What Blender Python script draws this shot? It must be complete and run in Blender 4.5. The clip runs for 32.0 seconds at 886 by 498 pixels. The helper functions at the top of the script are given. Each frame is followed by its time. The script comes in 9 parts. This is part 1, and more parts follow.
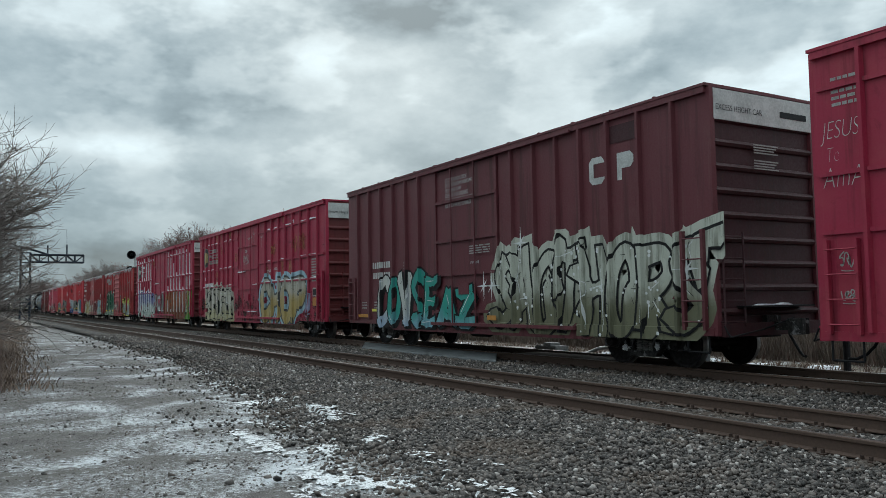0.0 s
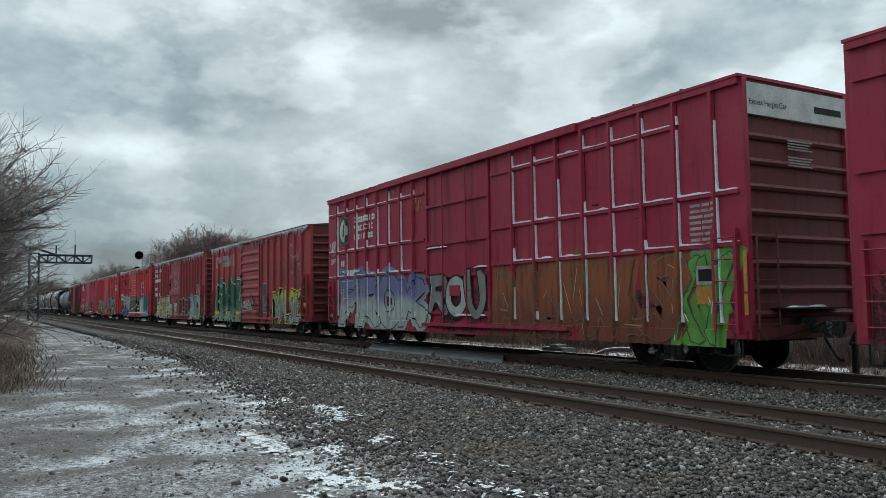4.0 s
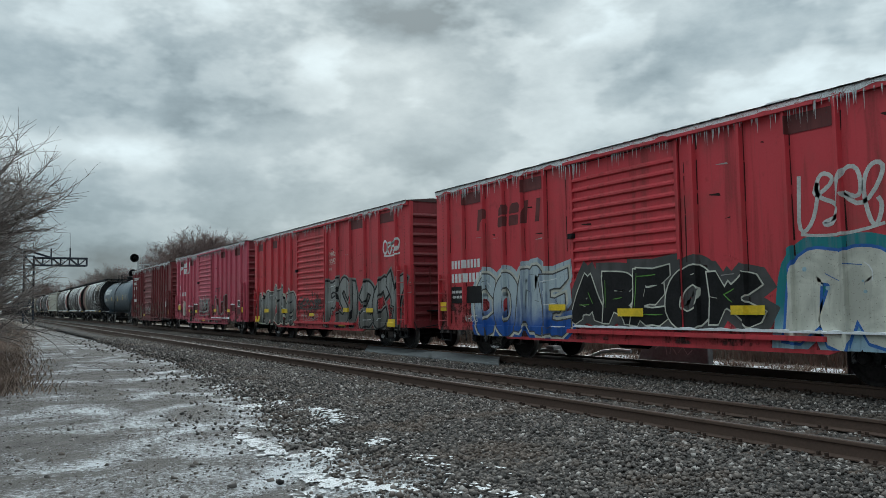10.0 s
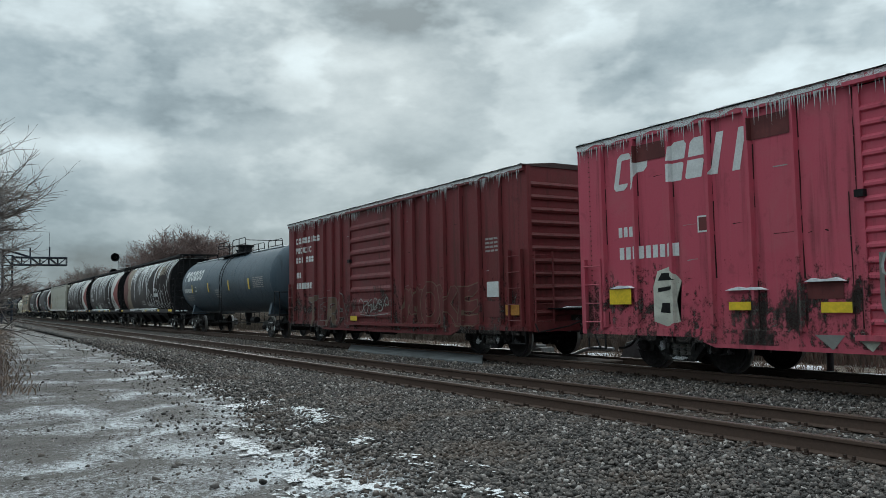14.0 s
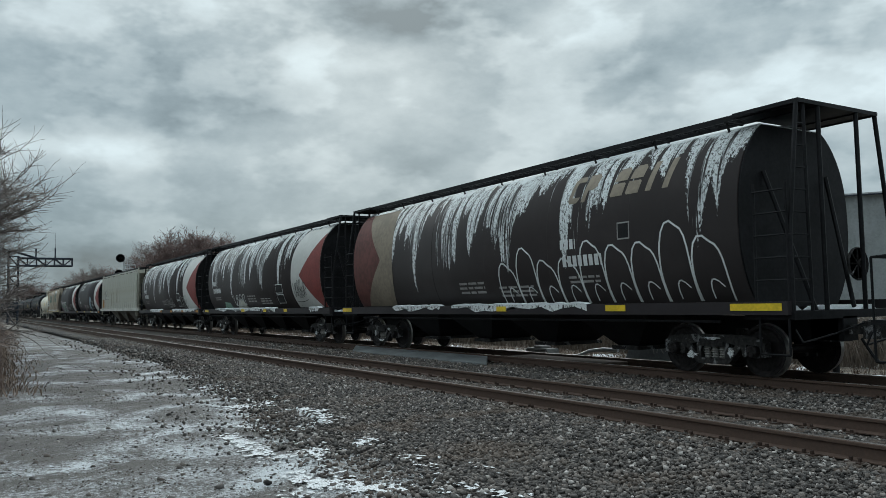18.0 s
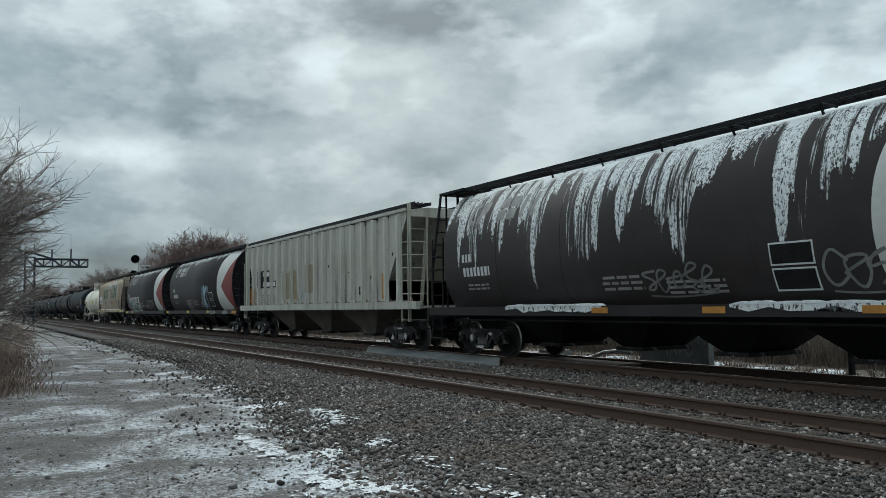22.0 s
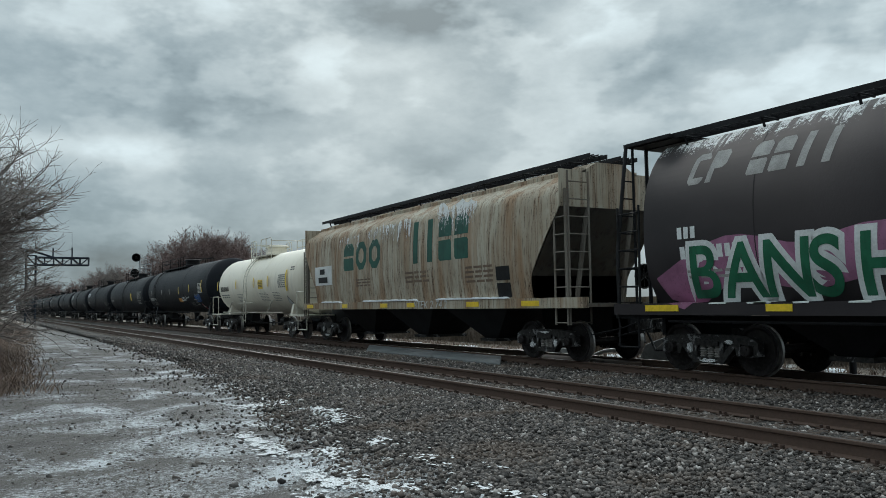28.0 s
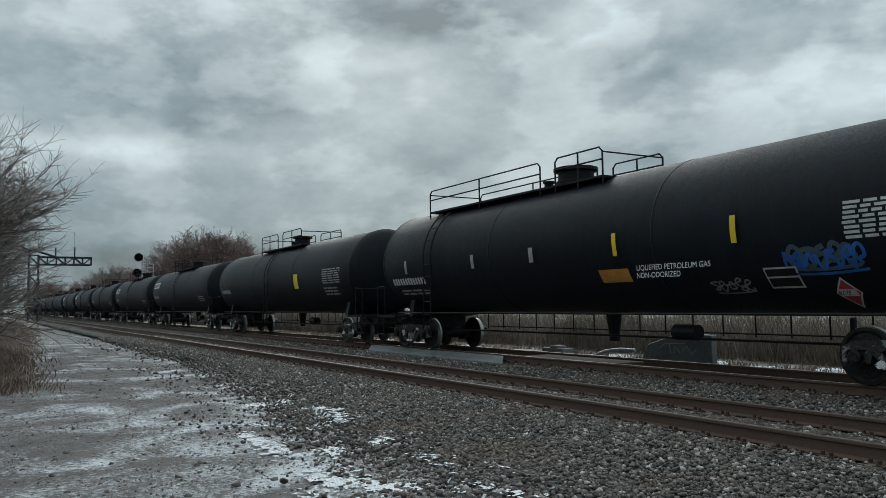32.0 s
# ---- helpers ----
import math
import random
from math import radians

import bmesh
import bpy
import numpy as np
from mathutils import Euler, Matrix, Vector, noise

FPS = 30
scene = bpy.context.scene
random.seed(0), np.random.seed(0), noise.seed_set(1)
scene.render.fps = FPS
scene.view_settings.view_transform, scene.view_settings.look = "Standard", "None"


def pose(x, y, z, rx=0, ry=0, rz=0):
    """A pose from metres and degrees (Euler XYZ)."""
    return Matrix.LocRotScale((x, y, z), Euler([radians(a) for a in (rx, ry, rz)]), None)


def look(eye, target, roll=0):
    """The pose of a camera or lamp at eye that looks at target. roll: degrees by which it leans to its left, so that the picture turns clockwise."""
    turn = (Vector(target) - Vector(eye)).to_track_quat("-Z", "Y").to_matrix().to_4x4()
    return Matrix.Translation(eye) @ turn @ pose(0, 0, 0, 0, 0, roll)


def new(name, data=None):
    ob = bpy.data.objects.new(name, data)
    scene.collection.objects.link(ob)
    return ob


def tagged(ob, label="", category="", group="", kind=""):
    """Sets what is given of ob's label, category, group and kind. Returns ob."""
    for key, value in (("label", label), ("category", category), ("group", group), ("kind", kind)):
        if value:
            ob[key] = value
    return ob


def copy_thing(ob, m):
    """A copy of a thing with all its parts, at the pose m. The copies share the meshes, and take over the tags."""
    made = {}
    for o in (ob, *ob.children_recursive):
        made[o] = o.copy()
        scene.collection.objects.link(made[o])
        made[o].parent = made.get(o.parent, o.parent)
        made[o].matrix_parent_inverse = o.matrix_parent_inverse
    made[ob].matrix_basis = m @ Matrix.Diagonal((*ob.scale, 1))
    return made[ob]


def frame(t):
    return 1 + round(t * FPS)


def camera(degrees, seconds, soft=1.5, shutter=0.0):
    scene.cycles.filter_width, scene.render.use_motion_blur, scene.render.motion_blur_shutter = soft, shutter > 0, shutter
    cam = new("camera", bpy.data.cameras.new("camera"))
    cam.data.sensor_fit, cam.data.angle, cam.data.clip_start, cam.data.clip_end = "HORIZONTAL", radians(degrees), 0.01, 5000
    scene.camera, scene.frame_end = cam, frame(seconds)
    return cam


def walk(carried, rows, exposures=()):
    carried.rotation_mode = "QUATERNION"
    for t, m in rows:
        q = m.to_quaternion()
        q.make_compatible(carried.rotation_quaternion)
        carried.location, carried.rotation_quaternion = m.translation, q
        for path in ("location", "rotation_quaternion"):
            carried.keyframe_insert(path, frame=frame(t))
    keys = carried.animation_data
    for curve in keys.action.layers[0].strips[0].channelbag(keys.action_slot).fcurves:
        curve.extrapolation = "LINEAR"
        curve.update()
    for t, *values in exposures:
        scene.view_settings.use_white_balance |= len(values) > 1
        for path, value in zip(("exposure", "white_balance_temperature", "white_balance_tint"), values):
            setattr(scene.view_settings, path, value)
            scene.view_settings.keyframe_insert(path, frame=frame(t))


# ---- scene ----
# ------------------------------------------------------------ camera
# world: the train runs along +x, the tracks lie at +y, z = 0 is the top of the rails
EYE = Vector((0, 0, 1.377))
SWING = [(0.0, 59.42, 3.763, 0.909), (0.5, 59.581, 3.818, 0.907), (1.0, 59.71, 3.841, 0.891), (1.5, 59.779, 3.774, 0.871),
         (2.0, 59.803, 3.775, 0.868), (2.5, 59.865, 3.797, 0.817), (3.0, 59.922, 3.8, 0.803), (3.5, 59.931, 3.83, 0.769),
         (5.5, 59.826, 3.904, 0.757), (6.0, 59.815, 3.902, 0.764), (6.5, 59.722, 3.962, 0.759), (7.0, 59.675, 4.051, 0.769),
         (7.5, 59.659, 4.062, 0.806), (8.0, 59.67, 3.955, 0.894), (8.5, 59.627, 4.017, 0.88), (9.0, 59.616, 4.002, 0.922),
         (10.0, 59.614, 3.995, 0.9), (10.5, 59.602, 3.989, 0.864), (11.0, 59.474, 3.912, 0.913), (11.5, 59.251, 3.883, 0.891),
         (12.0, 58.929, 3.891, 0.894), (12.5, 58.709, 3.823, 0.944), (13.0, 58.54, 3.851, 1.0), (13.5, 58.453, 3.9, 0.995),
         (14.0, 58.405, 3.881, 1.076), (14.5, 58.367, 3.823, 1.082), (16.5, 58.472, 3.911, 1.041), (17.0, 58.555, 3.92, 1.032),
         (17.5, 58.637, 3.963, 1.038), (18.0, 58.734, 3.96, 1.04), (18.5, 58.836, 3.887, 0.968), (19.0, 58.961, 3.87, 0.941),
         (19.5, 59.261, 3.943, 0.932), (20.0, 59.471, 3.94, 0.927), (20.5, 59.585, 4.012, 0.899), (21.0, 59.642, 4.061, 0.938),
         (21.5, 59.677, 4.016, 0.885), (22.0, 59.659, 4.063, 0.927), (23.0, 59.61, 4.06, 0.933), (23.5, 59.561, 4.061, 0.927),
         (24.0, 59.592, 3.939, 0.939), (24.5, 59.629, 3.928, 0.871), (25.0, 59.669, 3.879, 0.91), (25.5, 59.672, 3.896, 0.886),
         (27.5, 59.701, 3.998, 0.953), (28.0, 59.724, 3.958, 0.911), (28.5, 59.741, 3.84, 0.868), (29.0, 59.797, 3.74, 0.922),
         (29.5, 59.802, 3.893, 0.872), (30.0, 59.81, 3.903, 0.849), (31.0, 59.862, 3.953, 0.878), (32.0, 59.879, 3.948, 0.88)]


def gaze(yaw, tilt, lean):
    a, b = radians(yaw), radians(tilt)
    way = Vector((-math.sin(a) * math.cos(b), math.cos(a) * math.cos(b), math.sin(b)))
    return look(EYE, EYE + way, -lean)


cam = camera(58.33, 32.0, 0.5)
walk(cam, [(t, gaze(a, b, c)) for t, a, b, c in SWING], [(0.0, 0.2), (3.0, 0.18), (8.0, 0.1), (13.0, 0.09), (17.0, 0.02), (23.0, 0.0), (30.2, -0.04), (31.0, -0.19), (32.0, -0.14)])


UNEVEN = (0.3, 0.08, -0.08, -0.22, 0, 0, -0.26, -0.26, -0.08, 0.04, 0.02, 0.11, -0.1, -0.12, -0.05, 0, 0, 0.12, -0.03, 0.04, 0.02, 0.06, -0.17, 0.15, -0.01, -0.21, 0, 0, 0.09, 0.02, 0.07, -0.18, -0.15)      # metres ahead of or behind the even run, second by second


def run_of_train(t):
    """Metres the train has rolled by t seconds."""
    return 9.97559 * t + 0.0236555 * t * t - 0.00037206 * t ** 3 + float(np.interp(t, range(33), UNEVEN))


TRAIN_Y, NEAR_Y = 12.861, 8.09      # centre lines of the two tracks
GROUND = -0.27

# ------------------------------------------------------------ sky and sun
class Graph:
    """Small helper to write node trees."""

    def __init__(self, tree):
        self.tree = tree
        tree.nodes.clear()

    def add(self, kind, values=None):
        node = self.tree.nodes.new(kind)
        return self.feed(node, values)

    def feed(self, node, values):
        for key, value in (values or {}).items():
            sock = node.inputs[key]
            if isinstance(value, bpy.types.NodeSocket):
                self.tree.links.new(value, sock)
            else:
                sock.default_value = value
        return node

    def math(self, op, a, b=0.0, clamp=False):
        n = self.add("ShaderNodeMath", {0: a, 1: b})
        n.operation, n.use_clamp = op, clamp
        return n.outputs[0]

    def mix(self, fac, a, b, blend="MIX"):
        n = self.add("ShaderNodeMix")
        n.data_type, n.blend_type = "RGBA", blend
        for i, v in ((0, fac), (6, a), (7, b)):
            if isinstance(v, bpy.types.NodeSocket):
                self.tree.links.new(v, n.inputs[i])
            else:
                n.inputs[i].default_value = v if i == 0 else (*v[:3], 1)
        return n.outputs[2]

    def ramp(self, fac, lo, hi, a=0.0, b=1.0):
        n = self.add("ShaderNodeMapRange", {0: fac, 1: lo, 2: hi, 3: a, 4: b})
        n.clamp, n.interpolation_type = True, "SMOOTHSTEP"
        return n.outputs[0]

    def noise(self, vec, scale, detail=3.0, rough=0.55, distort=0.0):
        return self.add("ShaderNodeTexNoise", {"Vector": vec, "Scale": scale, "Detail": detail, "Roughness": rough, "Distortion": distort}).outputs[0]

    def scaled(self, vec, s):
        n = self.add("ShaderNodeVectorMath", {0: vec, 1: s})
        n.operation = "MULTIPLY"
        return n.outputs[0]

    def length(self, vec):
        n = self.add("ShaderNodeVectorMath", {0: vec})
        n.operation = "LENGTH"
        return n.outputs["Value"]


SUN_ELEVATION, SUN_YAW = radians(24), 62.0     # a veiled sun ahead, behind the cloud
world = bpy.data.worlds.new("overcast_sky")
scene.world = world
world.use_nodes = True
g = Graph(world.node_tree)
sky = g.add("ShaderNodeTexSky")
sky.sky_type, sky.sun_disc, sky.dust_density = "NISHITA", False, 1.0
sky.sun_elevation, sky.sun_rotation = SUN_ELEVATION, radians(-SUN_YAW)
way = g.add("ShaderNodeTexCoord").outputs["Generated"]
sep = g.add("ShaderNodeSeparateXYZ", {0: way})
up = g.math("MAXIMUM", sep.outputs[2], 0.0)
lift = g.math("ADD", up, 0.60)
flat = g.add("ShaderNodeCombineXYZ", {0: g.math("DIVIDE", sep.outputs[0], lift), 1: g.math("DIVIDE", sep.outputs[1], lift), 2: up}).outputs[0]
big = g.noise(flat, 2.6, 5.0, 0.45, 0.0)
lumps = g.scaled(way, (1.0, 1.0, 2.0))
fine = g.noise(lumps, 6.0, 5.0, 0.50, 0.0)
cover = g.math("ADD", g.math("MULTIPLY", big, 0.5), g.math("MULTIPLY", fine, 0.5))
crisp = g.ramp(g.noise(lumps, 9.0, 4.0, 0.52, 0.0), 0.44, 0.58)
wisp = g.noise(lumps, 22.0, 5.0, 0.6, 0.0)
lum = g.math("ADD", 0.375, g.math("MULTIPLY", g.math("SUBTRACT", cover, 0.5), 0.85))
lum = g.math("ADD", lum, g.math("MULTIPLY", crisp, 0.10))
lum = g.math("ADD", lum, g.math("MULTIPLY", g.math("SUBTRACT", wisp, 0.5), 0.17))
# the larger openings and dark banks of the cloud deck: (right, up, half width, half height, strength) in slopes about the middle of the view
LEVEL = gaze(59.6, 3.9, 0.9).to_3x3()
ragged = g.add("ShaderNodeVectorMath", {0: way, 1: g.scaled(g.add("ShaderNodeTexNoise", {"Vector": flat, "Scale": 5.0, "Detail": 6.0}).outputs["Color"], (0.10, 0.10, 0.06))}).outputs[0]
ragged = g.add("ShaderNodeVectorMath", {0: ragged, 1: (-0.05, -0.05, -0.03)}).outputs[0]


def along(axis):
    n = g.add("ShaderNodeVectorMath", {0: ragged, 1: axis})
    n.operation = "DOT_PRODUCT"
    return n.outputs["Value"]


ahead = g.math("MAXIMUM", along(-LEVEL.col[2]), 0.05)
right = g.math("DIVIDE", along(LEVEL.col[0]), ahead)
high = g.math("DIVIDE", along(LEVEL.col[1]), ahead)
for u, v, a, b, k in ((-0.12, 0.235, 0.075, 0.022, 0.12), (-0.40, 0.125, 0.11, 0.020, 0.26), (-0.30, 0.10, 0.12, 0.035, 0.12), (0.45, 0.20, 0.18, 0.055, 0.22), (0.20, 0.28, 0.06, 0.035, 0.14),
                      (0.06, 0.17, 0.14, 0.030, 0.05), (-0.53, 0.12, 0.06, 0.022, 0.16), (-0.05, 0.295, 0.085, 0.028, -0.15), (0.21, 0.235, 0.075, 0.045, -0.08), (-0.31, 0.19, 0.18, 0.030, -0.06),
                      (-0.50, 0.25, 0.22, 0.055, -0.11), (-0.47, 0.01, 0.22, 0.060, -0.06), (-0.13, 0.10, 0.16, 0.035, -0.05), (0.50, 0.26, 0.08, 0.025, -0.05), (-0.25, 0.23, 0.22, 0.080, -0.06)):
    du = g.math("POWER", g.math("ABSOLUTE", g.math("DIVIDE", g.math("SUBTRACT", right, u), a)), 2.0)
    dv = g.math("POWER", g.math("ABSOLUTE", g.math("DIVIDE", g.math("SUBTRACT", high, v), b)), 2.0)
    spot = g.math("POWER", 2.718, g.math("MULTIPLY", g.math("ADD", du, dv), -1.0))
    lum = g.math("ADD", lum, g.math("MULTIPLY", spot, k))
lum = g.math("MAXIMUM", lum, 0.17)
zenith = g.math("ADD", g.math("ADD", 0.82, g.math("MULTIPLY", up, 1.65)), g.math("MULTIPLY", g.math("POWER", up, 2.0), 1.6))
lum = g.math("MULTIPLY", lum, zenith)
# the cloud deck is duller away from the veiled sun
side = g.add("ShaderNodeVectorMath", {0: way, 1: (-math.sin(radians(SUN_YAW)), math.cos(radians(SUN_YAW)), 0.0)})
side.operation = "DOT_PRODUCT"
lum = g.math("MULTIPLY", lum, g.ramp(side.outputs["Value"], -0.8, 0.45, 0.84, 1.0))
tint = g.mix(g.ramp(lum, 0.2, 0.7), (0.70, 0.96, 1.09), (0.845, 1.0, 1.05))
cloud = g.mix(1.0, tint, g.add("ShaderNodeCombineXYZ", {0: lum, 1: lum, 2: lum}).outputs[0], "MULTIPLY")
g.tree.links.new(g.add("ShaderNodeBackground", {0: sky.outputs[0], 1: 0.07}).outputs[0], g.add("ShaderNodeMixShader", {0: 0.95}).inputs[1])
blend = [n for n in g.tree.nodes if n.type == "MIX_SHADER"][0]
g.tree.links.new(g.add("ShaderNodeBackground", {0: cloud, 1: 1.0}).outputs[0], blend.inputs[2])
g.tree.links.new(blend.outputs[0], g.add("ShaderNodeOutputWorld").inputs[0])

sun = new("sun", bpy.data.lights.new("sun", "SUN"))
sun.data.energy, sun.data.angle, sun.data.color = 0.9, radians(35), (1.0, 0.98, 0.95)
sun.matrix_world = look((-60, 35, 40), (-60 + math.sin(radians(SUN_YAW)), 35 - math.cos(radians(SUN_YAW)), 40 - math.tan(SUN_ELEVATION)))
scene.view_settings.exposure = 0.0

# ------------------------------------------------------------ materials
def material(name, paint):
    m = bpy.data.materials.new(name)
    m.use_nodes = True
    g = Graph(m.node_tree)
    shade = g.add("ShaderNodeBsdfPrincipled")
    g.tree.links.new(shade.outputs[0], g.add("ShaderNodeOutputMaterial").inputs[0])
    where = g.add("ShaderNodeTexCoord").outputs["Object"]

    def put(key, value):
        if isinstance(value, bpy.types.NodeSocket):
            g.tree.links.new(value, shade.inputs[key])
        else:
            shade.inputs[key].default_value = (*value, 1) if isinstance(value, tuple) else value

    def bump(height, strength=0.3, dist=0.02):
        put("Normal", g.add("ShaderNodeBump", {"Height": height, "Strength": strength, "Distance": dist}).outputs[0])
    paint(g, where, put, bump)
    return m


def dim(c, k):
    return tuple(v * k for v in c)


def car_paint(name, colour, fade=(0.5, 0.2, 0.16), worn=0.35, rust=0.25, rough=0.55, rusty=(0.13, 0.06, 0.035), gloss=0.35, dirt=0.42):
    """Weathered coach paint: broad fading, vertical run-off streaks, specks of rust."""
    def paint(g, where, put, bump):
        broad = g.noise(where, 0.7, 4, 0.6, 0.4)
        streak = g.noise(g.scaled(where, (5.0, 5.0, 0.35)), 1.0, 4, 0.6)
        fine = g.noise(where, 26.0, 4, 0.65)
        col = g.mix(g.math("MULTIPLY", g.ramp(broad, 0.45, 0.72), worn), colour, fade)
        col = g.mix(g.math("MULTIPLY", g.ramp(streak, 0.50, 0.72), 0.7), col, dim(colour, dirt))
        runs = g.noise(g.scaled(where, (16.0, 16.0, 0.5)), 1.0, 3, 0.6)
        col = g.mix(g.math("MULTIPLY", g.ramp(runs, 0.56, 0.70), 0.35), col, fade)
        blotch = g.noise(where, 2.6, 5, 0.65, 0.6)
        col = g.mix(g.math("MULTIPLY", g.ramp(blotch, 0.56, 0.72), worn), col, dim(colour, min(0.9, dirt + 0.13)))
        spots = g.math("MULTIPLY", g.ramp(g.math("ADD", g.math("MULTIPLY", fine, 0.5), g.math("MULTIPLY", streak, 0.5)), 0.56, 0.66), rust)
        col = g.mix(spots, col, rusty)
        put("Base Color", col)
        put("Roughness", g.ramp(fine, 0.3, 0.7, rough - 0.1, rough + 0.15))
        put("Specular IOR Level", gloss)
        bump(g.math("ADD", broad, g.math("MULTIPLY", fine, 0.15)), 0.25, 0.02)
    return material(name, paint)


def plain(name, colour, rough=0.6, metal=0.0, grain=30.0, vary=0.3):
    def paint(g, where, put, bump):
        a, b = g.noise(where, grain, 4, 0.6), g.noise(where, grain * 0.12, 3, 0.5)
        put("Base Color", g.mix(g.ramp(g.math("ADD", g.math("MULTIPLY", a, 0.5), g.math("MULTIPLY", b, 0.5)), 0.35, 0.65), dim(colour, 1 - vary), dim(colour, 1 + vary)))
        put("Roughness", rough)
        put("Metallic", metal)
        put("Specular IOR Level", 0.15 if max(colour) < 0.06 else 0.4)
        bump(a, 0.2, 0.01)
    return material(name, paint)


def ice_paint(name, colour, amount, lowest):
    """Dark hopper paint with frozen snow run down from the roof in streaks."""
    def paint(g, where, put, bump):
        sep = g.add("ShaderNodeSeparateXYZ", {0: where})
        z = sep.outputs[2]
        broad = g.noise(where, 0.8, 4, 0.6, 0.4)
        fine = g.noise(where, 22.0, 4, 0.7)
        along = g.add("ShaderNodeCombineXYZ", {0: sep.outputs[0], 1: 0.0, 2: g.math("MULTIPLY", z, 0.05)}).outputs[0]
        reach = g.ramp(g.noise(along, 0.50, 2, 0.5), 0.34, 0.54)
        runs = g.ramp(g.noise(along, 3.6, 5, 0.72), 0.44, 0.50)
        longer = g.noise(along, 2.1, 2, 0.5)
        grain = g.noise(g.scaled(where, (1.0, 1.0, 0.55)), 19.0, 4, 0.72)
        depth = g.math("MULTIPLY", g.math("MULTIPLY", reach, g.math("MULTIPLY", g.math("SUBTRACT", longer, 0.26), 6.6)), amount)
        over = g.math("ADD", g.math("SUBTRACT", z, g.math("SUBTRACT", 4.36, depth)), g.math("MULTIPLY", g.math("SUBTRACT", grain, 0.5), 0.9))
        ice = g.math("MULTIPLY", g.ramp(over, 0.0, 0.10), runs)
        thin = g.noise(g.scaled(where, (1.0, 1.0, 0.30)), 48.0, 3, 0.6)
        ice = g.math("MULTIPLY", ice, g.math("MULTIPLY", g.ramp(g.math("ADD", g.math("MULTIPLY", grain, 0.6), g.math("MULTIPLY", thin, 0.4)), 0.40, 0.52), 0.97))
        cap = g.math("ADD", z, g.math("ADD", g.math("MULTIPLY", grain, 0.20), g.math("MULTIPLY", longer, 0.55)))
        ice = g.math("MAXIMUM", ice, g.math("MULTIPLY", g.ramp(cap, 4.70, 4.80), amount))
        ice = g.math("MULTIPLY", ice, g.ramp(z, lowest, lowest + 0.4))
        col = g.mix(g.math("MULTIPLY", g.ramp(broad, 0.4, 0.7), 0.5), colour, dim(colour, 1.6))
        col = g.mix(ice, col, (0.78, 0.81, 0.82))
        put("Base Color", col)
        put("Roughness", g.math("ADD", 0.55, g.math("MULTIPLY", ice, 0.3)))
        put("Specular IOR Level", 0.2)
        bump(g.math("ADD", g.math("MULTIPLY", ice, 0.8), g.math("MULTIPLY", fine, 0.2)), 0.4, 0.03)
    return material(name, paint)


def ground_paint(g, where, put, bump):
    sep = g.add("ShaderNodeSeparateXYZ", {0: where})
    speck = g.noise(where, 130.0, 2, 0.7)
    grit = g.noise(where, 62.0, 4, 0.75)
    fine = g.noise(where, 15.0, 6, 0.75)
    mid = g.noise(where, 3.0, 5, 0.6)
    big = g.noise(where, 0.5, 4, 0.6, 0.3)
    patch = g.noise(where, 0.62, 5, 0.6, 0.8)
    col = g.mix(g.ramp(mid, 0.35, 0.65), (0.082, 0.074, 0.070), (0.130, 0.119, 0.112))
    col = g.mix(g.math("MULTIPLY", g.ramp(big, 0.48, 0.62), 0.55), col, (0.118, 0.110, 0.098))
    col = g.mix(g.math("MULTIPLY", g.ramp(grit, 0.57, 0.62), 0.45), col, (0.30, 0.30, 0.30))
    col = g.mix(g.math("MULTIPLY", g.ramp(speck, 0.43, 0.37), 0.75), col, (0.030, 0.029, 0.030))
    # frost: a fine broken film where the ground is cold, thick flakes where it gathers
    lie = g.math("ADD", g.math("ADD", g.math("MULTIPLY", patch, 0.50), g.math("MULTIPLY", fine, 0.42)), g.math("MULTIPLY", grit, 0.30))
    # thicker where the ballast meets the path
    brink = g.math("SUBTRACT", sep.outputs[1], g.math("ADD", 2.1, g.math("MULTIPLY", sep.outputs[0], -0.13)))
    lie = g.math("ADD", lie, g.math("MULTIPLY", g.math("POWER", 2.718, g.math("MULTIPLY", g.math("MULTIPLY", brink, brink), -1.6)), 0.03))
    thin = g.math("MULTIPLY", g.ramp(lie, 0.615, 0.655), 0.36)
    thick = g.math("MULTIPLY", g.ramp(lie, 0.670, 0.690), 0.92)
    frost = g.math("MULTIPLY", g.math("MAXIMUM", thin, thick), g.ramp(sep.outputs[0], -75.0, -25.0))
    frost = g.math("MULTIPLY", frost, g.math("SUBTRACT", 1.0, g.ramp(sep.outputs[1], 5.5, 6.5)))
    col = g.mix(frost, col, (0.66, 0.69, 0.72))
    near = g.math("SUBTRACT", 1.0, g.ramp(g.length(where), 60.0, 130.0))
    old = g.mix(g.ramp(mid, 0.4, 0.62), (0.12, 0.098, 0.078), (0.23, 0.19, 0.15))
    old = g.mix(g.math("MULTIPLY", g.ramp(g.math("ADD", g.math("MULTIPLY", patch, 0.6), g.math("MULTIPLY", fine, 0.4)), 0.55, 0.58), 0.8), old, (0.60, 0.62, 0.64))
    col = g.mix(g.math("MULTIPLY", near, g.math("SUBTRACT", 1.0, g.ramp(sep.outputs[1], 15.0, 16.0))), old, col)
    put("Base Color", col)
    put("Roughness", 0.78)
    bump(g.math("ADD", g.math("MULTIPLY", g.math("ADD", fine, grit), 0.5), mid), 1.0, 0.05)


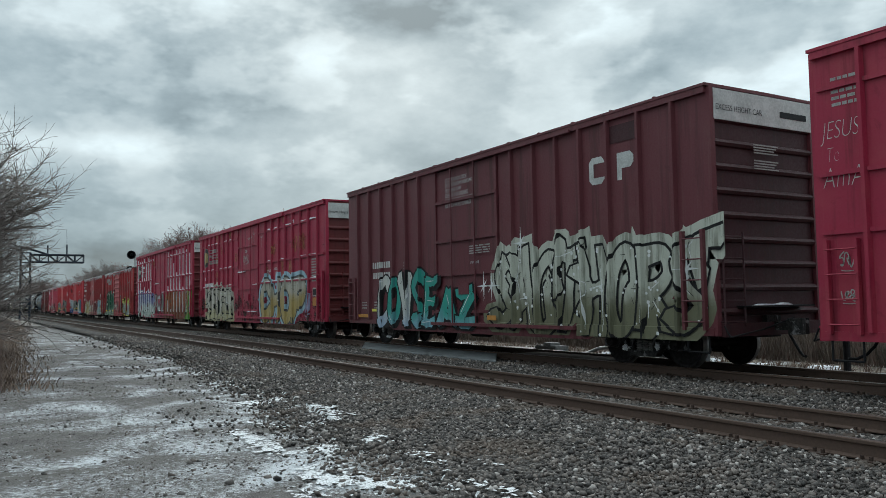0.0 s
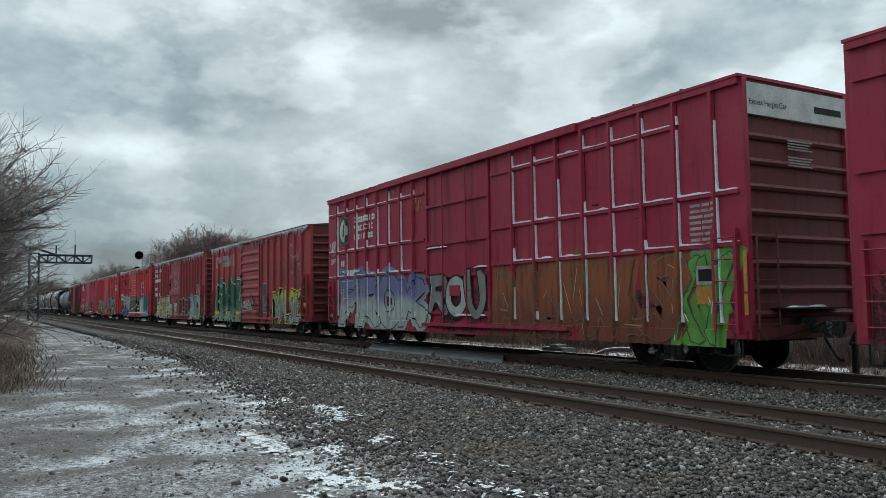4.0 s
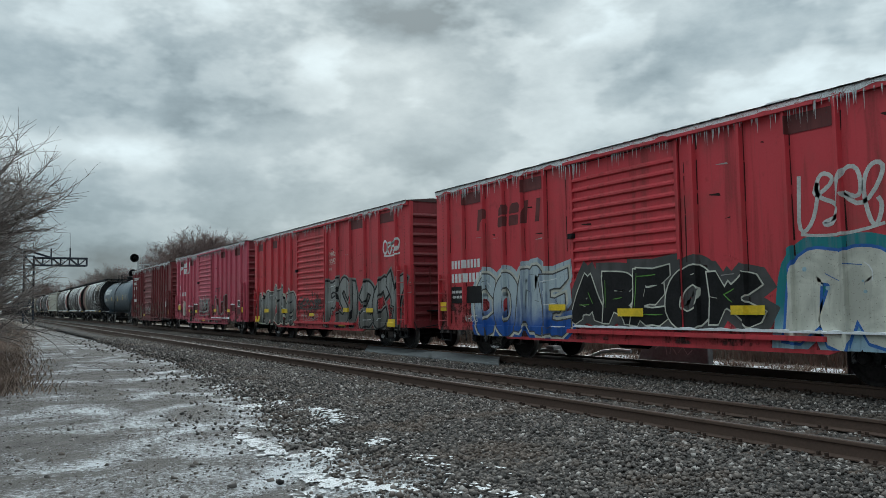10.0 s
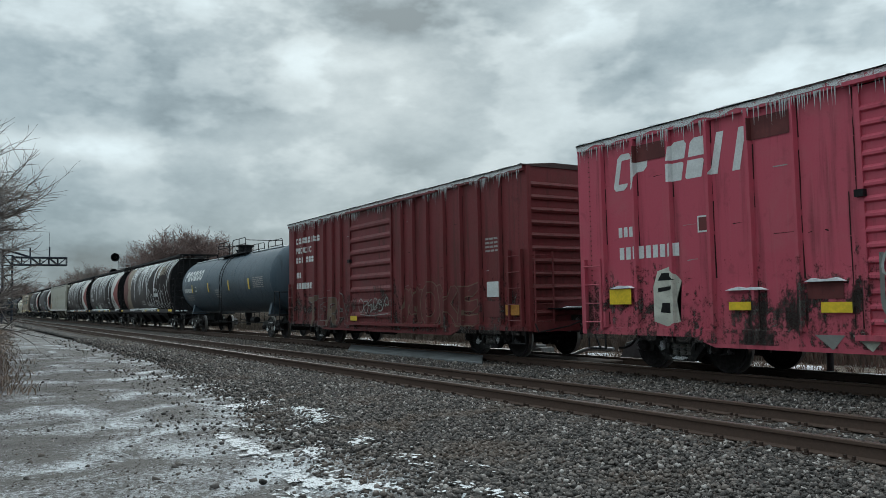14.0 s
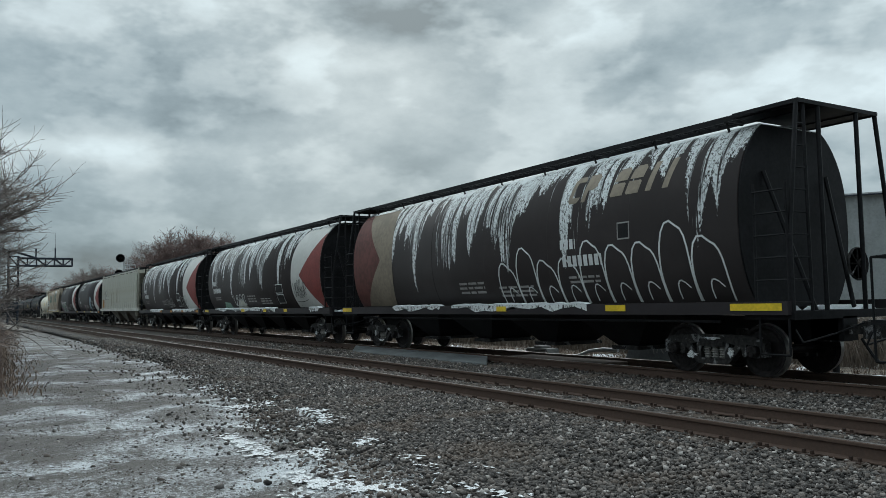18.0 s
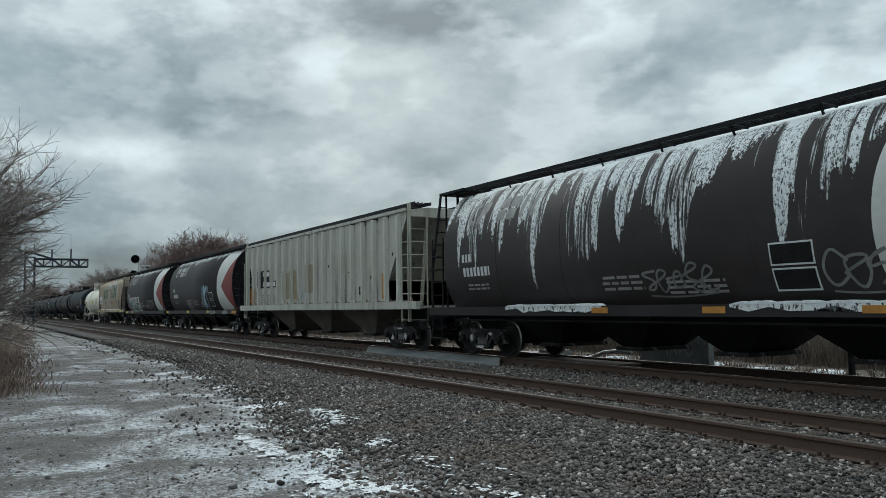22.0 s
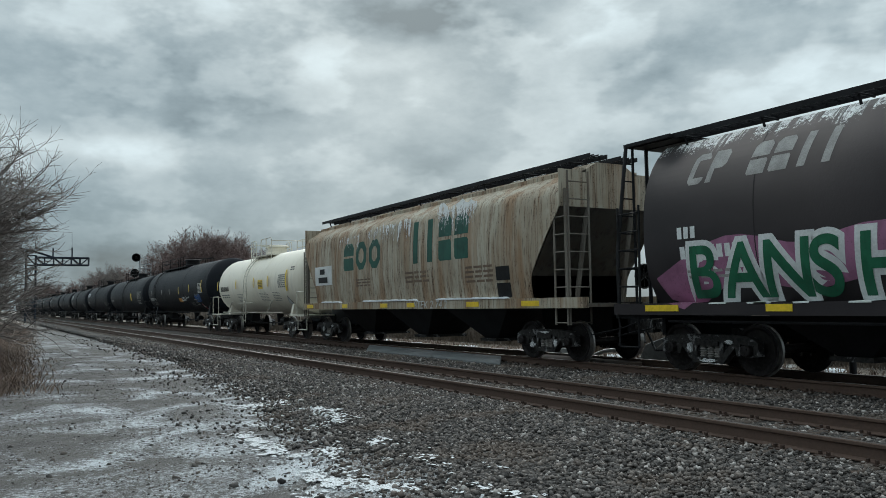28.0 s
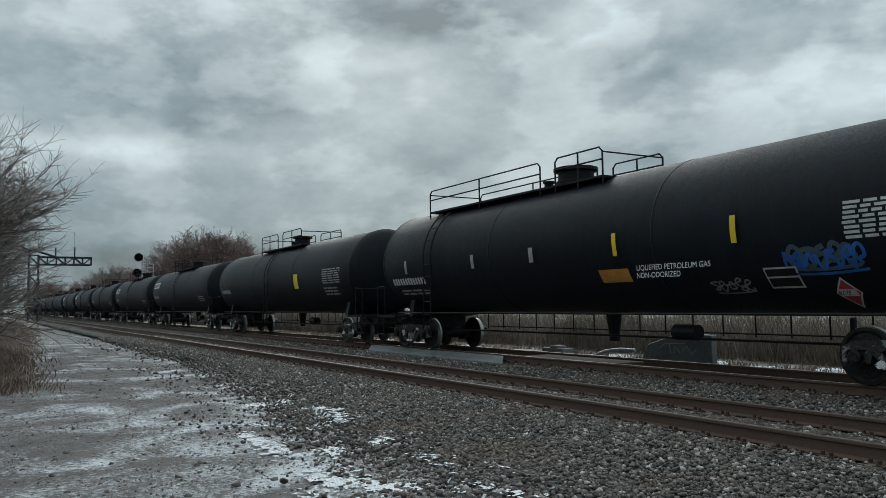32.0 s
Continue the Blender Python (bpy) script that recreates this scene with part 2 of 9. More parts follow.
def ballast_paint(g, where, put, bump):
    cells = g.add("ShaderNodeTexVoronoi", {"Vector": where, "Scale": 17.0})
    tone = g.add("ShaderNodeSeparateColor", {0: cells.outputs["Color"]}).outputs[0]
    big = g.noise(where, 0.6, 3, 0.5)
    col = g.mix(tone, (0.011, 0.0095, 0.0088), (0.066, 0.057, 0.051))
    col = g.mix(g.math("MULTIPLY", g.ramp(big, 0.45, 0.7), 0.5), col, (0.11, 0.085, 0.065))
    put("Base Color", col)
    put("Roughness", 0.85)
    bump(cells.outputs["Distance"], 1.0, 0.05)


def stone_paint(g, where, put, bump):
    rnd = g.add("ShaderNodeNewGeometry").outputs["Random Per Island"]
    fine = g.noise(where, 60.0, 3, 0.6)
    col = g.add("ShaderNodeValToRGB", {0: rnd})
    ramp = col.color_ramp
    ramp.elements[0].color, ramp.elements[1].color = (0.008, 0.0066, 0.006, 1), (0.44, 0.41, 0.39, 1)
    mid = ramp.elements.new(0.55)
    mid.color = (0.074, 0.064, 0.059, 1)
    rose = ramp.elements.new(0.90)
    rose.color = (0.165, 0.138, 0.122, 1)
    tone = g.mix(g.ramp(fine, 0.42, 0.66, 0.0, 0.22), col.outputs[0], (0.150, 0.134, 0.124))
    # fallen rust and soil in patches
    soil = g.noise(where, 0.9, 4, 0.6, 0.5)
    tone = g.mix(g.math("MULTIPLY", g.ramp(soil, 0.50, 0.66), 0.55), tone, (0.105, 0.072, 0.052))
    put("Base Color", tone)
    put("Roughness", 0.72)


def rail_paint(g, where, put, bump):
    nz = g.add("ShaderNodeSeparateXYZ", {0: g.add("ShaderNodeNewGeometry").outputs["Normal"]}).outputs[2]
    fine = g.noise(where, 30.0, 4, 0.6)
    rusty = g.mix(fine, (0.042, 0.026, 0.020), (0.108, 0.064, 0.046))
    head = g.math("MULTIPLY", g.ramp(nz, 0.9, 0.98), g.ramp(g.add("ShaderNodeSeparateXYZ", {0: where}).outputs[2], -0.02, -0.01))
    put("Base Color", g.mix(head, rusty, (0.13, 0.11, 0.10)))
    put("Metallic", g.math("MULTIPLY", head, 0.7))
    put("Roughness", g.math("SUBTRACT", 0.8, g.math("MULTIPLY", head, 0.4)))
    bump(fine, 0.3, 0.01)


M = {
    "ground": material("frosted_gravel", ground_paint),
    "ballast": material("ballast", ballast_paint),
    "stone": material("crushed_stone", stone_paint),
    "rail": material("rail_steel", rail_paint),
    "tie": plain("old_timber", (0.068, 0.048, 0.037), 0.9, 0, 12, 0.4),
    "iron": plain("rusty_iron", (0.05, 0.034, 0.028), 0.75, 0.2, 20, 0.4),
    "black": plain("black_steel", (0.011, 0.011, 0.0125), 0.55, 0, 14, 0.4),
    "truck": plain("grimy_cast_steel", (0.020, 0.019, 0.019), 0.7, 0.1, 18, 0.6),
    "wheel": plain("wheel_steel", (0.028, 0.025, 0.025), 0.55, 0.4, 16, 0.5),
    "tread": plain("polished_tread", (0.35, 0.34, 0.33), 0.35, 0.8, 16, 0.2),
    "snow": plain("old_snow", (0.70, 0.73, 0.76), 0.8, 0, 18, 0.15),
    "white": plain("white_paint", (0.62, 0.64, 0.64), 0.6, 0, 24, 0.12),
    "offwhite": plain("faded_white_paint", (0.45, 0.46, 0.45), 0.65, 0, 24, 0.2),
    "pale": plain("faint_lettering", (0.30, 0.29, 0.28), 0.7, 0, 40, 0.25),
    "ink": plain("black_paint", (0.015, 0.015, 0.016), 0.5, 0, 24, 0.3),
    "yellow": plain("reflective_yellow", (0.72, 0.50, 0.03), 0.45, 0, 20, 0.15),
    "orange": plain("faded_orange", (0.45, 0.20, 0.04), 0.6, 0, 20, 0.2),
    "concrete": plain("concrete", (0.20, 0.20, 0.195), 0.85, 0, 14, 0.25),
    "slab": plain("grey_slab", (0.13, 0.14, 0.145), 0.7, 0, 14, 0.2),
    "gantry": plain("dull_steel", (0.035, 0.042, 0.055), 0.7, 0.2, 10, 0.3),
    "signal": plain("aluminium_paint", (0.35, 0.36, 0.37), 0.5, 0.3, 10, 0.2),
    "bark": plain("bare_bark", (0.13, 0.112, 0.102), 0.9, 0, 8, 0.35),
    "twig": plain("bare_twigs", (0.23, 0.20, 0.185), 0.9, 0, 4, 0.35),
    "russet": plain("russet_twigs", (0.19, 0.135, 0.125), 0.9, 0, 3, 0.35),
    "weed": plain("dry_weeds", (0.20, 0.145, 0.115), 0.9, 0, 3, 0.45),
    "reed": plain("dry_reeds", (0.165, 0.135, 0.112), 0.9, 0, 3, 0.45),
    "maroon": car_paint("maroon_paint", (0.12, 0.030, 0.038), (0.14, 0.06, 0.06), 0.4, 0.2),
    "red": car_paint("signal_red_paint", (0.31, 0.020, 0.052), (0.34, 0.055, 0.07), 0.5, 0.12),
    "oldred": car_paint("weathered_red_paint", (0.35, 0.040, 0.045), (0.13, 0.045, 0.042), 0.85, 0.45),
    "oxide": car_paint("oxide_red_paint", (0.285, 0.036, 0.040), (0.15, 0.042, 0.042), 0.5, 0.3),
    "scarlet": car_paint("faded_red_paint", (0.52, 0.046, 0.060), (0.26, 0.06, 0.055), 0.6, 0.3, dirt=0.5),
    "pink": car_paint("sun_bleached_red_paint", (0.47, 0.075, 0.115), (0.42, 0.12, 0.14), 0.5, 0.25),
    "wine": car_paint("dark_wine_paint", (0.16, 0.026, 0.030), (0.10, 0.035, 0.03), 0.5, 0.35),
    # red end paints: side colours darkened to stand in for shade, more rust
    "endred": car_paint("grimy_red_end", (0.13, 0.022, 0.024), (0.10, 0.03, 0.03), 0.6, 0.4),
    # maroon with shade mixed in for the end walls; also on a hood panel
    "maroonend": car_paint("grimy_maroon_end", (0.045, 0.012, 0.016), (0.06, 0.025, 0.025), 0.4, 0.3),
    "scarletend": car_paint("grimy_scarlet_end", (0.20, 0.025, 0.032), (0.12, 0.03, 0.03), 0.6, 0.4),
    "roofdark": car_paint("dark_roof_sheet", (0.05, 0.03, 0.03), (0.09, 0.05, 0.045), 0.5, 0.4, 0.7),
    "tanpatch": plain("beige_touch_up", (0.32, 0.28, 0.20), 0.7, 0, 12, 0.15),
    "sooend": car_paint("grimy_hopper_end", (0.17, 0.155, 0.135), (0.13, 0.09, 0.06), 0.7, 0.5, 0.75),
    "whiterail": plain("dull_white_rail", (0.52, 0.50, 0.43), 0.6, 0, 14, 0.2),
    "creamend": car_paint("grimy_cream_end", (0.42, 0.41, 0.35), (0.25, 0.21, 0.15), 0.6, 0.5, 0.7),
    # the cream brightened, so that the posts look lit against the sheets
    "creampost": car_paint("cream_posts", (0.60, 0.60, 0.55), (0.42, 0.37, 0.28), 0.4, 0.5, rusty=(0.2, 0.12, 0.06)),
    "placardred": plain("placard_red", (0.5, 0.05, 0.07), 0.5, 0, 14, 0.1),
    "hopper": ice_paint("black_brown_ice", (0.036, 0.030, 0.030), 1.0, 1.5),
    "hopperclean": ice_paint("black_brown_bare", (0.027, 0.023, 0.025), 0.10, 3.9),
    "cream": car_paint("cream_grey_paint", (0.50, 0.50, 0.455), (0.36, 0.32, 0.25), 0.5, 0.35, rusty=(0.25, 0.16, 0.09)),
    "bluegrey": car_paint("blue_grey_tank", (0.056, 0.086, 0.112), (0.08, 0.11, 0.135), 0.4, 0.1, 0.42),
    "tankwhite": car_paint("cream_white_tank", (0.76, 0.72, 0.62), (0.66, 0.59, 0.46), 0.30, 0.06, 0.45, rusty=(0.4, 0.25, 0.12), dirt=0.82),
    "tankblack": car_paint("black_tank", (0.009, 0.011, 0.015), (0.015, 0.018, 0.023), 0.5, 0.08, 0.5, gloss=0.12),
    "chevred": plain("chevron_red", (0.20, 0.035, 0.03), 0.6, 0, 10, 0.2),
    "chevbrown": plain("faded_chevron", (0.12, 0.042, 0.036), 0.65, 0, 6, 0.3),
    "chevcream": plain("chevron_cream", (0.23, 0.19, 0.145), 0.65, 0, 8, 0.2),
    "springs": plain("dusty_springs", (0.22, 0.21, 0.20), 0.7, 0.1, 18, 0.4),
    "chevwhite": plain("chevron_white", (0.56, 0.56, 0.54), 0.6, 0, 8, 0.07),
    "corrugated": plain("corrugated_sheet", (0.42, 0.45, 0.46), 0.6, 0.1, 6, 0.12),
}


def icesheet_paint(g, where, put, bump):
    grain = g.noise(g.scaled(where, (1.0, 1.0, 0.5)), 15.0, 5, 0.75)
    put("Base Color", (0.72, 0.74, 0.75))
    put("Roughness", 0.6)
    put("Alpha", g.ramp(grain, 0.41, 0.47))
    bump(grain, 0.6, 0.03)


def crust_paint(g, where, put, bump):
    grain, fine = g.noise(where, 9.0, 5, 0.75), g.noise(where, 55.0, 3, 0.7)
    put("Base Color", g.mix(g.ramp(fine, 0.40, 0.62), (0.50, 0.51, 0.52), (0.78, 0.80, 0.82)))
    put("Roughness", 0.7)
    put("Alpha", g.ramp(g.math("ADD", g.math("MULTIPLY", grain, 0.5), g.math("MULTIPLY", fine, 0.5)), 0.42, 0.47))
    bump(fine, 0.6, 0.02)


def worn_paint(g, where, put, bump):
    """Thin orange undercoat showing through in broken streaks."""
    grain = g.noise(g.scaled(where, (6.0, 6.0, 1.1)), 2.0, 5, 0.7)
    put("Base Color", g.mix(g.ramp(grain, 0.4, 0.65), (0.34, 0.10, 0.06), (0.46, 0.22, 0.09)))
    put("Roughness", 0.65)
    put("Alpha", g.ramp(grain, 0.38, 0.62, 0.0, 0.8))


def truck_paint(g, where, put, bump):
    """Grimy cast steel with blown snow and brake dust clinging to it."""
    a, b = g.noise(where, 18.0, 4, 0.6), g.noise(where, 4.2, 5, 0.7, 0.5)
    col = g.mix(g.ramp(a, 0.35, 0.65), (0.010, 0.0095, 0.0095), (0.034, 0.032, 0.031))
    col = g.mix(g.math("MULTIPLY", g.ramp(b, 0.55, 0.62), 0.55), col, (0.30, 0.30, 0.31))
    put("Base Color", col)
    put("Roughness", 0.7)
    put("Specular IOR Level", 0.25)
    bump(a, 0.25, 0.01)


def streaked_paint(g, where, put, bump):
    """Old cream paint run over by rust and soot from the roof hatches."""
    broad = g.noise(where, 0.55, 4, 0.6, 0.5)
    wide = g.noise(g.scaled(where, (1.6, 1.6, 0.16)), 1.0, 4, 0.6)
    runs = g.noise(g.scaled(where, (7.5, 7.5, 0.35)), 1.0, 5, 0.7)
    hair = g.noise(g.scaled(where, (26.0, 26.0, 0.9)), 1.0, 3, 0.65)
    fine = g.noise(where, 24.0, 5, 0.7)
    col = g.mix(g.ramp(broad, 0.36, 0.64), (0.44, 0.405, 0.33), (0.33, 0.285, 0.22))
    col = g.mix(g.math("MULTIPLY", g.ramp(wide, 0.44, 0.64), 0.6), col, (0.24, 0.115, 0.045))
    col = g.mix(g.math("MULTIPLY", g.ramp(runs, 0.46, 0.68), 0.65), col, (0.16, 0.085, 0.045))
    col = g.mix(g.math("MULTIPLY", g.ramp(hair, 0.56, 0.66), 0.7), col, (0.055, 0.038, 0.028))
    col = g.mix(g.math("MULTIPLY", g.ramp(g.math("ADD", g.math("MULTIPLY", fine, 0.55), g.math("MULTIPLY", runs, 0.45)), 0.56, 0.62), 0.85), col, (0.05, 0.032, 0.022))
    put("Base Color", col)
    put("Roughness", 0.75)
    put("Specular IOR Level", 0.2)
    bump(g.math("ADD", broad, g.math("MULTIPLY", fine, 0.2)), 0.3, 0.02)


def icerun_paint(g, where, put, bump):
    """Frozen run-off that breaks up downwards."""
    sep = g.add("ShaderNodeSeparateXYZ", {0: where})
    along = g.add("ShaderNodeCombineXYZ", {0: sep.outputs[0], 1: 0.0, 2: g.math("MULTIPLY", sep.outputs[2], 0.12)}).outputs[0]
    runs, grain = g.noise(along, 4.5, 5, 0.7), g.noise(g.scaled(where, (1.0, 1.0, 0.6)), 17.0, 5, 0.75)
    low = g.math("MULTIPLY", g.math("SUBTRACT", 3.95, sep.outputs[2]), 0.24)
    body = g.math("SUBTRACT", g.math("ADD", g.math("MULTIPLY", runs, 0.9), g.math("MULTIPLY", grain, 0.55)), low)
    put("Base Color", (0.74, 0.76, 0.77))
    put("Roughness", 0.65)
    put("Alpha", g.ramp(body, 0.66, 0.76, 0.0, 0.95))
    bump(grain, 0.6, 0.03)


M["soo"] = material("rust_streaked_cream", streaked_paint)
M["icerun"] = material("breaking_ice_sheet", icerun_paint)
M["wornpaint"] = material("worn_undercoat", worn_paint)
M["truck"] = material("snowy_cast_steel", truck_paint)
M["crust"] = material("gritty_snow_crust", crust_paint)
# dark tone for stains, and for the shade strips painted beside boxcar posts
M["grime"] = plain("dark_grime", (0.030, 0.016, 0.015), 0.8, 0, 30, 0.4)
M["icesheet"] = material("frozen_run_off", icesheet_paint)

# ------------------------------------------------------------ mesh tools
def link(name, bm, mat, smooth=False):
    me = bpy.data.meshes.new(name)
    bm.to_mesh(me)
    bm.free()
    if smooth:
        me.shade_smooth()
    for m in (mat if isinstance(mat, (list, tuple)) else [mat]):
        me.materials.append(M[m] if isinstance(m, str) else m)
    return me


def part(name, bm, mat, parent, label="", smooth=False):
    """One mesh object under a thing or a part."""
    ob = new(name, link(name, bm, mat, smooth))
    ob.parent = parent
    if label:
        ob["label"] = label
    return ob


def again(ob, x=0.0, y=0.0, z=0.0, rz=0.0, parent=None):
    """Another part on the same mesh."""
    o = new(ob.name.split(".")[0], ob.data)
    o.parent = parent or ob.parent
    o.matrix_basis = pose(x, y, z, 0, 0, rz)
    if "label" in ob.keys():
        o["label"] = ob["label"]
    return o


def box(bm, x0, x1, y0, y1, z0, z1):
    v = [bm.verts.new((x, y, z)) for z in (z0, z1) for y in (y0, y1) for x in (x0, x1)]
    for q in ((0, 2, 3, 1), (4, 5, 7, 6), (0, 1, 5, 4), (2, 6, 7, 3), (0, 4, 6, 2), (1, 3, 7, 5)):
        bm.faces.new([v[i] for i in q])
    return bm


def boxes(*rows):
    bm = bmesh.new()
    for r in rows:
        box(bm, *r)
    return bm


def bar(bm, a, b, r=0.02, n=6):
    """A round bar from a to b."""
    a, b = Vector(a), Vector(b)
    d = (b - a).normalized()
    u = d.orthogonal().normalized()
    w = d.cross(u)
    rings = [[bm.verts.new(p + (u * math.cos(k) + w * math.sin(k)) * r) for k in (2 * math.pi * i / n for i in range(n))] for p in (a, b)]
    for i in range(n):
        bm.faces.new((rings[0][i], rings[0][(i + 1) % n], rings[1][(i + 1) % n], rings[1][i]))
    bm.faces.new(rings[0][::-1])
    bm.faces.new(rings[1])
    return bm


def pipe(points, r=0.02, n=6, bm=None):
    bm = bm or bmesh.new()
    for a, b in zip(points, points[1:]):
        bar(bm, a, b, r, n)
    return bm


def prism(bm, outline, x0, x1, axis="x"):
    """A closed outline (two coordinates) drawn out along an axis."""
    def at(u, v, s):
        return {"x": (s, u, v), "y": (u, s, v), "z": (u, v, s)}[axis]
    a = [bm.verts.new(at(u, v, x0)) for u, v in outline]
    b = [bm.verts.new(at(u, v, x1)) for u, v in outline]
    n = len(a)
    for i in range(n):
        bm.faces.new((a[i], a[(i + 1) % n], b[(i + 1) % n], b[i]))
    bm.faces.new(a[::-1])
    bm.faces.new(b)
    bmesh.ops.recalc_face_normals(bm, faces=bm.faces)
    return bm


def lathe(bm, profile, centre, axis="x", n=32):
    """A turned body: profile of (along, radius) round an axis through centre."""
    c = Vector(centre)
    rings = []
    for s, r in profile:
        ring = []
        for i in range(n):
            k = 2 * math.pi * i / n
            p, q = r * math.cos(k), r * math.sin(k)
            ring.append(bm.verts.new(c + Vector({"x": (s, p, q), "y": (p, s, q), "z": (p, q, s)}[axis])))
        rings.append(ring)
    for a, b in zip(rings, rings[1:]):
        for i in range(n):
            bm.faces.new((a[i], a[(i + 1) % n], b[(i + 1) % n], b[i]))
    bm.faces.new(rings[0])
    bm.faces.new(rings[-1])
    bmesh.ops.recalc_face_normals(bm, faces=bm.faces)
    return bm


def empty(name, label, category, group="", kind="", at=(0, 0, 0)):
    ob = new(name)
    ob.empty_display_size = 0.3
    ob.location = at
    return tagged(ob, label, category, group, kind)

# ------------------------------------------------------------ ground, tracks
def lines(*values):
    return [v for a in values for v in (a if isinstance(a, (list, tuple, range)) else [a])]


def make_ground():
    """One sheet to the horizon, finer near the path, with a low rise under the woods."""
    xs = [-3000, -1200, -600, -350, -260] + [-200 + 8 * i for i in range(17)] + [-66 + 3 * i for i in range(12)] + [-32 + 0.5 * i for i in range(66)] + [3, 8, 20, 60, 200, 800, 3000]
    ys = [-3000, -1000, -400, -150, -70, -40, -25, -15, -9, -6, -4] + [-3 + 0.35 * i for i in range(27)] + [6.9, 9, 12, 15, 16.5, 18, 20, 24, 30, 40, 55, 75, 110, 160, 240, 400, 900, 3000]
    verts, faces = [], []
    for y in ys:
        for x in xs:
            z = GROUND
            if -40 < x < 4 and -4 < y < 7:
                z += 0.035 * noise.noise((x * 0.5, y * 0.7, 0)) + 0.012 * noise.noise((x * 2.1, y * 2.4, 3))
            if 5.2 < y < 16.5:
                z = GROUND - 0.06
            if y > 18:
                z += min(1.2, (y - 18) * 0.03)
            if y < -3:
                z += min(1.0, (-3 - y) * 0.12)
            verts.append((x, y, z))
    w = len(xs)
    for j in range(len(ys) - 1):
        for i in range(w - 1):
            k = j * w + i
            faces.append((k, k + 1, k + w + 1, k + w))
    me = bpy.data.meshes.new("ground")
    me.from_pydata(verts, [], faces)
    me.materials.append(M["ground"])
    me.shade_smooth()
    tagged(new("ground", me), "grey gravel track with frost and thin snow patches", "ground", kind="structure")


BED = -0.20        # ballast level beside the ties


def bed_edge(x):
    """Where the ballast gives way to the path."""
    return float(np.interp(-x, (4, 6.8, 8.8, 10.8, 13.7, 22.7, 46, 92), (2.95, 3.25, 3.45, 3.85, 4.3, 5.2, 5.7, 5.9)))



def make_bed():
    """The two ballast beds in one shoulder, from the path to the far ditch."""
    prof = [(3.2, GROUND - 0.1), (4.6, GROUND + 0.015), (5.6, BED - 0.02), (6.4, BED), (NEAR_Y + 1.5, BED), (10.2, BED - 0.05), (11.2, BED), (TRAIN_Y + 1.6, BED), (15.4, GROUND - 0.0), (16.6, GROUND - 0.2)]
    xs = [-900, -400, -200] + [-150 + 1.5 * i for i in range(73)] + [-40 + 0.4 * i for i in range(112)] + [8, 20, 60, 300]
    verts, faces = [], []
    for x in xs:
        e = bed_edge(x) + 0.30 * noise.noise((x * 0.45, 3, 8)) + 0.16 * noise.noise((x * 1.7, 5, 2))
        for y, z in [(e - 0.35, GROUND - 0.1), (e + 0.45, GROUND + 0.012)] + prof[2:]:
            verts.append((x, y + 0.12 * noise.noise((x * 0.6, y, 1)), z + (0.02 * noise.noise((x * 1.3, y * 1.7, 5)) if -45 < x < 6 else 0)))
    w = len(prof)
    for i in range(len(xs) - 1):
        for j in range(w - 1):
            k = i * w + j
            faces.append((k, k + 1, k + w + 1, k + w))
    me = bpy.data.meshes.new("ballast_bed")
    me.from_pydata(verts, [], [f[::-1] for f in faces])
    me.materials.append(M["ballast"])
    me.shade_smooth()
    tagged(new("ballast_bed", me), "grey crushed-stone ballast bed under two tracks", "ballast", kind="structure")


def scatter(name, label, spots, size, mat, sides=1):
    """Many small stones in one mesh: chipped lumps turned at random."""
    rng = np.random.default_rng(7 + len(spots))
    # a chipped box-like lump: eight corners
    base = np.array([(a, b, c) for c in (-1, 1) for b in (-1, 1) for a in (-1, 1)], float)
    tri = np.array([(0, 2, 3), (0, 3, 1), (4, 5, 7), (4, 7, 6), (0, 1, 5), (0, 5, 4), (2, 6, 7), (2, 7, 3), (0, 4, 6), (0, 6, 2), (1, 3, 7), (1, 7, 5)])
    n = len(spots)
    spots = np.asarray(spots, float)
    q = rng.normal(size=(n, 4))
    q /= np.linalg.norm(q, axis=1)[:, None]
    w, x, y, z = q.T
    rot = np.stack([1 - 2 * (y * y + z * z), 2 * (x * y - z * w), 2 * (x * z + y * w), 2 * (x * y + z * w), 1 - 2 * (x * x + z * z), 2 * (y * z - x * w),
                    2 * (x * z - y * w), 2 * (y * z + x * w), 1 - 2 * (x * x + y * y)], 1).reshape(n, 3, 3)
    scale = rng.uniform(0.28, 1.0, (n, 1, 3)) * np.asarray(size).reshape(-1, 1, 1)
    pts = (base[None] * (1 + rng.uniform(-0.42, 0.12, (n, 8, 3)))) * scale
    pts = np.einsum("nij,nkj->nki", rot, pts)
    pts[:, :, 2] *= 0.85
    pts += spots[:, None, :]
    faces = (tri[None] + (np.arange(n) * 8)[:, None, None]).reshape(-1, 3)
    me = bpy.data.meshes.new(name)
    me.vertices.add(n * 8)
    me.vertices.foreach_set("co", pts.reshape(-1))
    me.loops.add(len(faces) * 3)
    me.loops.foreach_set("vertex_index", faces.reshape(-1).astype(np.int32))
    me.polygons.add(len(faces))
    me.polygons.foreach_set("loop_start", np.arange(0, len(faces) * 3, 3, dtype=np.int32))
    me.update(calc_edges=True)
    me.materials.append(M[mat])
    return tagged(new(name, me), label, "stones", kind="stuff")


def bed_height(y):
    pts = [(1.8, GROUND - 0.01), (3.4, GROUND + 0.01), (4.6, GROUND + 0.02), (5.6, BED - 0.02), (6.4, BED), (9.59, BED), (10.2, BED - 0.05), (11.2, BED), (14.46, BED), (15.4, GROUND)]
    return np.interp(y, [a for a, b in pts], [b for a, b in pts])


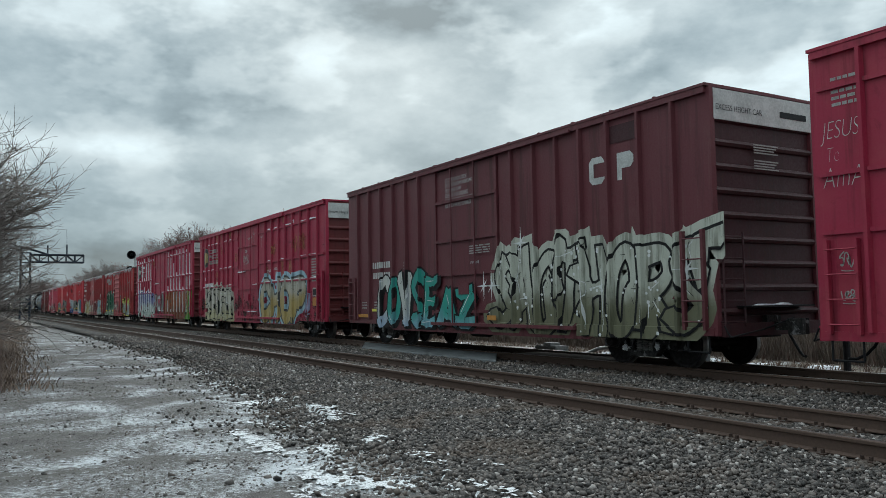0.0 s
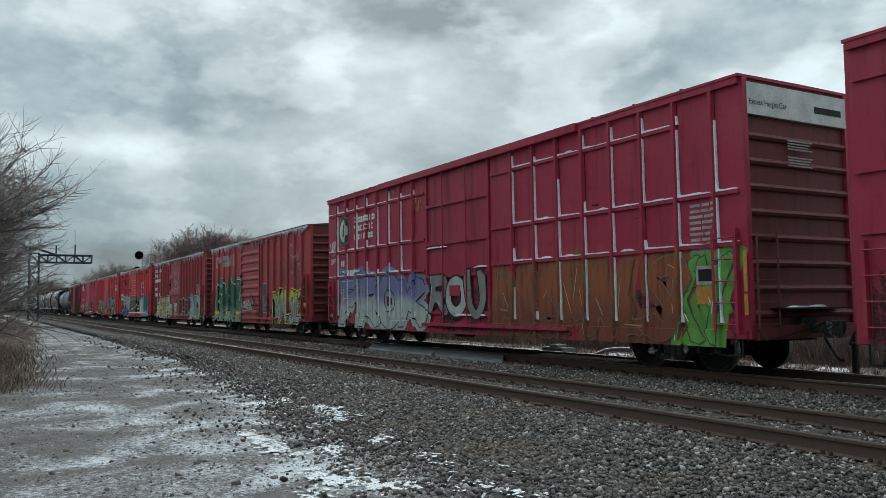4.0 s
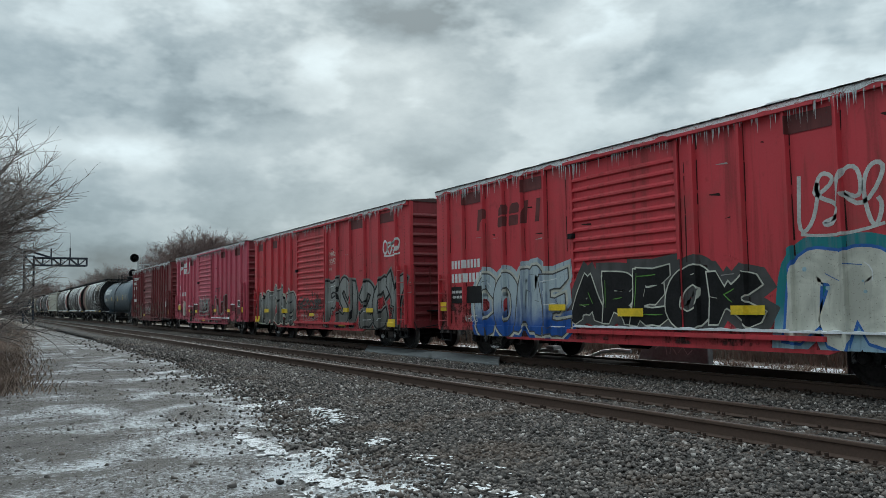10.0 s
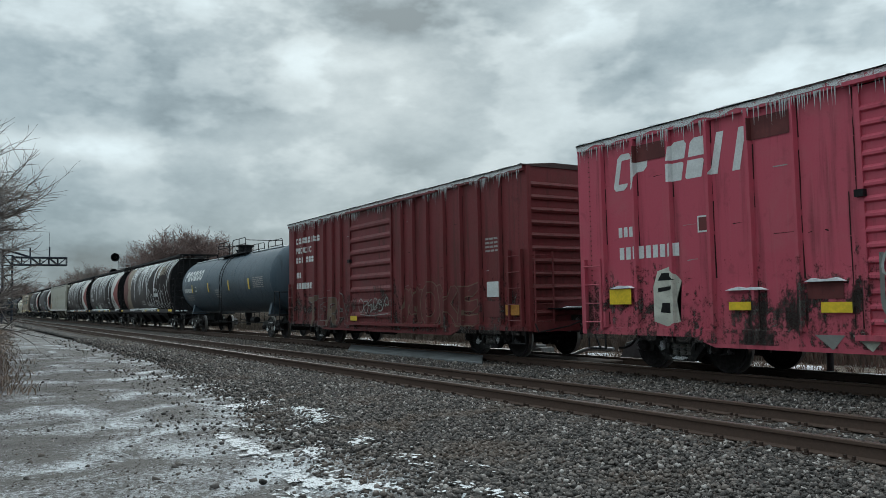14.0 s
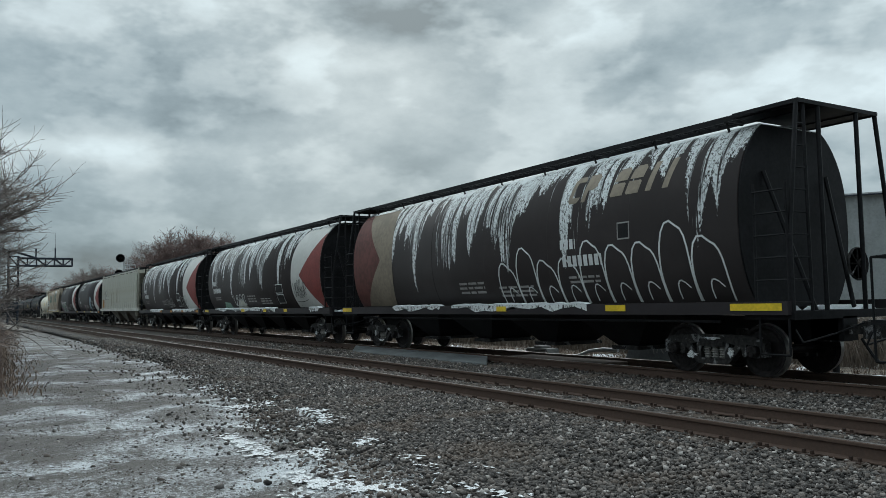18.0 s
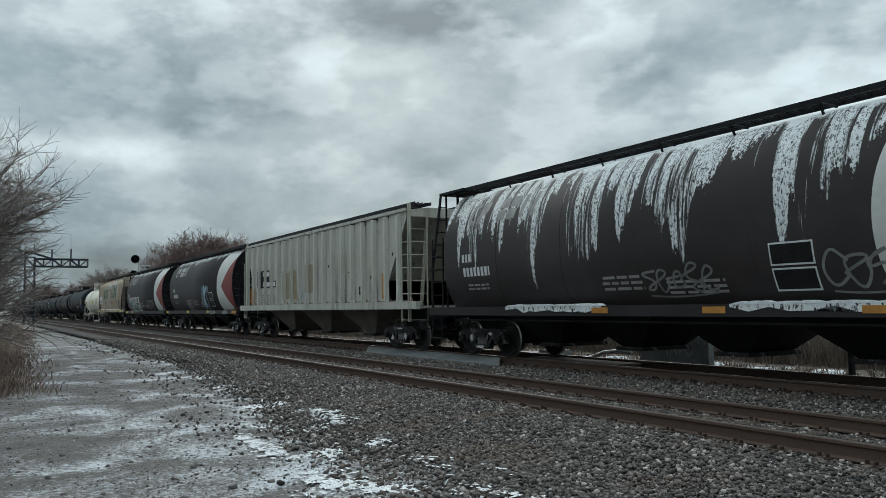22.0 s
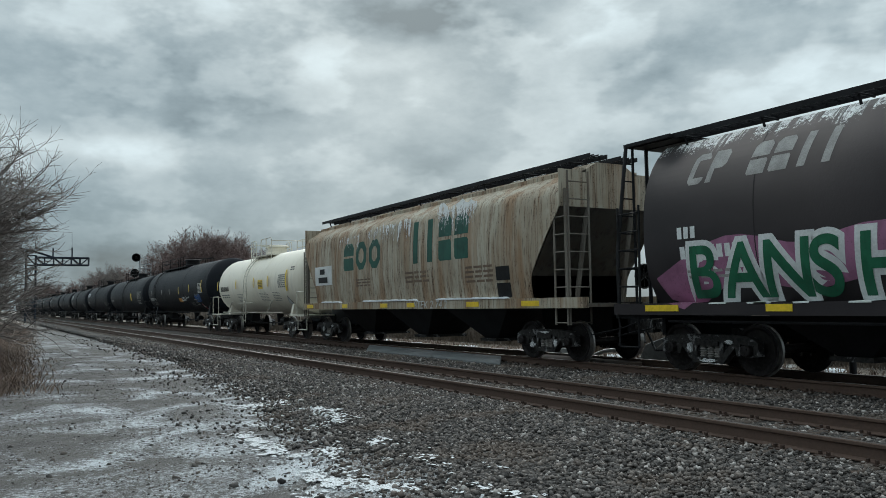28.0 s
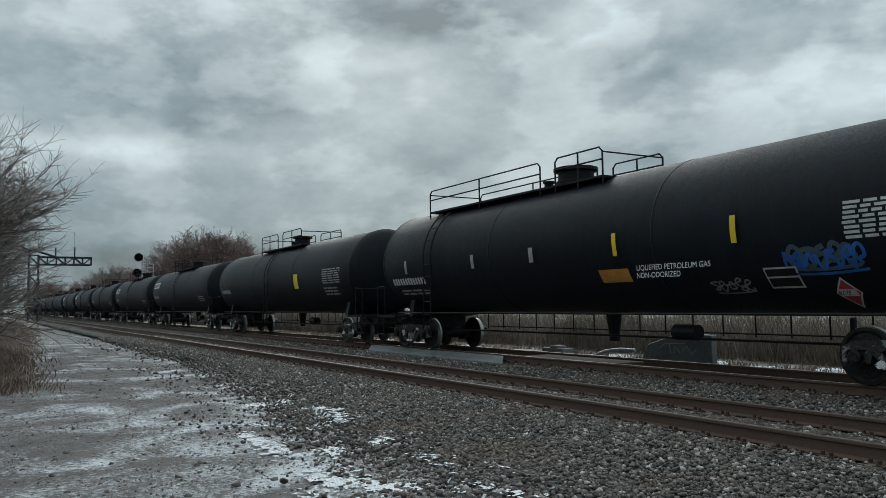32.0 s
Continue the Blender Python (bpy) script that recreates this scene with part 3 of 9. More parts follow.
def make_stones():
    rng = np.random.default_rng(3)
    spots, sizes = [], []
    for x0, x1, y0, y1, per, lo, hi in ((-13, -3, 2.4, 11.4, 760, 0.013, 0.036), (-24, -13, 3.2, 11.4, 420, 0.017, 0.040), (-48, -24, 4.2, 11.6, 110, 0.026, 0.052), (-24, -5, 11.4, 15.6, 240, 0.018, 0.042)):
        n = int((x1 - x0) * (y1 - y0) * per)
        x, y = rng.uniform(x0, x1, n), rng.uniform(y0, y1, n)
        # thin out towards the path
        edge = np.interp(-x, (4, 6.8, 8.8, 10.8, 13.7, 22.7, 46, 92), (2.95, 3.25, 3.45, 3.85, 4.3, 5.2, 5.7, 5.9))
        keep = rng.uniform(size=n) < np.clip((y - edge + 0.55) / 1.5, 0.03, 1.0)
        # the rails themselves stay clear
        for r in (NEAR_Y - 0.7525, NEAR_Y + 0.7525, TRAIN_Y - 0.7525, TRAIN_Y + 0.7525):
            keep &= abs(y - r) > 0.10
        x, y = x[keep], y[keep]
        z = bed_height(y) + rng.uniform(-0.012, 0.026, len(x))
        inner = (abs(y - NEAR_Y) < 0.7) | (abs(y - TRAIN_Y) < 0.7)
        z = np.where(inner, z - 0.012, z)
        spots.append(np.stack([x, y, z], 1))
        sizes.append(rng.uniform(lo, hi, len(x)))
    scatter("ballast_stones", "loose grey crushed stones of the track bed", np.concatenate(spots), np.concatenate(sizes), "stone")
    # loose pebbles on the path
    n = 24000
    x, y = -4 - 34 * rng.uniform(size=n) ** 1.6, rng.uniform(-2.2, 4.4, n)
    size = rng.uniform(0.005, 0.016, n) * (1 + (rng.uniform(size=n) > 0.97) * 1.8)
    z = [GROUND + 0.035 * noise.noise((a * 0.5, b * 0.7, 0)) + 0.012 * noise.noise((a * 2.1, b * 2.4, 3)) for a, b in zip(x, y)]
    scatter("path_pebbles", "small dark pebbles strewn on the frosty path", np.stack([x, y, z], 1), size, "stone")


RAIL = [(-0.07, -0.18), (0.07, -0.18), (0.07, -0.168), (0.012, -0.15), (0.009, -0.05), (0.036, -0.038), (0.036, -0.008), (0.028, 0.0), (-0.028, 0.0), (-0.036, -0.008), (-0.036, -0.038), (-0.009, -0.05), (-0.012, -0.15), (-0.07, -0.168)]


def make_track(y, label):
    track = empty("railway_track", label, "track", "railway tracks", "structure", (0, y, 0))
    for side in (-1, 1):
        for x0, x1 in ((-900, -40.0), (-39.995, -27.6), (-27.595, -15.2), (-15.195, -2.8), (-2.795, 60)):
            part("rail", prism(bmesh.new(), [(u + side * 0.7525, v) for u, v in RAIL], x0, x1), "rail", track)
    tie = None
    plate = None
    for i in range(150):
        x = -72 + 0.5 * i
        jig = 0.03 * noise.noise((x * 3.3, y, 0))
        if tie is None:
            bm = boxes((-0.11, 0.11, -1.3, 1.3, -0.36, -0.185))
            bmesh.ops.bevel(bm, geom=bm.edges[:], offset=0.012, segments=1, affect="EDGES")
            tie = part("tie", bm, "tie", track)
            tie.location = (x, 0, 0)
            o = tie
            bm = boxes((-0.09, 0.09, -0.17, 0.17, -0.185, -0.172))
            for sx, sy in ((-0.05, -0.1), (0.05, 0.1), (-0.05, 0.12), (0.05, -0.12)):
                box(bm, sx - 0.012, sx + 0.012, sy - 0.018, sy + 0.018, -0.175, -0.135)
            plate = part("tie_plate", bm, "iron", tie)
            plate.location = (0, -0.7525, 0)
            again(plate, 0, 0.7525, 0, 0, tie)
        else:
            o = again(tie, x, jig, 0.006 * noise.noise((x, y, 7)), 1.5 * noise.noise((x * 2.7, y, 4)))
            again(plate, 0, -0.7525, 0, 0, o)
            again(plate, 0, 0.7525, 0, 0, o)
    return track


make_ground()
make_bed()


def make_crust():
    """Ragged old snow lying along the brink of the ballast."""
    step = 0.03
    verts, faces, at = [], [], {}

    def vert(i, j):
        if (i, j) not in at:
            x, y = -17 + step * i, 1.9 + step * j
            x += 0.02 * noise.noise((x * 9, y * 9, 1))
            y += 0.02 * noise.noise((x * 9, y * 9, 4))
            z = GROUND + 0.035 * noise.noise((x * 0.5, y * 0.7, 0)) + 0.012 * noise.noise((x * 2.1, y * 2.4, 3))
            at[i, j] = len(verts)
            verts.append((x, y, z + (0.022 if y < bed_edge(x) + 0.5 else 0.062) + 0.012 * noise.noise((x * 6, y * 6, 2))))
        return at[i, j]
    for i in range(int(13 / step)):
        x = -17 + step * i
        e = bed_edge(x)
        for j in range(int(4.3 / step)):
            y = 1.9 + step * j
            d = (y - e + 0.05) / (0.95 if x > -11.5 else 0.6)
            v = noise.fractal((x * 1.1, y * 1.9, 6.0), 0.6, 2.1, 5) * 0.42 + noise.noise((x * 9, y * 14, 3)) * 0.34 + noise.noise((x * 27, y * 31, 9)) * 0.26
            if v > 0.15 + 0.16 * d * d or (0 < y - e < 1.9 and v > 0.56):
                faces.append((vert(i, j), vert(i + 1, j), vert(i + 1, j + 1), vert(i, j + 1)))
    me = bpy.data.meshes.new("snow_crust")
    me.from_pydata(verts, [], faces)
    me.materials.append(M["crust"])
    tagged(new("snow_crust", me), "ragged old snow crust along the edge of the ballast", "snow", kind="stuff")


make_crust()

# ------------------------------------------------------------ railway cars
WHEEL_R = 0.457
WHEELSETS = []
CARS = []
PROTO = {}


def wheel_mesh():
    bm = bmesh.new()
    lathe(bm, [(-0.98, 0.07), (-0.9, 0.075), (-0.83, 0.08), (0.83, 0.08), (0.9, 0.075), (0.98, 0.07)], (0, 0, 0), "y", 10)
    for s in (-1, 1):
        # tread outside, flange towards the middle of the track, dished plate
        prof = [(0.815, 0.14), (0.80, 0.36), (0.835, 0.40), (0.835, WHEEL_R - 0.004), (0.735, WHEEL_R), (0.715, WHEEL_R + 0.026), (0.695, WHEEL_R + 0.02), (0.69, 0.40), (0.74, 0.36), (0.745, 0.14)]
        lathe(bm, [(s * a, r) for a, r in prof], (0, 0, 0), "y", 36)
        for i in range(3):
            k = 2 * math.pi * i / 3
            p = Vector((0.055 * math.cos(k), s * 1.18, 0.055 * math.sin(k)))
            bar(bm, p, p + Vector((0, s * 0.02, 0)), 0.016, 6)
        lathe(bm, [(s * 0.98, 0.105), (s * 1.16, 0.105), (s * 1.18, 0.085)], (0, 0, 0), "y", 14)
    me = link("wheelset", bm, ["wheel", "tread"])
    for f in me.polygons:
        c = f.center
        r = math.hypot(c.x, c.z)
        if r > 0.44 and 0.69 < abs(c.y) < 0.84:
            f.material_index = 1
    return me


def frame_mesh():
    """Cast side frame: top and bottom members, two window columns, spring nest, axle boxes."""
    bm = bmesh.new()
    y0, y1 = -1.10, -0.93
    top = [(-1.12, 0.36), (-1.12, 0.60), (-0.95, 0.70), (-0.45, 0.73), (0.45, 0.73), (0.95, 0.70), (1.12, 0.60), (1.12, 0.36), (1.04, 0.36), (1.04, 0.55), (0.74, 0.57), (0.74, 0.36), (0.66, 0.36), (0.62, 0.52), (0.30, 0.60), (-0.30, 0.60), (-0.62, 0.52), (-0.66, 0.36), (-0.74, 0.36), (-0.74, 0.57), (-1.04, 0.55), (-1.04, 0.36)]
    prism(bm, top, y0, y1, "y")
    prism(bm, [(-0.70, 0.58), (-0.34, 0.20), (0.34, 0.20), (0.70, 0.58), (0.58, 0.62), (0.29, 0.30), (-0.29, 0.30), (-0.58, 0.62)], y0, y1, "y")
    box(bm, -0.36, -0.27, y0 + 0.01, y1 - 0.01, 0.28, 0.64)
    box(bm, 0.27, 0.36, y0 + 0.01, y1 - 0.01, 0.28, 0.64)
    for s in (-1, 1):
        prism(bm, [(s * 0.89 + 0.15 * math.cos(k), 0.457 + 0.13 * math.sin(k)) for k in (math.pi * i / 6 for i in range(12))], -1.06, -0.96, "y")
    return link("side_frame", bm, "truck")


def spring_mesh():
    """One coil spring, wound close."""
    prof = [(0.30, 0.0)] + [(0.30 + 0.0225 * i, 0.076 if i % 2 else 0.050) for i in range(11)] + [(0.53, 0.0)]
    return link("spring", lathe(bmesh.new(), prof, (0, -1.0, 0), "z", 12), "springs")


def add_truck(car, x, keyed=True):
    if not PROTO:
        PROTO["wheelset"], PROTO["side_frame"], PROTO["spring"] = wheel_mesh(), frame_mesh(), spring_mesh()
        PROTO["spring_cap"] = link("spring_cap", boxes((-0.26, 0.26, -1.12, -0.9, 0.52, 0.62)), "truck")
        bm = boxes((-0.2, 0.2, -0.95, 0.95, 0.46, 0.68), (-0.14, 0.14, -0.25, 0.25, 0.66, 0.82), (-1.0, 1.0, -0.55, -0.49, 0.3, 0.36), (-1.0, 1.0, 0.49, 0.55, 0.3, 0.36))
        for s in (-1, 1):
            box(bm, s * 0.36 - 0.03, s * 0.36 + 0.03, -0.85, 0.85, 0.3, 0.38)
        PROTO["truck"] = link("truck", bm, "truck")
        rng = random.Random(44)
        for key in ("packed_snow", "frozen_snow"):
            bm = bmesh.new()
            for x0, z0, w, h in ((-0.46, 0.36, 0.13, 0.07), (0.02, 0.66, 0.20, 0.03), (0.42, 0.42, 0.07, 0.09)) if key == "packed_snow" else ((0.0, 0.25, 0.22, 0.04), (-0.42, 0.48, 0.06, 0.10), (0.52, 0.60, 0.10, 0.05)):
                ring = [(x0 + w * rng.uniform(0.45, 1.25) * math.cos(k), z0 + h * rng.uniform(0.4, 1.2) * math.sin(k)) for k in (math.pi * j / 9 for j in range(18))]
                prism(bm, ring, -1.125, -1.05, "y")
            PROTO[key] = link(key, bm, "crust")
    truck = new("truck", PROTO["truck"])
    truck.parent, truck.location = car, (x, 0, 0)
    truck["label"] = "grimy black two-axle freight truck"
    for s in (0, 180):
        for key, x in (("side_frame", 0.0), ("spring_cap", 0.0), ("spring", -0.17), ("spring", 0.0), ("spring", 0.17)):
            if s and key == "spring":
                continue
            o = new(key, PROTO[key])
            o.parent, o.matrix_basis = truck, pose(x, 0, 0, 0, 0, s)
    snow = new("packed_snow", PROTO["packed_snow" if len(WHEELSETS) % 4 else "frozen_snow"])
    snow.parent = truck
    snow["label"] = "dirty snow packed onto the side frame"
    tagged(snow, kind="stuff")
    for s in (-0.89, 0.89):
        o = new("wheelset", PROTO["wheelset"])
        o.parent, o.location = truck, (s, 0, WHEEL_R)
        if keyed:
            WHEELSETS.append((o, s))
    return truck


def add_coupler(car, x, way):
    """Draft gear, shank, knuckle head, cut lever and air hose at one end."""
    bm = boxes((min(x, x - way * 0.5), max(x, x - way * 0.5), -0.2, 0.2, 0.62, 1.02))
    a, b = x, x + way * 0.42
    box(bm, min(a, b), max(a, b), -0.07, 0.07, 0.75, 0.90)
    prism(bm, [(b - way * 0.02, -0.16), (b + way * 0.10, -0.20), (b + way * 0.24, -0.10), (b + way * 0.22, 0.02), (b + way * 0.10, 0.0), (b + way * 0.22, 0.12), (b + way * 0.14, 0.19), (b - way * 0.02, 0.13)], 0.68, 0.97, "z")
    part("coupler", bm, "truck", car)
    bm = pipe([(x + way * 0.05, -1.42, 0.86), (x + way * 0.16, -1.40, 0.66), (x + way * 0.16, -0.5, 0.78), (x + way * 0.5, -0.1, 0.98)], 0.016)
    part("cut_lever", bm, "black", car)
    bm = pipe([(x + way * 0.1, 0.3, 0.66), (x + way * 0.2, 0.3, 0.5), (x + way * 0.32, 0.26, 0.36), (x + way * 0.45, 0.18, 0.28), (x + way * 0.56, 0.1, 0.28)], 0.026)
    part("air_hose", bm, "black", car)


def rungs(car, name, x0, x1, y, zs, mat, rails=True, out=-1):
    """A ladder on a side: rungs with stand-offs, and two stiles."""
    bm = bmesh.new()
    for z in zs:
        pipe([(x0, y, z), (x0, y + out * 0.09, z), (x1, y + out * 0.09, z), (x1, y, z)], 0.013, 5, bm)
    if rails:
        for x in (x0, x1):
            box(bm, x - 0.03, x + 0.03, y + min(0, out * 0.09), y + max(0, out * 0.09), zs[0] - 0.15, zs[-1] + 0.15)
    return part(name, bm, mat, car)


def start_car(name, label, category, offset, length):
    car = empty(name, label, category, "freight train cars", "", (offset, TRAIN_Y, 0))
    CARS.append((car, offset))
    return car


def underframe(car, L, sill=0.75, brake=True):
    bm = boxes((0.2, L - 0.2, -0.2, 0.2, sill - 0.08, sill + 0.3))
    part("centre_sill", bm, "black", car)
    beam = None
    n = int(L / 2.6)
    for i in range(1, n):
        x = L * i / n
        if beam is None:
            beam = part("cross_bearer", boxes((-0.06, 0.06, -1.35, 1.35, sill + 0.02, sill + 0.24)), "black", car)
            beam.location.x = x
        else:
            again(beam, x)
    if brake:
        bm = bmesh.new()
        lathe(bm, [(L * 0.43, 0.0), (L * 0.43, 0.17), (L * 0.43 + 0.75, 0.17), (L * 0.43 + 0.75, 0.0)], (0, -0.75, 0.55), "x", 12)
        part("air_reservoir", bm, "black", car)
        part("brake_cylinder", lathe(bmesh.new(), [(L * 0.57, 0.0), (L * 0.57, 0.13), (L * 0.57 + 0.45, 0.15), (L * 0.57 + 0.5, 0.0)], (0, 0.6, 0.6), "x", 12), "black", car)
        part("brake_rod", pipe([(2.6, -0.35, 0.52), (L - 2.6, -0.35, 0.5)], 0.02), "black", car)


def decal(car, x0, x1, z0, z1, mat, name="marking", y=-1.512, label="", lean=0.0):
    """A painted or bolted flat plate on the near side."""
    bm = bmesh.new()
    d = lean * (z1 - z0)
    prism(bm, [(x0, z0), (x1, z0), (x1 + d, z1), (x0 + d, z1)], y - 0.004, y + 0.01, "y")
    return part(name, bm, mat, car, label)


def boxcar(name, label, offset, L, eave, paint, posts, door, sill=0.68, roof="flat", rise=0.12, ends=None, depth=0.09, kind="plug", trim="", belts=(), icy=False, wide=0.10, truck_in=2.2):
    """A boxcar: sides with outside posts, a sliding door, ribbed ends, roof, ladders, underframe."""
    car = start_car(name, label, "boxcar", offset, L)
    d0, d1 = door
    y = 1.5
    zt = eave
    for s, tag in ((-1, "near"), (1, "far")):
        a, b = sorted((s * y, s * (y - 0.06)))
        part("side_wall", boxes((0.0, d0, a, b, sill + 0.1, zt)), paint, car)
        part("side_wall", boxes((d1, L, a, b, sill + 0.1, zt)), paint, car)
        a, b = sorted((s * (y - 0.07), s * (y - 0.1)))
        part("door_backing", boxes((d0, d1, a, b, sill + 0.1, zt)), "black", car)
        # sills and top chord
        bm = bmesh.new()
        a, b = s * (y - 0.03), s * (y + 0.03)
        prism(bm, [(0.0, sill + 0.14), (0.0, sill), (2.9, sill), (3.4, sill - 0.17), (L - 3.4, sill - 0.17), (L - 2.9, sill), (L, sill), (L, sill + 0.14)], min(a, b), max(a, b), "y")
        part("side_sill", bm, trim or paint, car)
        part("top_chord", boxes((0, L, min(s * (y - 0.02), s * (y + 0.075)), max(s * (y - 0.02), s * (y + 0.075)), zt - 0.12, zt)), paint, car)
        post = None
        for x in posts:
            if post is None:
                bm = bmesh.new()
                a, b = s * y, s * (y + depth)
                prism(bm, [(-wide / 2, a), (-wide / 2 + 0.02, b), (wide / 2 - 0.02, b), (wide / 2, a)], sill + 0.14, zt - 0.12, "z")
                post = part("side_post", bm, paint, car)
                post.location.x = x
            else:
                again(post, x)
        # belt rails run from post to post
        for z in belts:
            edges = sorted(posts + [0.02, L - 0.02, d0, d1])
            for a, b in zip(edges, edges[1:]):
                if a < d1 - 0.1 and b > d0 + 0.1 or b - a < 0.2 or (z > 4 and b > L - 1):
                    continue
                part("belt_rail", boxes((a + wide / 2, b - wide / 2, min(s * y, s * (y + 0.05)), max(s * y, s * (y + 0.05)), z, z + 0.07)), paint, car)
        add_door(car, d0, d1, s, sill, zt, kind, paint)
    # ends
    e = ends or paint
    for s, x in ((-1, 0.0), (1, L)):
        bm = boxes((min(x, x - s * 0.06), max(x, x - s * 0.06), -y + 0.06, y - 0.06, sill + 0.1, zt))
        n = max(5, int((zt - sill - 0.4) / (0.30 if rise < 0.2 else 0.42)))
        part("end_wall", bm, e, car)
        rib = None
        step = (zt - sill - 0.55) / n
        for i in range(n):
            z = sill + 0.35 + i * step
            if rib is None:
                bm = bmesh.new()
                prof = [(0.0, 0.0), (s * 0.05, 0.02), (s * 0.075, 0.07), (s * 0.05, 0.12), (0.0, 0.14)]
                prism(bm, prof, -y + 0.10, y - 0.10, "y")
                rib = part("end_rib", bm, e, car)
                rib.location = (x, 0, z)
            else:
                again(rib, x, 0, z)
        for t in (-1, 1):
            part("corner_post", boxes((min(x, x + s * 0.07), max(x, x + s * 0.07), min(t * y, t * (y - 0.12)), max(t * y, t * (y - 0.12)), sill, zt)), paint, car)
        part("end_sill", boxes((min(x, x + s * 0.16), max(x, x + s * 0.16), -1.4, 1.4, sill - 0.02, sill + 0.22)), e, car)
        bm = boxes((min(x, x + s * 0.34), max(x, x + s * 0.34), -0.9, 0.9, sill + 0.5, sill + 0.53))
        part("crossover_step", bm, "black", car)
        add_coupler(car, x + s * 0.1, s)
        a, b = sorted((x + s * 0.02, x + s * 0.32))
        part("snow_heap", prism(bmesh.new(), [(-0.5, sill + 0.53), (-0.35, sill + 0.56), (0.1, sill + 0.55), (0.3, sill + 0.57), (0.45, sill + 0.53)], a, b - 0.12 if s > 0 else b), "snow", car, "snow lying on the end step")
    roof_of(car, L, zt, y, roof, rise, paint)
    # ladders: on the right of the near side and left of it, on both ends
    zs = [sill + 0.25 + 0.38 * i for i in range(5)]
    rungs(car, "side_ladder", L - 0.62, L - 0.14, -y - 0.02, zs, paint)
    rungs(car, "side_ladder", 0.14, 0.62, -y - 0.02, zs[:4], paint)
    rungs(car, "side_ladder", 0.14, 0.62, y + 0.02, zs, paint, True, 1)
    bm = bmesh.new()
    for z in zs:
        pipe([(L + 0.02, -1.40, z), (L + 0.16, -1.40, z), (L + 0.16, -0.86, z), (L + 0.02, -0.86, z)], 0.013, 5, bm)
    for yy in (-1.40, -0.86):
        bar(bm, (L + 0.16, yy, zs[0] - 0.1), (L + 0.16, yy, zs[-1] + 0.1), 0.02, 5)
    part("end_ladder", bm, e, car)
    for x in (0.12, L - 0.62):
        part("stirrup", pipe([(x, -y, sill), (x, -y, sill - 0.3), (x + 0.5, -y, sill - 0.3), (x + 0.5, -y, sill)], 0.018), "black", car)
    underframe(car, L, sill)
    for x in (truck_in, L - truck_in):
        add_truck(car, x)
    return car


def roof_of(car, L, zt, y, roof, rise, paint):
    bm = bmesh.new()
    if rise > 0.2:
        # tall cars: flat roof boarded with a shallow pitch, end boards as wide as the body
        prism(bm, [(-y - 0.09, zt), (-y - 0.09, zt + 0.05), (0, zt + 0.06), (y + 0.09, zt + 0.05), (y + 0.09, zt)], -0.05, L + 0.05)
    else:
        prism(bm, [(-y - 0.06, zt), (-y - 0.06, zt + 0.03), (-y * 0.45, zt + rise), (y * 0.45, zt + rise), (y + 0.06, zt + 0.03), (y + 0.06, zt)], -0.03, L + 0.03)
    part("roof", bm, paint if roof == "flat" else roof, car)
    seam = None
    n = int(L / 1.2)
    for i in range(1, n):
        x = L * i / n
        if seam is None:
            bm = bmesh.new()
            if rise > 0.2:
                prism(bm, [(-y - 0.07, zt + 0.04), (-y - 0.07, zt + 0.08), (0, zt + 0.09), (y + 0.07, zt + 0.08), (y + 0.07, zt + 0.04)], -0.03, 0.03)
            else:
                prism(bm, [(-y - 0.04, zt + 0.02), (-y - 0.04, zt + 0.06), (-y * 0.45, zt + rise + 0.035), (y * 0.45, zt + rise + 0.035), (y + 0.04, zt + 0.06), (y + 0.04, zt + 0.02)], -0.03, 0.03)
            seam = part("roof_rib", bm, paint if roof == "flat" else roof, car)
            seam.location.x = x
        else:
            again(seam, x)


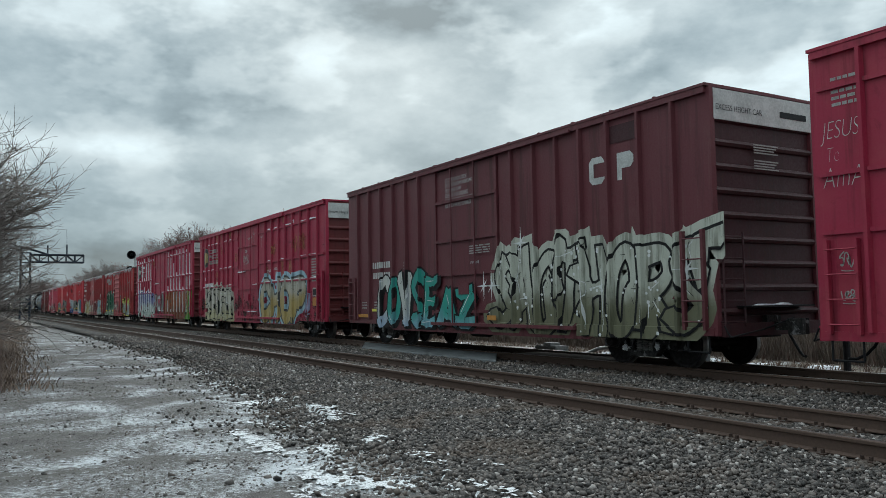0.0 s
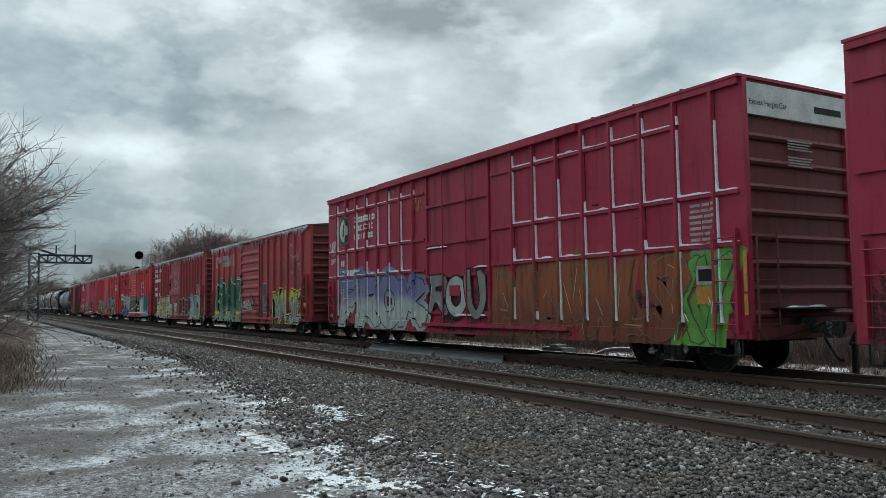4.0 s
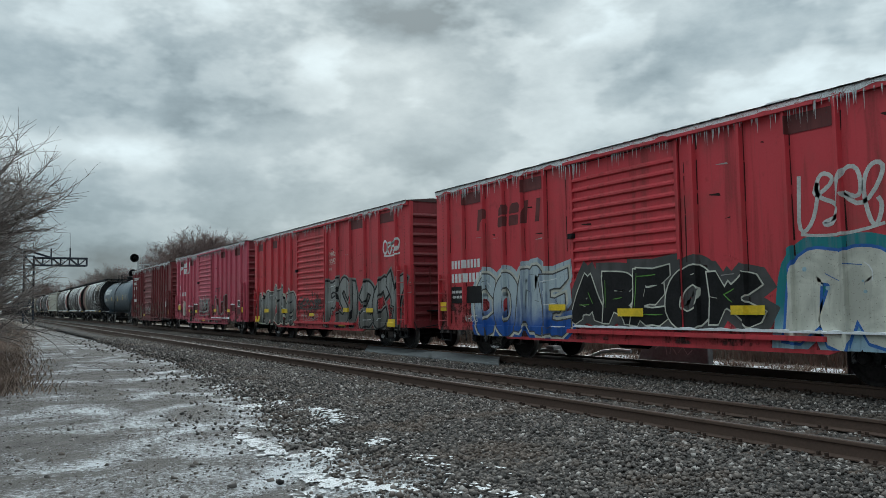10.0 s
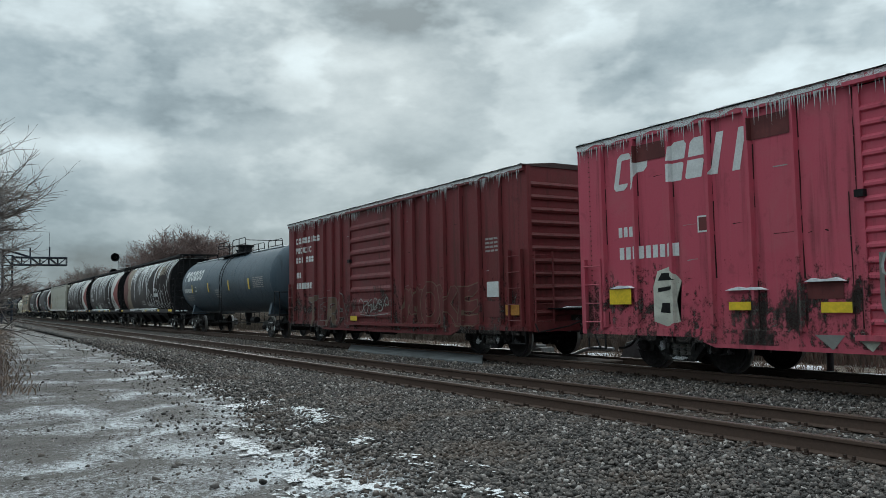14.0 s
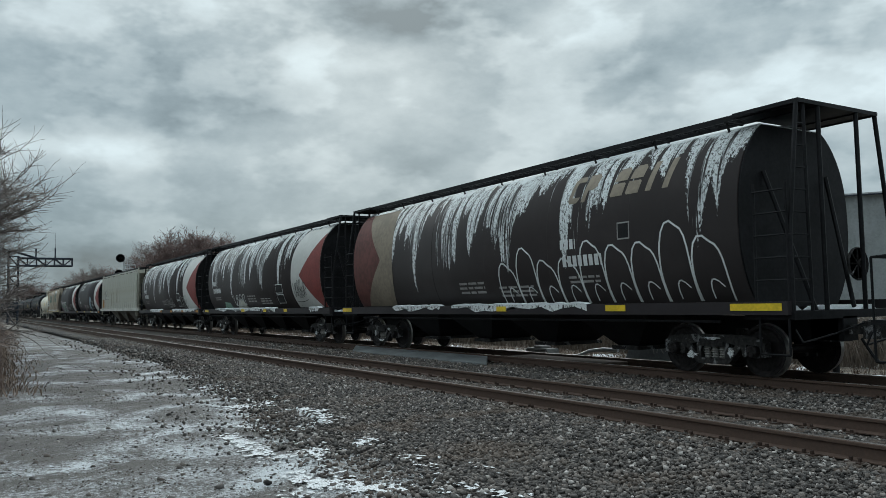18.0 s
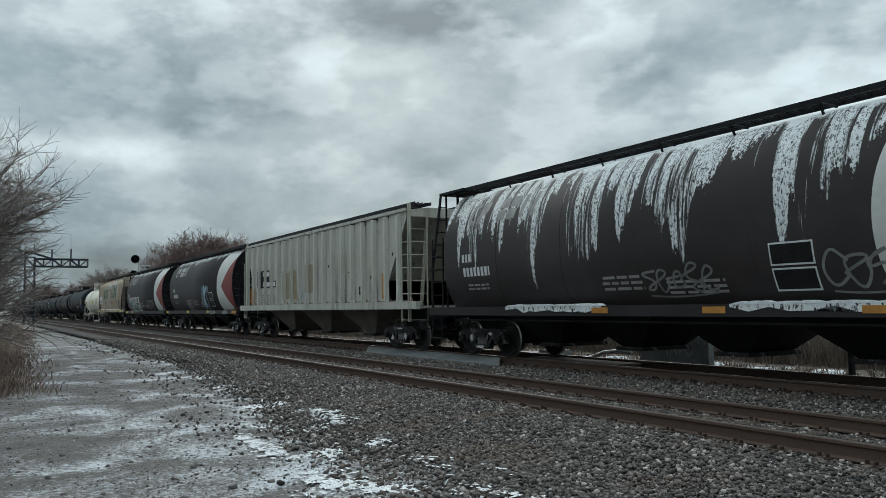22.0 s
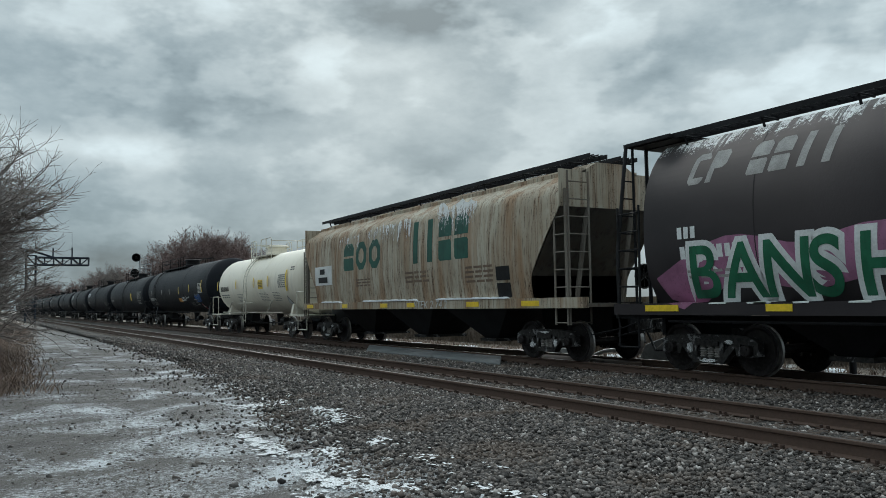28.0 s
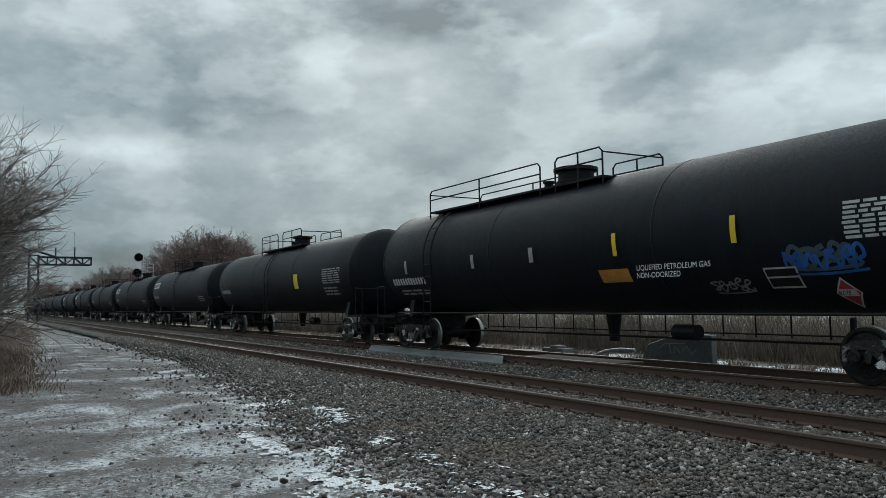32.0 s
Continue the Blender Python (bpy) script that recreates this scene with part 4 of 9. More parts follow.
def add_door(car, d0, d1, s, sill, zt, kind, paint):
    y0, y1 = sorted((s * 1.46, s * 1.50))
    z0, z1 = sill + 0.12, zt - 0.16
    door = part("sliding_door", boxes((d0 + 0.04, d1 - 0.04, y0, y1, z0, z1)), paint, car)
    o = s * 1.50

    def slat(x0, x1, za, zb, deep=0.05):
        a, b = sorted((o, o + s * deep))
        return boxes((x0, x1, a, b, za, zb))
    w = d1 - d0
    if kind == "plug":
        for x in (d0 + 0.09, d1 - 0.09):
            part("door_stile", slat(x - 0.05, x + 0.05, z0, z1, 0.05), paint, door)
        for k in (0.06, 0.30, 0.52, 0.78):
            z = z0 + (z1 - z0) * k
            part("door_bar", slat(d0 + 0.06, d1 - 0.06, z, z + 0.08, 0.06), paint, door)
        for x in (d0 + w * 0.32, d0 + w * 0.68):
            part("lock_rod", bar(bmesh.new(), (x, o + s * 0.09, z0 - 0.05), (x, o + s * 0.09, z1 + 0.05), 0.022), paint, door)
        part("door_gear", slat(d0 + w * 0.42, d0 + w * 0.58, z0 + 0.75, z0 + 1.05, 0.08), paint, door)
    else:
        n = {"ribbed": 8, "smooth": 3}.get(kind, 15)
        gap = (z1 - z0 - 0.3) / n
        rib = None
        for i in range(n):
            z = z0 + 0.12 + gap * i
            if rib is None:
                bm = bmesh.new()
                prism(bm, [(o, 0), (o + s * 0.045, gap * 0.12), (o + s * 0.045, gap * 0.30), (o, gap * 0.5)], d0 + 0.10, d1 - 0.10)
                rib = part("door_rib", bm, paint, door)
                rib.location.z = z
            else:
                again(rib, 0, 0, z)
        for x in (d0 + 0.06, d1 - 0.06):
            part("door_stile", slat(x - 0.04, x + 0.04, z0, z1, 0.05), paint, door)
        part("door_latch", slat(d0 - 0.02, d0 + 0.12, z0 + (z1 - z0) * 0.55, z0 + (z1 - z0) * 0.58, 0.1), "black", door)
    a, b = sorted((o, o + s * 0.13))
    part("door_track", boxes((d0 - 0.1, d1 + (d1 - d0) * 0.9, a, b, sill + 0.03, sill + 0.11)), paint, car)
    part("door_hood", boxes((d0 - 0.1, d1 + (d1 - d0) * 0.9, a, b, zt - 0.14, zt - 0.08)), paint, car)

def tank_shell(r, x0, x1, head=0.55, n=40):
    prof = [(x0 + head * (1 - math.cos(k)), r * math.sin(k)) for k in (math.pi / 2 * i / 8 for i in range(9))]
    prof[0] = (x0, 0.02)
    right = [(x1 - (a - x0), b) for a, b in prof[::-1]]
    return prof + [(x0 + (x1 - x0) * i / 6, r) for i in range(1, 6)] + right


def tank_car(name, label, offset, L, r, zc, paint, manway, walk_x, fine=True, railing="black", truck_in=1.6, ladder_x=None, far_rail=True, keyed=True, head=0.55, rails=None, rail_high=0.60, dome=0.40, reach=0.35):
    """A tank car: shell with dished heads, stub sills, top platform with rails, manway, ladders, handrails."""
    car = start_car(name, label, "tank car", offset, L)
    bm = bmesh.new()
    lathe(bm, tank_shell(r, 0, L, head), (0, 0, zc), "x", 48)
    part("tank_shell", bm, paint, car, smooth=True)
    seam = None
    for k in (0.0, 0.34, 0.66, 1.0):
        x = head + (L - 2 * head) * k
        if seam is None:
            seam = part("weld_band", lathe(bmesh.new(), [(-0.03, r + 0.002), (-0.02, r + 0.008), (0.02, r + 0.008), (0.03, r + 0.002)], (0, 0, zc), "x", 48), paint, car, smooth=True)
            seam.location.x = x
        else:
            again(seam, x)
    zt = zc + r
    # manway and valve housing
    bm = lathe(bmesh.new(), [(zt - 0.08, 0.0), (zt - 0.08, dome + 0.02), (zt + 0.10, dome + 0.02), (zt + 0.12, dome - 0.05), (zt + 0.34, dome - 0.05), (zt + 0.36, dome + 0.06), (zt + 0.44, dome + 0.06), (zt + 0.46, dome), (zt + 0.48, 0.0)], (manway, 0, 0), "z", 24)
    part("manway", bm, railing if paint != "tankwhite" else paint, car)
    bm = lathe(bmesh.new(), [(zt - 0.05, 0.0), (zt - 0.05, 0.12), (zt + 0.2, 0.12), (zt + 0.22, 0.16), (zt + 0.27, 0.16), (zt + 0.28, 0.0)], (manway - 1.1, 0.0, 0), "z", 14)
    part("relief_valve", bm, railing, car)
    a, b = walk_x
    # platform and guard rails round the manway
    deck = part("platform", boxes((a, b, -0.95, -0.50, zt - 0.13, zt - 0.08), (a, b, 0.50, 0.95, zt - 0.13, zt - 0.08)), railing, car)
    for s in (-1, 1):
        for x0, x1 in rails or ((a, a + (b - a) * 0.44), (a + (b - a) * 0.56, b)):
            bm = bmesh.new()
            for z, c in ((rail_high / 2, 0.0), (rail_high, 0.10)):
                pipe([(x0, s * 0.93, zt + z - c), (x0 + c, s * 0.93, zt + z), (x1 - c, s * 0.93, zt + z), (x1, s * 0.93, zt + z - c)], 0.02, 5, bm)
            n = 3
            for i in range(n):
                x = x0 + (x1 - x0) * i / (n - 1)
                bar(bm, (x, s * 0.93, zt - 0.28), (x, s * 0.93, zt + rail_high - (0.09 if i in (0, n - 1) else 0.0)), 0.022)
            part("guard_rail", bm, railing, car)
    for x in (a, b):
        part("end_rail", pipe([(x, -0.93, zt + rail_high * 0.8), (x, 0.93, zt + rail_high * 0.8)], 0.02), railing, car)
    # curved ladder up the near side
    lx = ladder_x if ladder_x is not None else (a + b) / 2
    bm = bmesh.new()
    arc = [(-(r + 0.10) * math.cos(k), zc + (r + 0.10) * math.sin(k)) for k in (radians(-10 + 8 * i) for i in range(9))]
    pts = [(-(r + 0.12), 0.62)] + arc
    for x in (lx - 0.22, lx + 0.22):
        pipe([(x, y, z) for y, z in pts], 0.02, 5, bm)
    zz, steps = 0.72, []
    while zz < zc + r * 0.8:
        y = -(r + 0.1) if zz < zc else -math.sqrt(max(0.05, (r + 0.10) ** 2 - (zz - zc) ** 2))
        steps.append((y, zz))
        zz += 0.36
    ladder = part("side_ladder", bm, railing, car)
    for y, z in steps:
        if len(ladder.children):
            again(ladder.children[0], 0, y, z, 0, ladder)
        else:
            part("rung", bar(bmesh.new(), (lx - 0.22, 0, 0), (lx + 0.22, 0, 0), 0.014, 5), railing, ladder).location = (0, y, z)
    # side handrails
    y = -(r + 0.06)
    part("handrail", pipe([(1.7, y, 1.12), (L - 1.7, y, 1.12)], 0.022), railing, car)
    if far_rail:
        bm = pipe([(1.7, -y, 1.10), (L - 1.7, -y, 1.10)], 0.02)
        bar(bm, (1.7, -y, 0.62), (L - 1.7, -y, 0.62), 0.02)
        n = max(6, int((L - 3.4) / 0.85))
        for i in range(n + 1):
            x = 1.7 + (L - 3.4) * i / n
            bar(bm, (x, -y, 0.55), (x, -y, 1.3), 0.018)
        part("far_handrail", bm, railing, car)
    # end platforms on the stub sills
    for s, x in ((-1, 0.0), (1, L)):
        e0, e1 = sorted((x + s * reach, x - s * 1.0))
        part("end_platform", boxes((e0, e1, -1.45, 1.45, 0.96, 1.03)), railing, car)
        i0, i1 = sorted((x + s * reach, x - s * 2.6))
        part("stub_sill", boxes((i0, i1, -0.22, 0.22, 0.66, 1.06)), "black", car)
        bm = bmesh.new()
        xs = x - s * (1.0 + 0.6)
        prism(bm, [(-1.2, 1.0), (1.2, 1.0), (1.05, zc - r * 0.62), (-1.05, zc - r * 0.62)], xs - 0.12, xs + 0.12)
        part("saddle", bm, paint, car)
        for t in (-1, 1):
            bm = pipe([(x + s * (reach - 0.03), t * 1.42, 0.42), (x + s * (reach - 0.03), t * 1.42, 1.95), (x - s * 0.25, t * 1.42, 1.98), (x - s * 0.25, t * 1.42, 1.0)], 0.02)
            bar(bm, (x + s * (reach - 0.03), t * 1.42, 0.42), (x - s * 0.12, t * 1.42, 0.42), 0.02)
            bar(bm, (x - s * 0.12, t * 1.42, 0.42), (x - s * 0.12, t * 1.42, 1.0), 0.02)
            part("corner_grab", bm, railing, car)
        part("end_grab", pipe([(x + s * (reach - 0.05), -1.42, 1.95), (x + s * (reach - 0.05), -0.5, 1.95)], 0.018), railing, car)
        add_coupler(car, x + s * max(0.3, reach - 0.2), s)
    if fine:
        part("bottom_outlet", lathe(bmesh.new(), [(0.45, 0.0), (0.45, 0.12), (0.7, 0.14), (zc - r + 0.1, 0.2), (zc - r + 0.1, 0.0)], (L * 0.5, 0, 0), "z", 14), "black", car)
        part("brake_rod", pipe([(3.0, -0.45, 0.6), (L - 3.0, -0.45, 0.6)], 0.025), "black", car)
        bm = lathe(bmesh.new(), [(L * 0.62, 0.0), (L * 0.62, 0.16), (L * 0.62 + 0.6, 0.16), (L * 0.62 + 0.6, 0.0)], (0, -0.4, 0.72), "x", 12)
        part("air_reservoir", bm, "black", car)
    ti, tj = truck_in if isinstance(truck_in, tuple) else (truck_in, truck_in)
    for x in (ti, L - tj):
        add_truck(car, x, keyed)
    return car


def girth(z):
    """Half width of the cylindrical hopper at height z."""
    u = abs((z - 2.72) / 2.02)
    return 1.58 * math.sqrt(max(0.0, 1 - u ** 2.4))


def skin(car, name, z0, z1, left, right, mat, label="", shape=girth, off=0.006, n=20, s=-1):
    """A painted field on a curved side, between two edges given by height."""
    bm = bmesh.new()
    rows = []
    for i in range(n + 1):
        z = z0 + (z1 - z0) * i / n
        y = s * (shape(z) + off)
        a, b = left(z), right(z)
        rows.append([bm.verts.new((a + (b - a) * j / 4, y, z)) for j in range(5)] if b - a > 0.002 else [bm.verts.new((a, y, z))] * 5)
    for p, q in zip(rows, rows[1:]):
        for j in range(4):
            c = [p[j], p[j + 1], q[j + 1], q[j]]
            c = [v for k, v in enumerate(c) if v not in c[:k]]
            if len(c) > 2:
                bm.faces.new(c)
    bmesh.ops.recalc_face_normals(bm, faces=bm.faces)
    return part(name, bm, mat, car, label, smooth=True)


def end_frame(car, x, s, top, mat="black", snowy=True):
    """End platform of a hopper: posts, ladder, roof platform, hand brake side."""
    e0, e1 = sorted((x, x + s * 0.95))
    part("end_platform", boxes((e0, e1, -1.5, 1.5, 1.02, 1.16)), mat, car)
    r0, r1 = sorted((x - s * 0.35, x + s * 0.95))
    part("roof_platform", boxes((r0, r1, -1.15, 1.15, top, top + 0.07)), mat, car)
    for y in (-1.45, 1.45, -0.55, 0.55):
        bm = bmesh.new()
        q = y if abs(y) < 1 else y * 0.78
        bar(bm, (x + s * 0.9, y, 1.1), (x + s * 0.9, y, 2.4), 0.04, 6)
        bar(bm, (x + s * 0.9, y, 2.4), (x + s * 0.9, q, top), 0.04, 6)
        part("end_post", bm, mat, car)
    bm = bmesh.new()
    for i in range(9):
        z = 1.3 + 0.37 * i
        w = 1.45 if z < 2.4 else 1.45 - 0.32 * (z - 2.4) / (top - 2.4)
        bar(bm, (x + s * 0.9, -w, z), (x + s * 0.9, -0.95, z), 0.016, 5)
    bar(bm, (x + s * 0.9, -0.95, 1.1), (x + s * 0.9, -0.95, top), 0.03, 6)
    part("end_ladder", bm, mat, car)
    bm = bmesh.new()
    for i in range(6):
        z = 1.3 + 0.37 * i
        bar(bm, (x + s * 0.25, -1.50, z), (x + s * 0.86, -1.48, z), 0.015, 5)
    bar(bm, (x + s * 0.25, -1.50, 1.1), (x + s * 0.25, -1.46, 3.3), 0.025, 6)
    bar(bm, (x + s * 0.86, -1.48, 1.1), (x + s * 0.86, -1.46, 3.3), 0.025, 6)
    part("side_ladder", bm, mat, car)
    part("diagonal_brace", pipe([(x + s * 0.05, -0.9, 3.6), (x + s * 0.7, -0.55, 1.15)], 0.04), mat, car)
    part("diagonal_brace", pipe([(x + s * 0.05, 0.9, 3.6), (x + s * 0.7, 0.55, 1.15)], 0.04), mat, car)
    part("step", pipe([(x + s * 0.30, -1.5, 1.05), (x + s * 0.30, -1.5, 0.45), (x + s * 0.85, -1.5, 0.45), (x + s * 0.85, -1.5, 1.05)], 0.02), mat, car)
    i0, i1 = sorted((x + s * 0.95, x - s * 2.5))
    part("stub_sill", boxes((i0, i1, -0.2, 0.2, 0.64, 1.05)), "black", car)
    if snowy:
        bm = bmesh.new()
        for y in (-1.3, -0.8, 0.2, 0.7):
            a, b = sorted((x + s * 0.1, x + s * (0.55 + 0.3 * math.sin(7 * y + x))))
            prism(bm, [(y - 0.25, 1.155), (y - 0.1, 1.22), (y + 0.12, 1.24), (y + 0.26, 1.155)], a, b)
        part("snow_heap", bm, "snow", car, "snow heaped on the end platform")
    add_coupler(car, x + s * 0.85, s)


def hand_brake(car, x, s):
    bm = lathe(bmesh.new(), [(-0.03, 0.28), (0.0, 0.30), (0.03, 0.28), (0.0, 0.26), (-0.03, 0.28)], (x, 0.55, 1.95), "x", 18)
    for k in range(4):
        a = math.pi * k / 4
        bar(bm, (x, 0.55 + 0.27 * math.cos(a), 1.95 + 0.27 * math.sin(a)), (x, 0.55 - 0.27 * math.cos(a), 1.95 - 0.27 * math.sin(a)), 0.014, 5)
    part("hand_brake", bm, "truck", car)


def roof_walk(car, L, top, mat="black", wide=(0.55, 1.05), hatches=8, over=0.9):
    for s in (-1, 1):
        a, b = sorted((s * wide[0], s * wide[1]))
        bm = boxes((-over, L + over, a, a + 0.03, top, top + 0.10), (-over, L + over, b - 0.03, b, top, top + 0.10))
        n = int(L / 0.22)
        for i in range(n):
            x = -over + 0.05 + (L + 2 * over - 0.1) * i / n
            box(bm, x, x + 0.025, a + 0.03, b - 0.03, top + 0.05, top + 0.08)
        for k in (0.25, 0.5, 0.75):
            y = a + (b - a) * k
            box(bm, -over, L + over, y - 0.01, y + 0.01, top + 0.055, top + 0.085)
        part("roof_walk", bm, mat, car)
        bracket = None
        for i in range(9):
            x = 0.6 + (L - 1.2) * i / 8
            if bracket is None:
                bm = bmesh.new()
                bar(bm, (0, s * wide[1] * 0.95, top), (0, s * wide[1] * 0.80, top - 0.35), 0.025, 5)
                bar(bm, (0, s * wide[0], top), (0, s * wide[1], top), 0.025, 5)
                bracket = part("walk_bracket", bm, mat, car)
                bracket.location.x = x
            else:
                again(bracket, x)
    hatch = None
    for i in range(hatches):
        x = L * (i + 0.5) / hatches
        if hatch is None:
            hatch = part("roof_hatch", boxes((-0.55, 0.55, -0.42, 0.42, top - 0.22, top - 0.03)), mat, car)
            hatch.location.x = x
        else:
            again(hatch, x)


def cyl_hopper(name, label, offset, L, paint, mark="", keyed=True, edge="snow"):
    """A cylindrical covered hopper with round sides, side sills, bays, end frames and roof walks."""
    car = start_car(name, label, "hopper car", offset, L)
    zs = [1.18 + (4.46 - 1.18) * i / 28 for i in range(29)]
    outline = [(-girth(z), z) for z in zs] + [(girth(z), z) for z in zs[::-1]]
    bm = bmesh.new()
    prism(bm, outline, 0.0, L)
    part("body", bm, paint, car, smooth=False)
    for f in car.children[-1].data.polygons:
        f.use_smooth = abs(f.normal.x) < 0.5
    for s, x in ((-1, 0.0), (1, L)):
        bm = bmesh.new()
        prism(bm, [(y * 0.985, 2.72 + (z - 2.72) * 0.985) for y, z in outline], x, x + s * 0.03)
        part("end_sheet", bm, "black", car)
        end_frame(car, x, s, 4.60, "black", paint == "hopper")
    for s in (-1, 1):
        a, b = sorted((s * 1.42, s * 1.60))
        part("side_sill", boxes((-0.9, L + 0.9, a, b, 1.10, 1.32)), "hopperclean", car)
        part("lower_rail", pipe([(0.5, s * 1.5, 0.98), (L - 0.5, s * 1.5, 0.98)], 0.025), "black", car)
    rib = None
    for i in range(1, 6):
        x = L * i / 6
        if rib is None:
            bm = bmesh.new()
            q = [(-girth(z) - 0.004, z) for z in zs]
            for p, r in zip(q, q[1:]):
                v = [bm.verts.new((xx, y, z)) for xx, (y, z) in ((-0.012, p), (0.012, p), (0.012, r), (-0.012, r))]
                bm.faces.new(v)
            rib = part("weld_seam", bm, paint, car)
            rib.location.x = x
        else:
            again(rib, x)
    add_bays(car, L, 4, 1.15)
    roof_walk(car, L, 4.58)
    hand_brake(car, L + 0.8, 1)
    for x in (1.05, L - 1.05):
        add_truck(car, x, keyed)
    if mark == "right":
        skin(car, "white_mark", 1.34, 4.36, lambda z: L - 3.05 + 1.5 * (1 - math.sqrt(max(0, 1 - ((z - 2.5) / 2.3) ** 2))), lambda z: L - 0.0, "chevwhite", "white curved end marking")
        skin(car, "red_mark", 1.34, 4.36, lambda z: L - 2.15 + 1.42 * abs(z - 2.6), lambda z: L, "chevred", "red triangular end marking", off=0.011, n=40)
    if mark == "left":
        skin(car, "cream_mark", 1.34, 4.36, lambda z: 0.0, lambda z: 2.75 - 0.35 * abs((z - 2.8) / 1.5) ** 3, "chevcream", "cream end marking")
        skin(car, "red_mark", 1.34, 4.36, lambda z: 0.0, lambda z: 1.95 - 0.95 * abs(z - 2.8), "chevbrown", "faded red end marking", off=0.011, n=40)
    return car


def add_bays(car, L, n, z, mat="black"):
    """Discharge hoppers under the body, with outlet gates."""
    a, b = 2.3, L - 2.3
    w = (b - a) / n
    bay = gate = None
    for i in range(n):
        x = a + w * (i + 0.5)
        if bay is None:
            bm = bmesh.new()
            top = [bm.verts.new(v) for v in ((-w * 0.45, -1.25, z), (w * 0.45, -1.25, z), (w * 0.45, 1.25, z), (-w * 0.45, 1.25, z))]
            low = [bm.verts.new(v) for v in ((-0.28, -0.62, 0.40), (0.28, -0.62, 0.40), (0.28, 0.62, 0.40), (-0.28, 0.62, 0.40))]
            for k in range(4):
                bm.faces.new((top[k], top[(k + 1) % 4], low[(k + 1) % 4], low[k]))
            bm.faces.new(top)
            bm.faces.new(low)
            bmesh.ops.recalc_face_normals(bm, faces=bm.faces)
            bay = part("discharge_bay", bm, mat, car)
            bay.location.x = x
            gate = part("outlet_gate", boxes((-0.38, 0.38, -0.75, 0.75, 0.34, 0.42)), "truck", car)
            gate.location.x = x
        else:
            again(bay, x)
            again(gate, x)


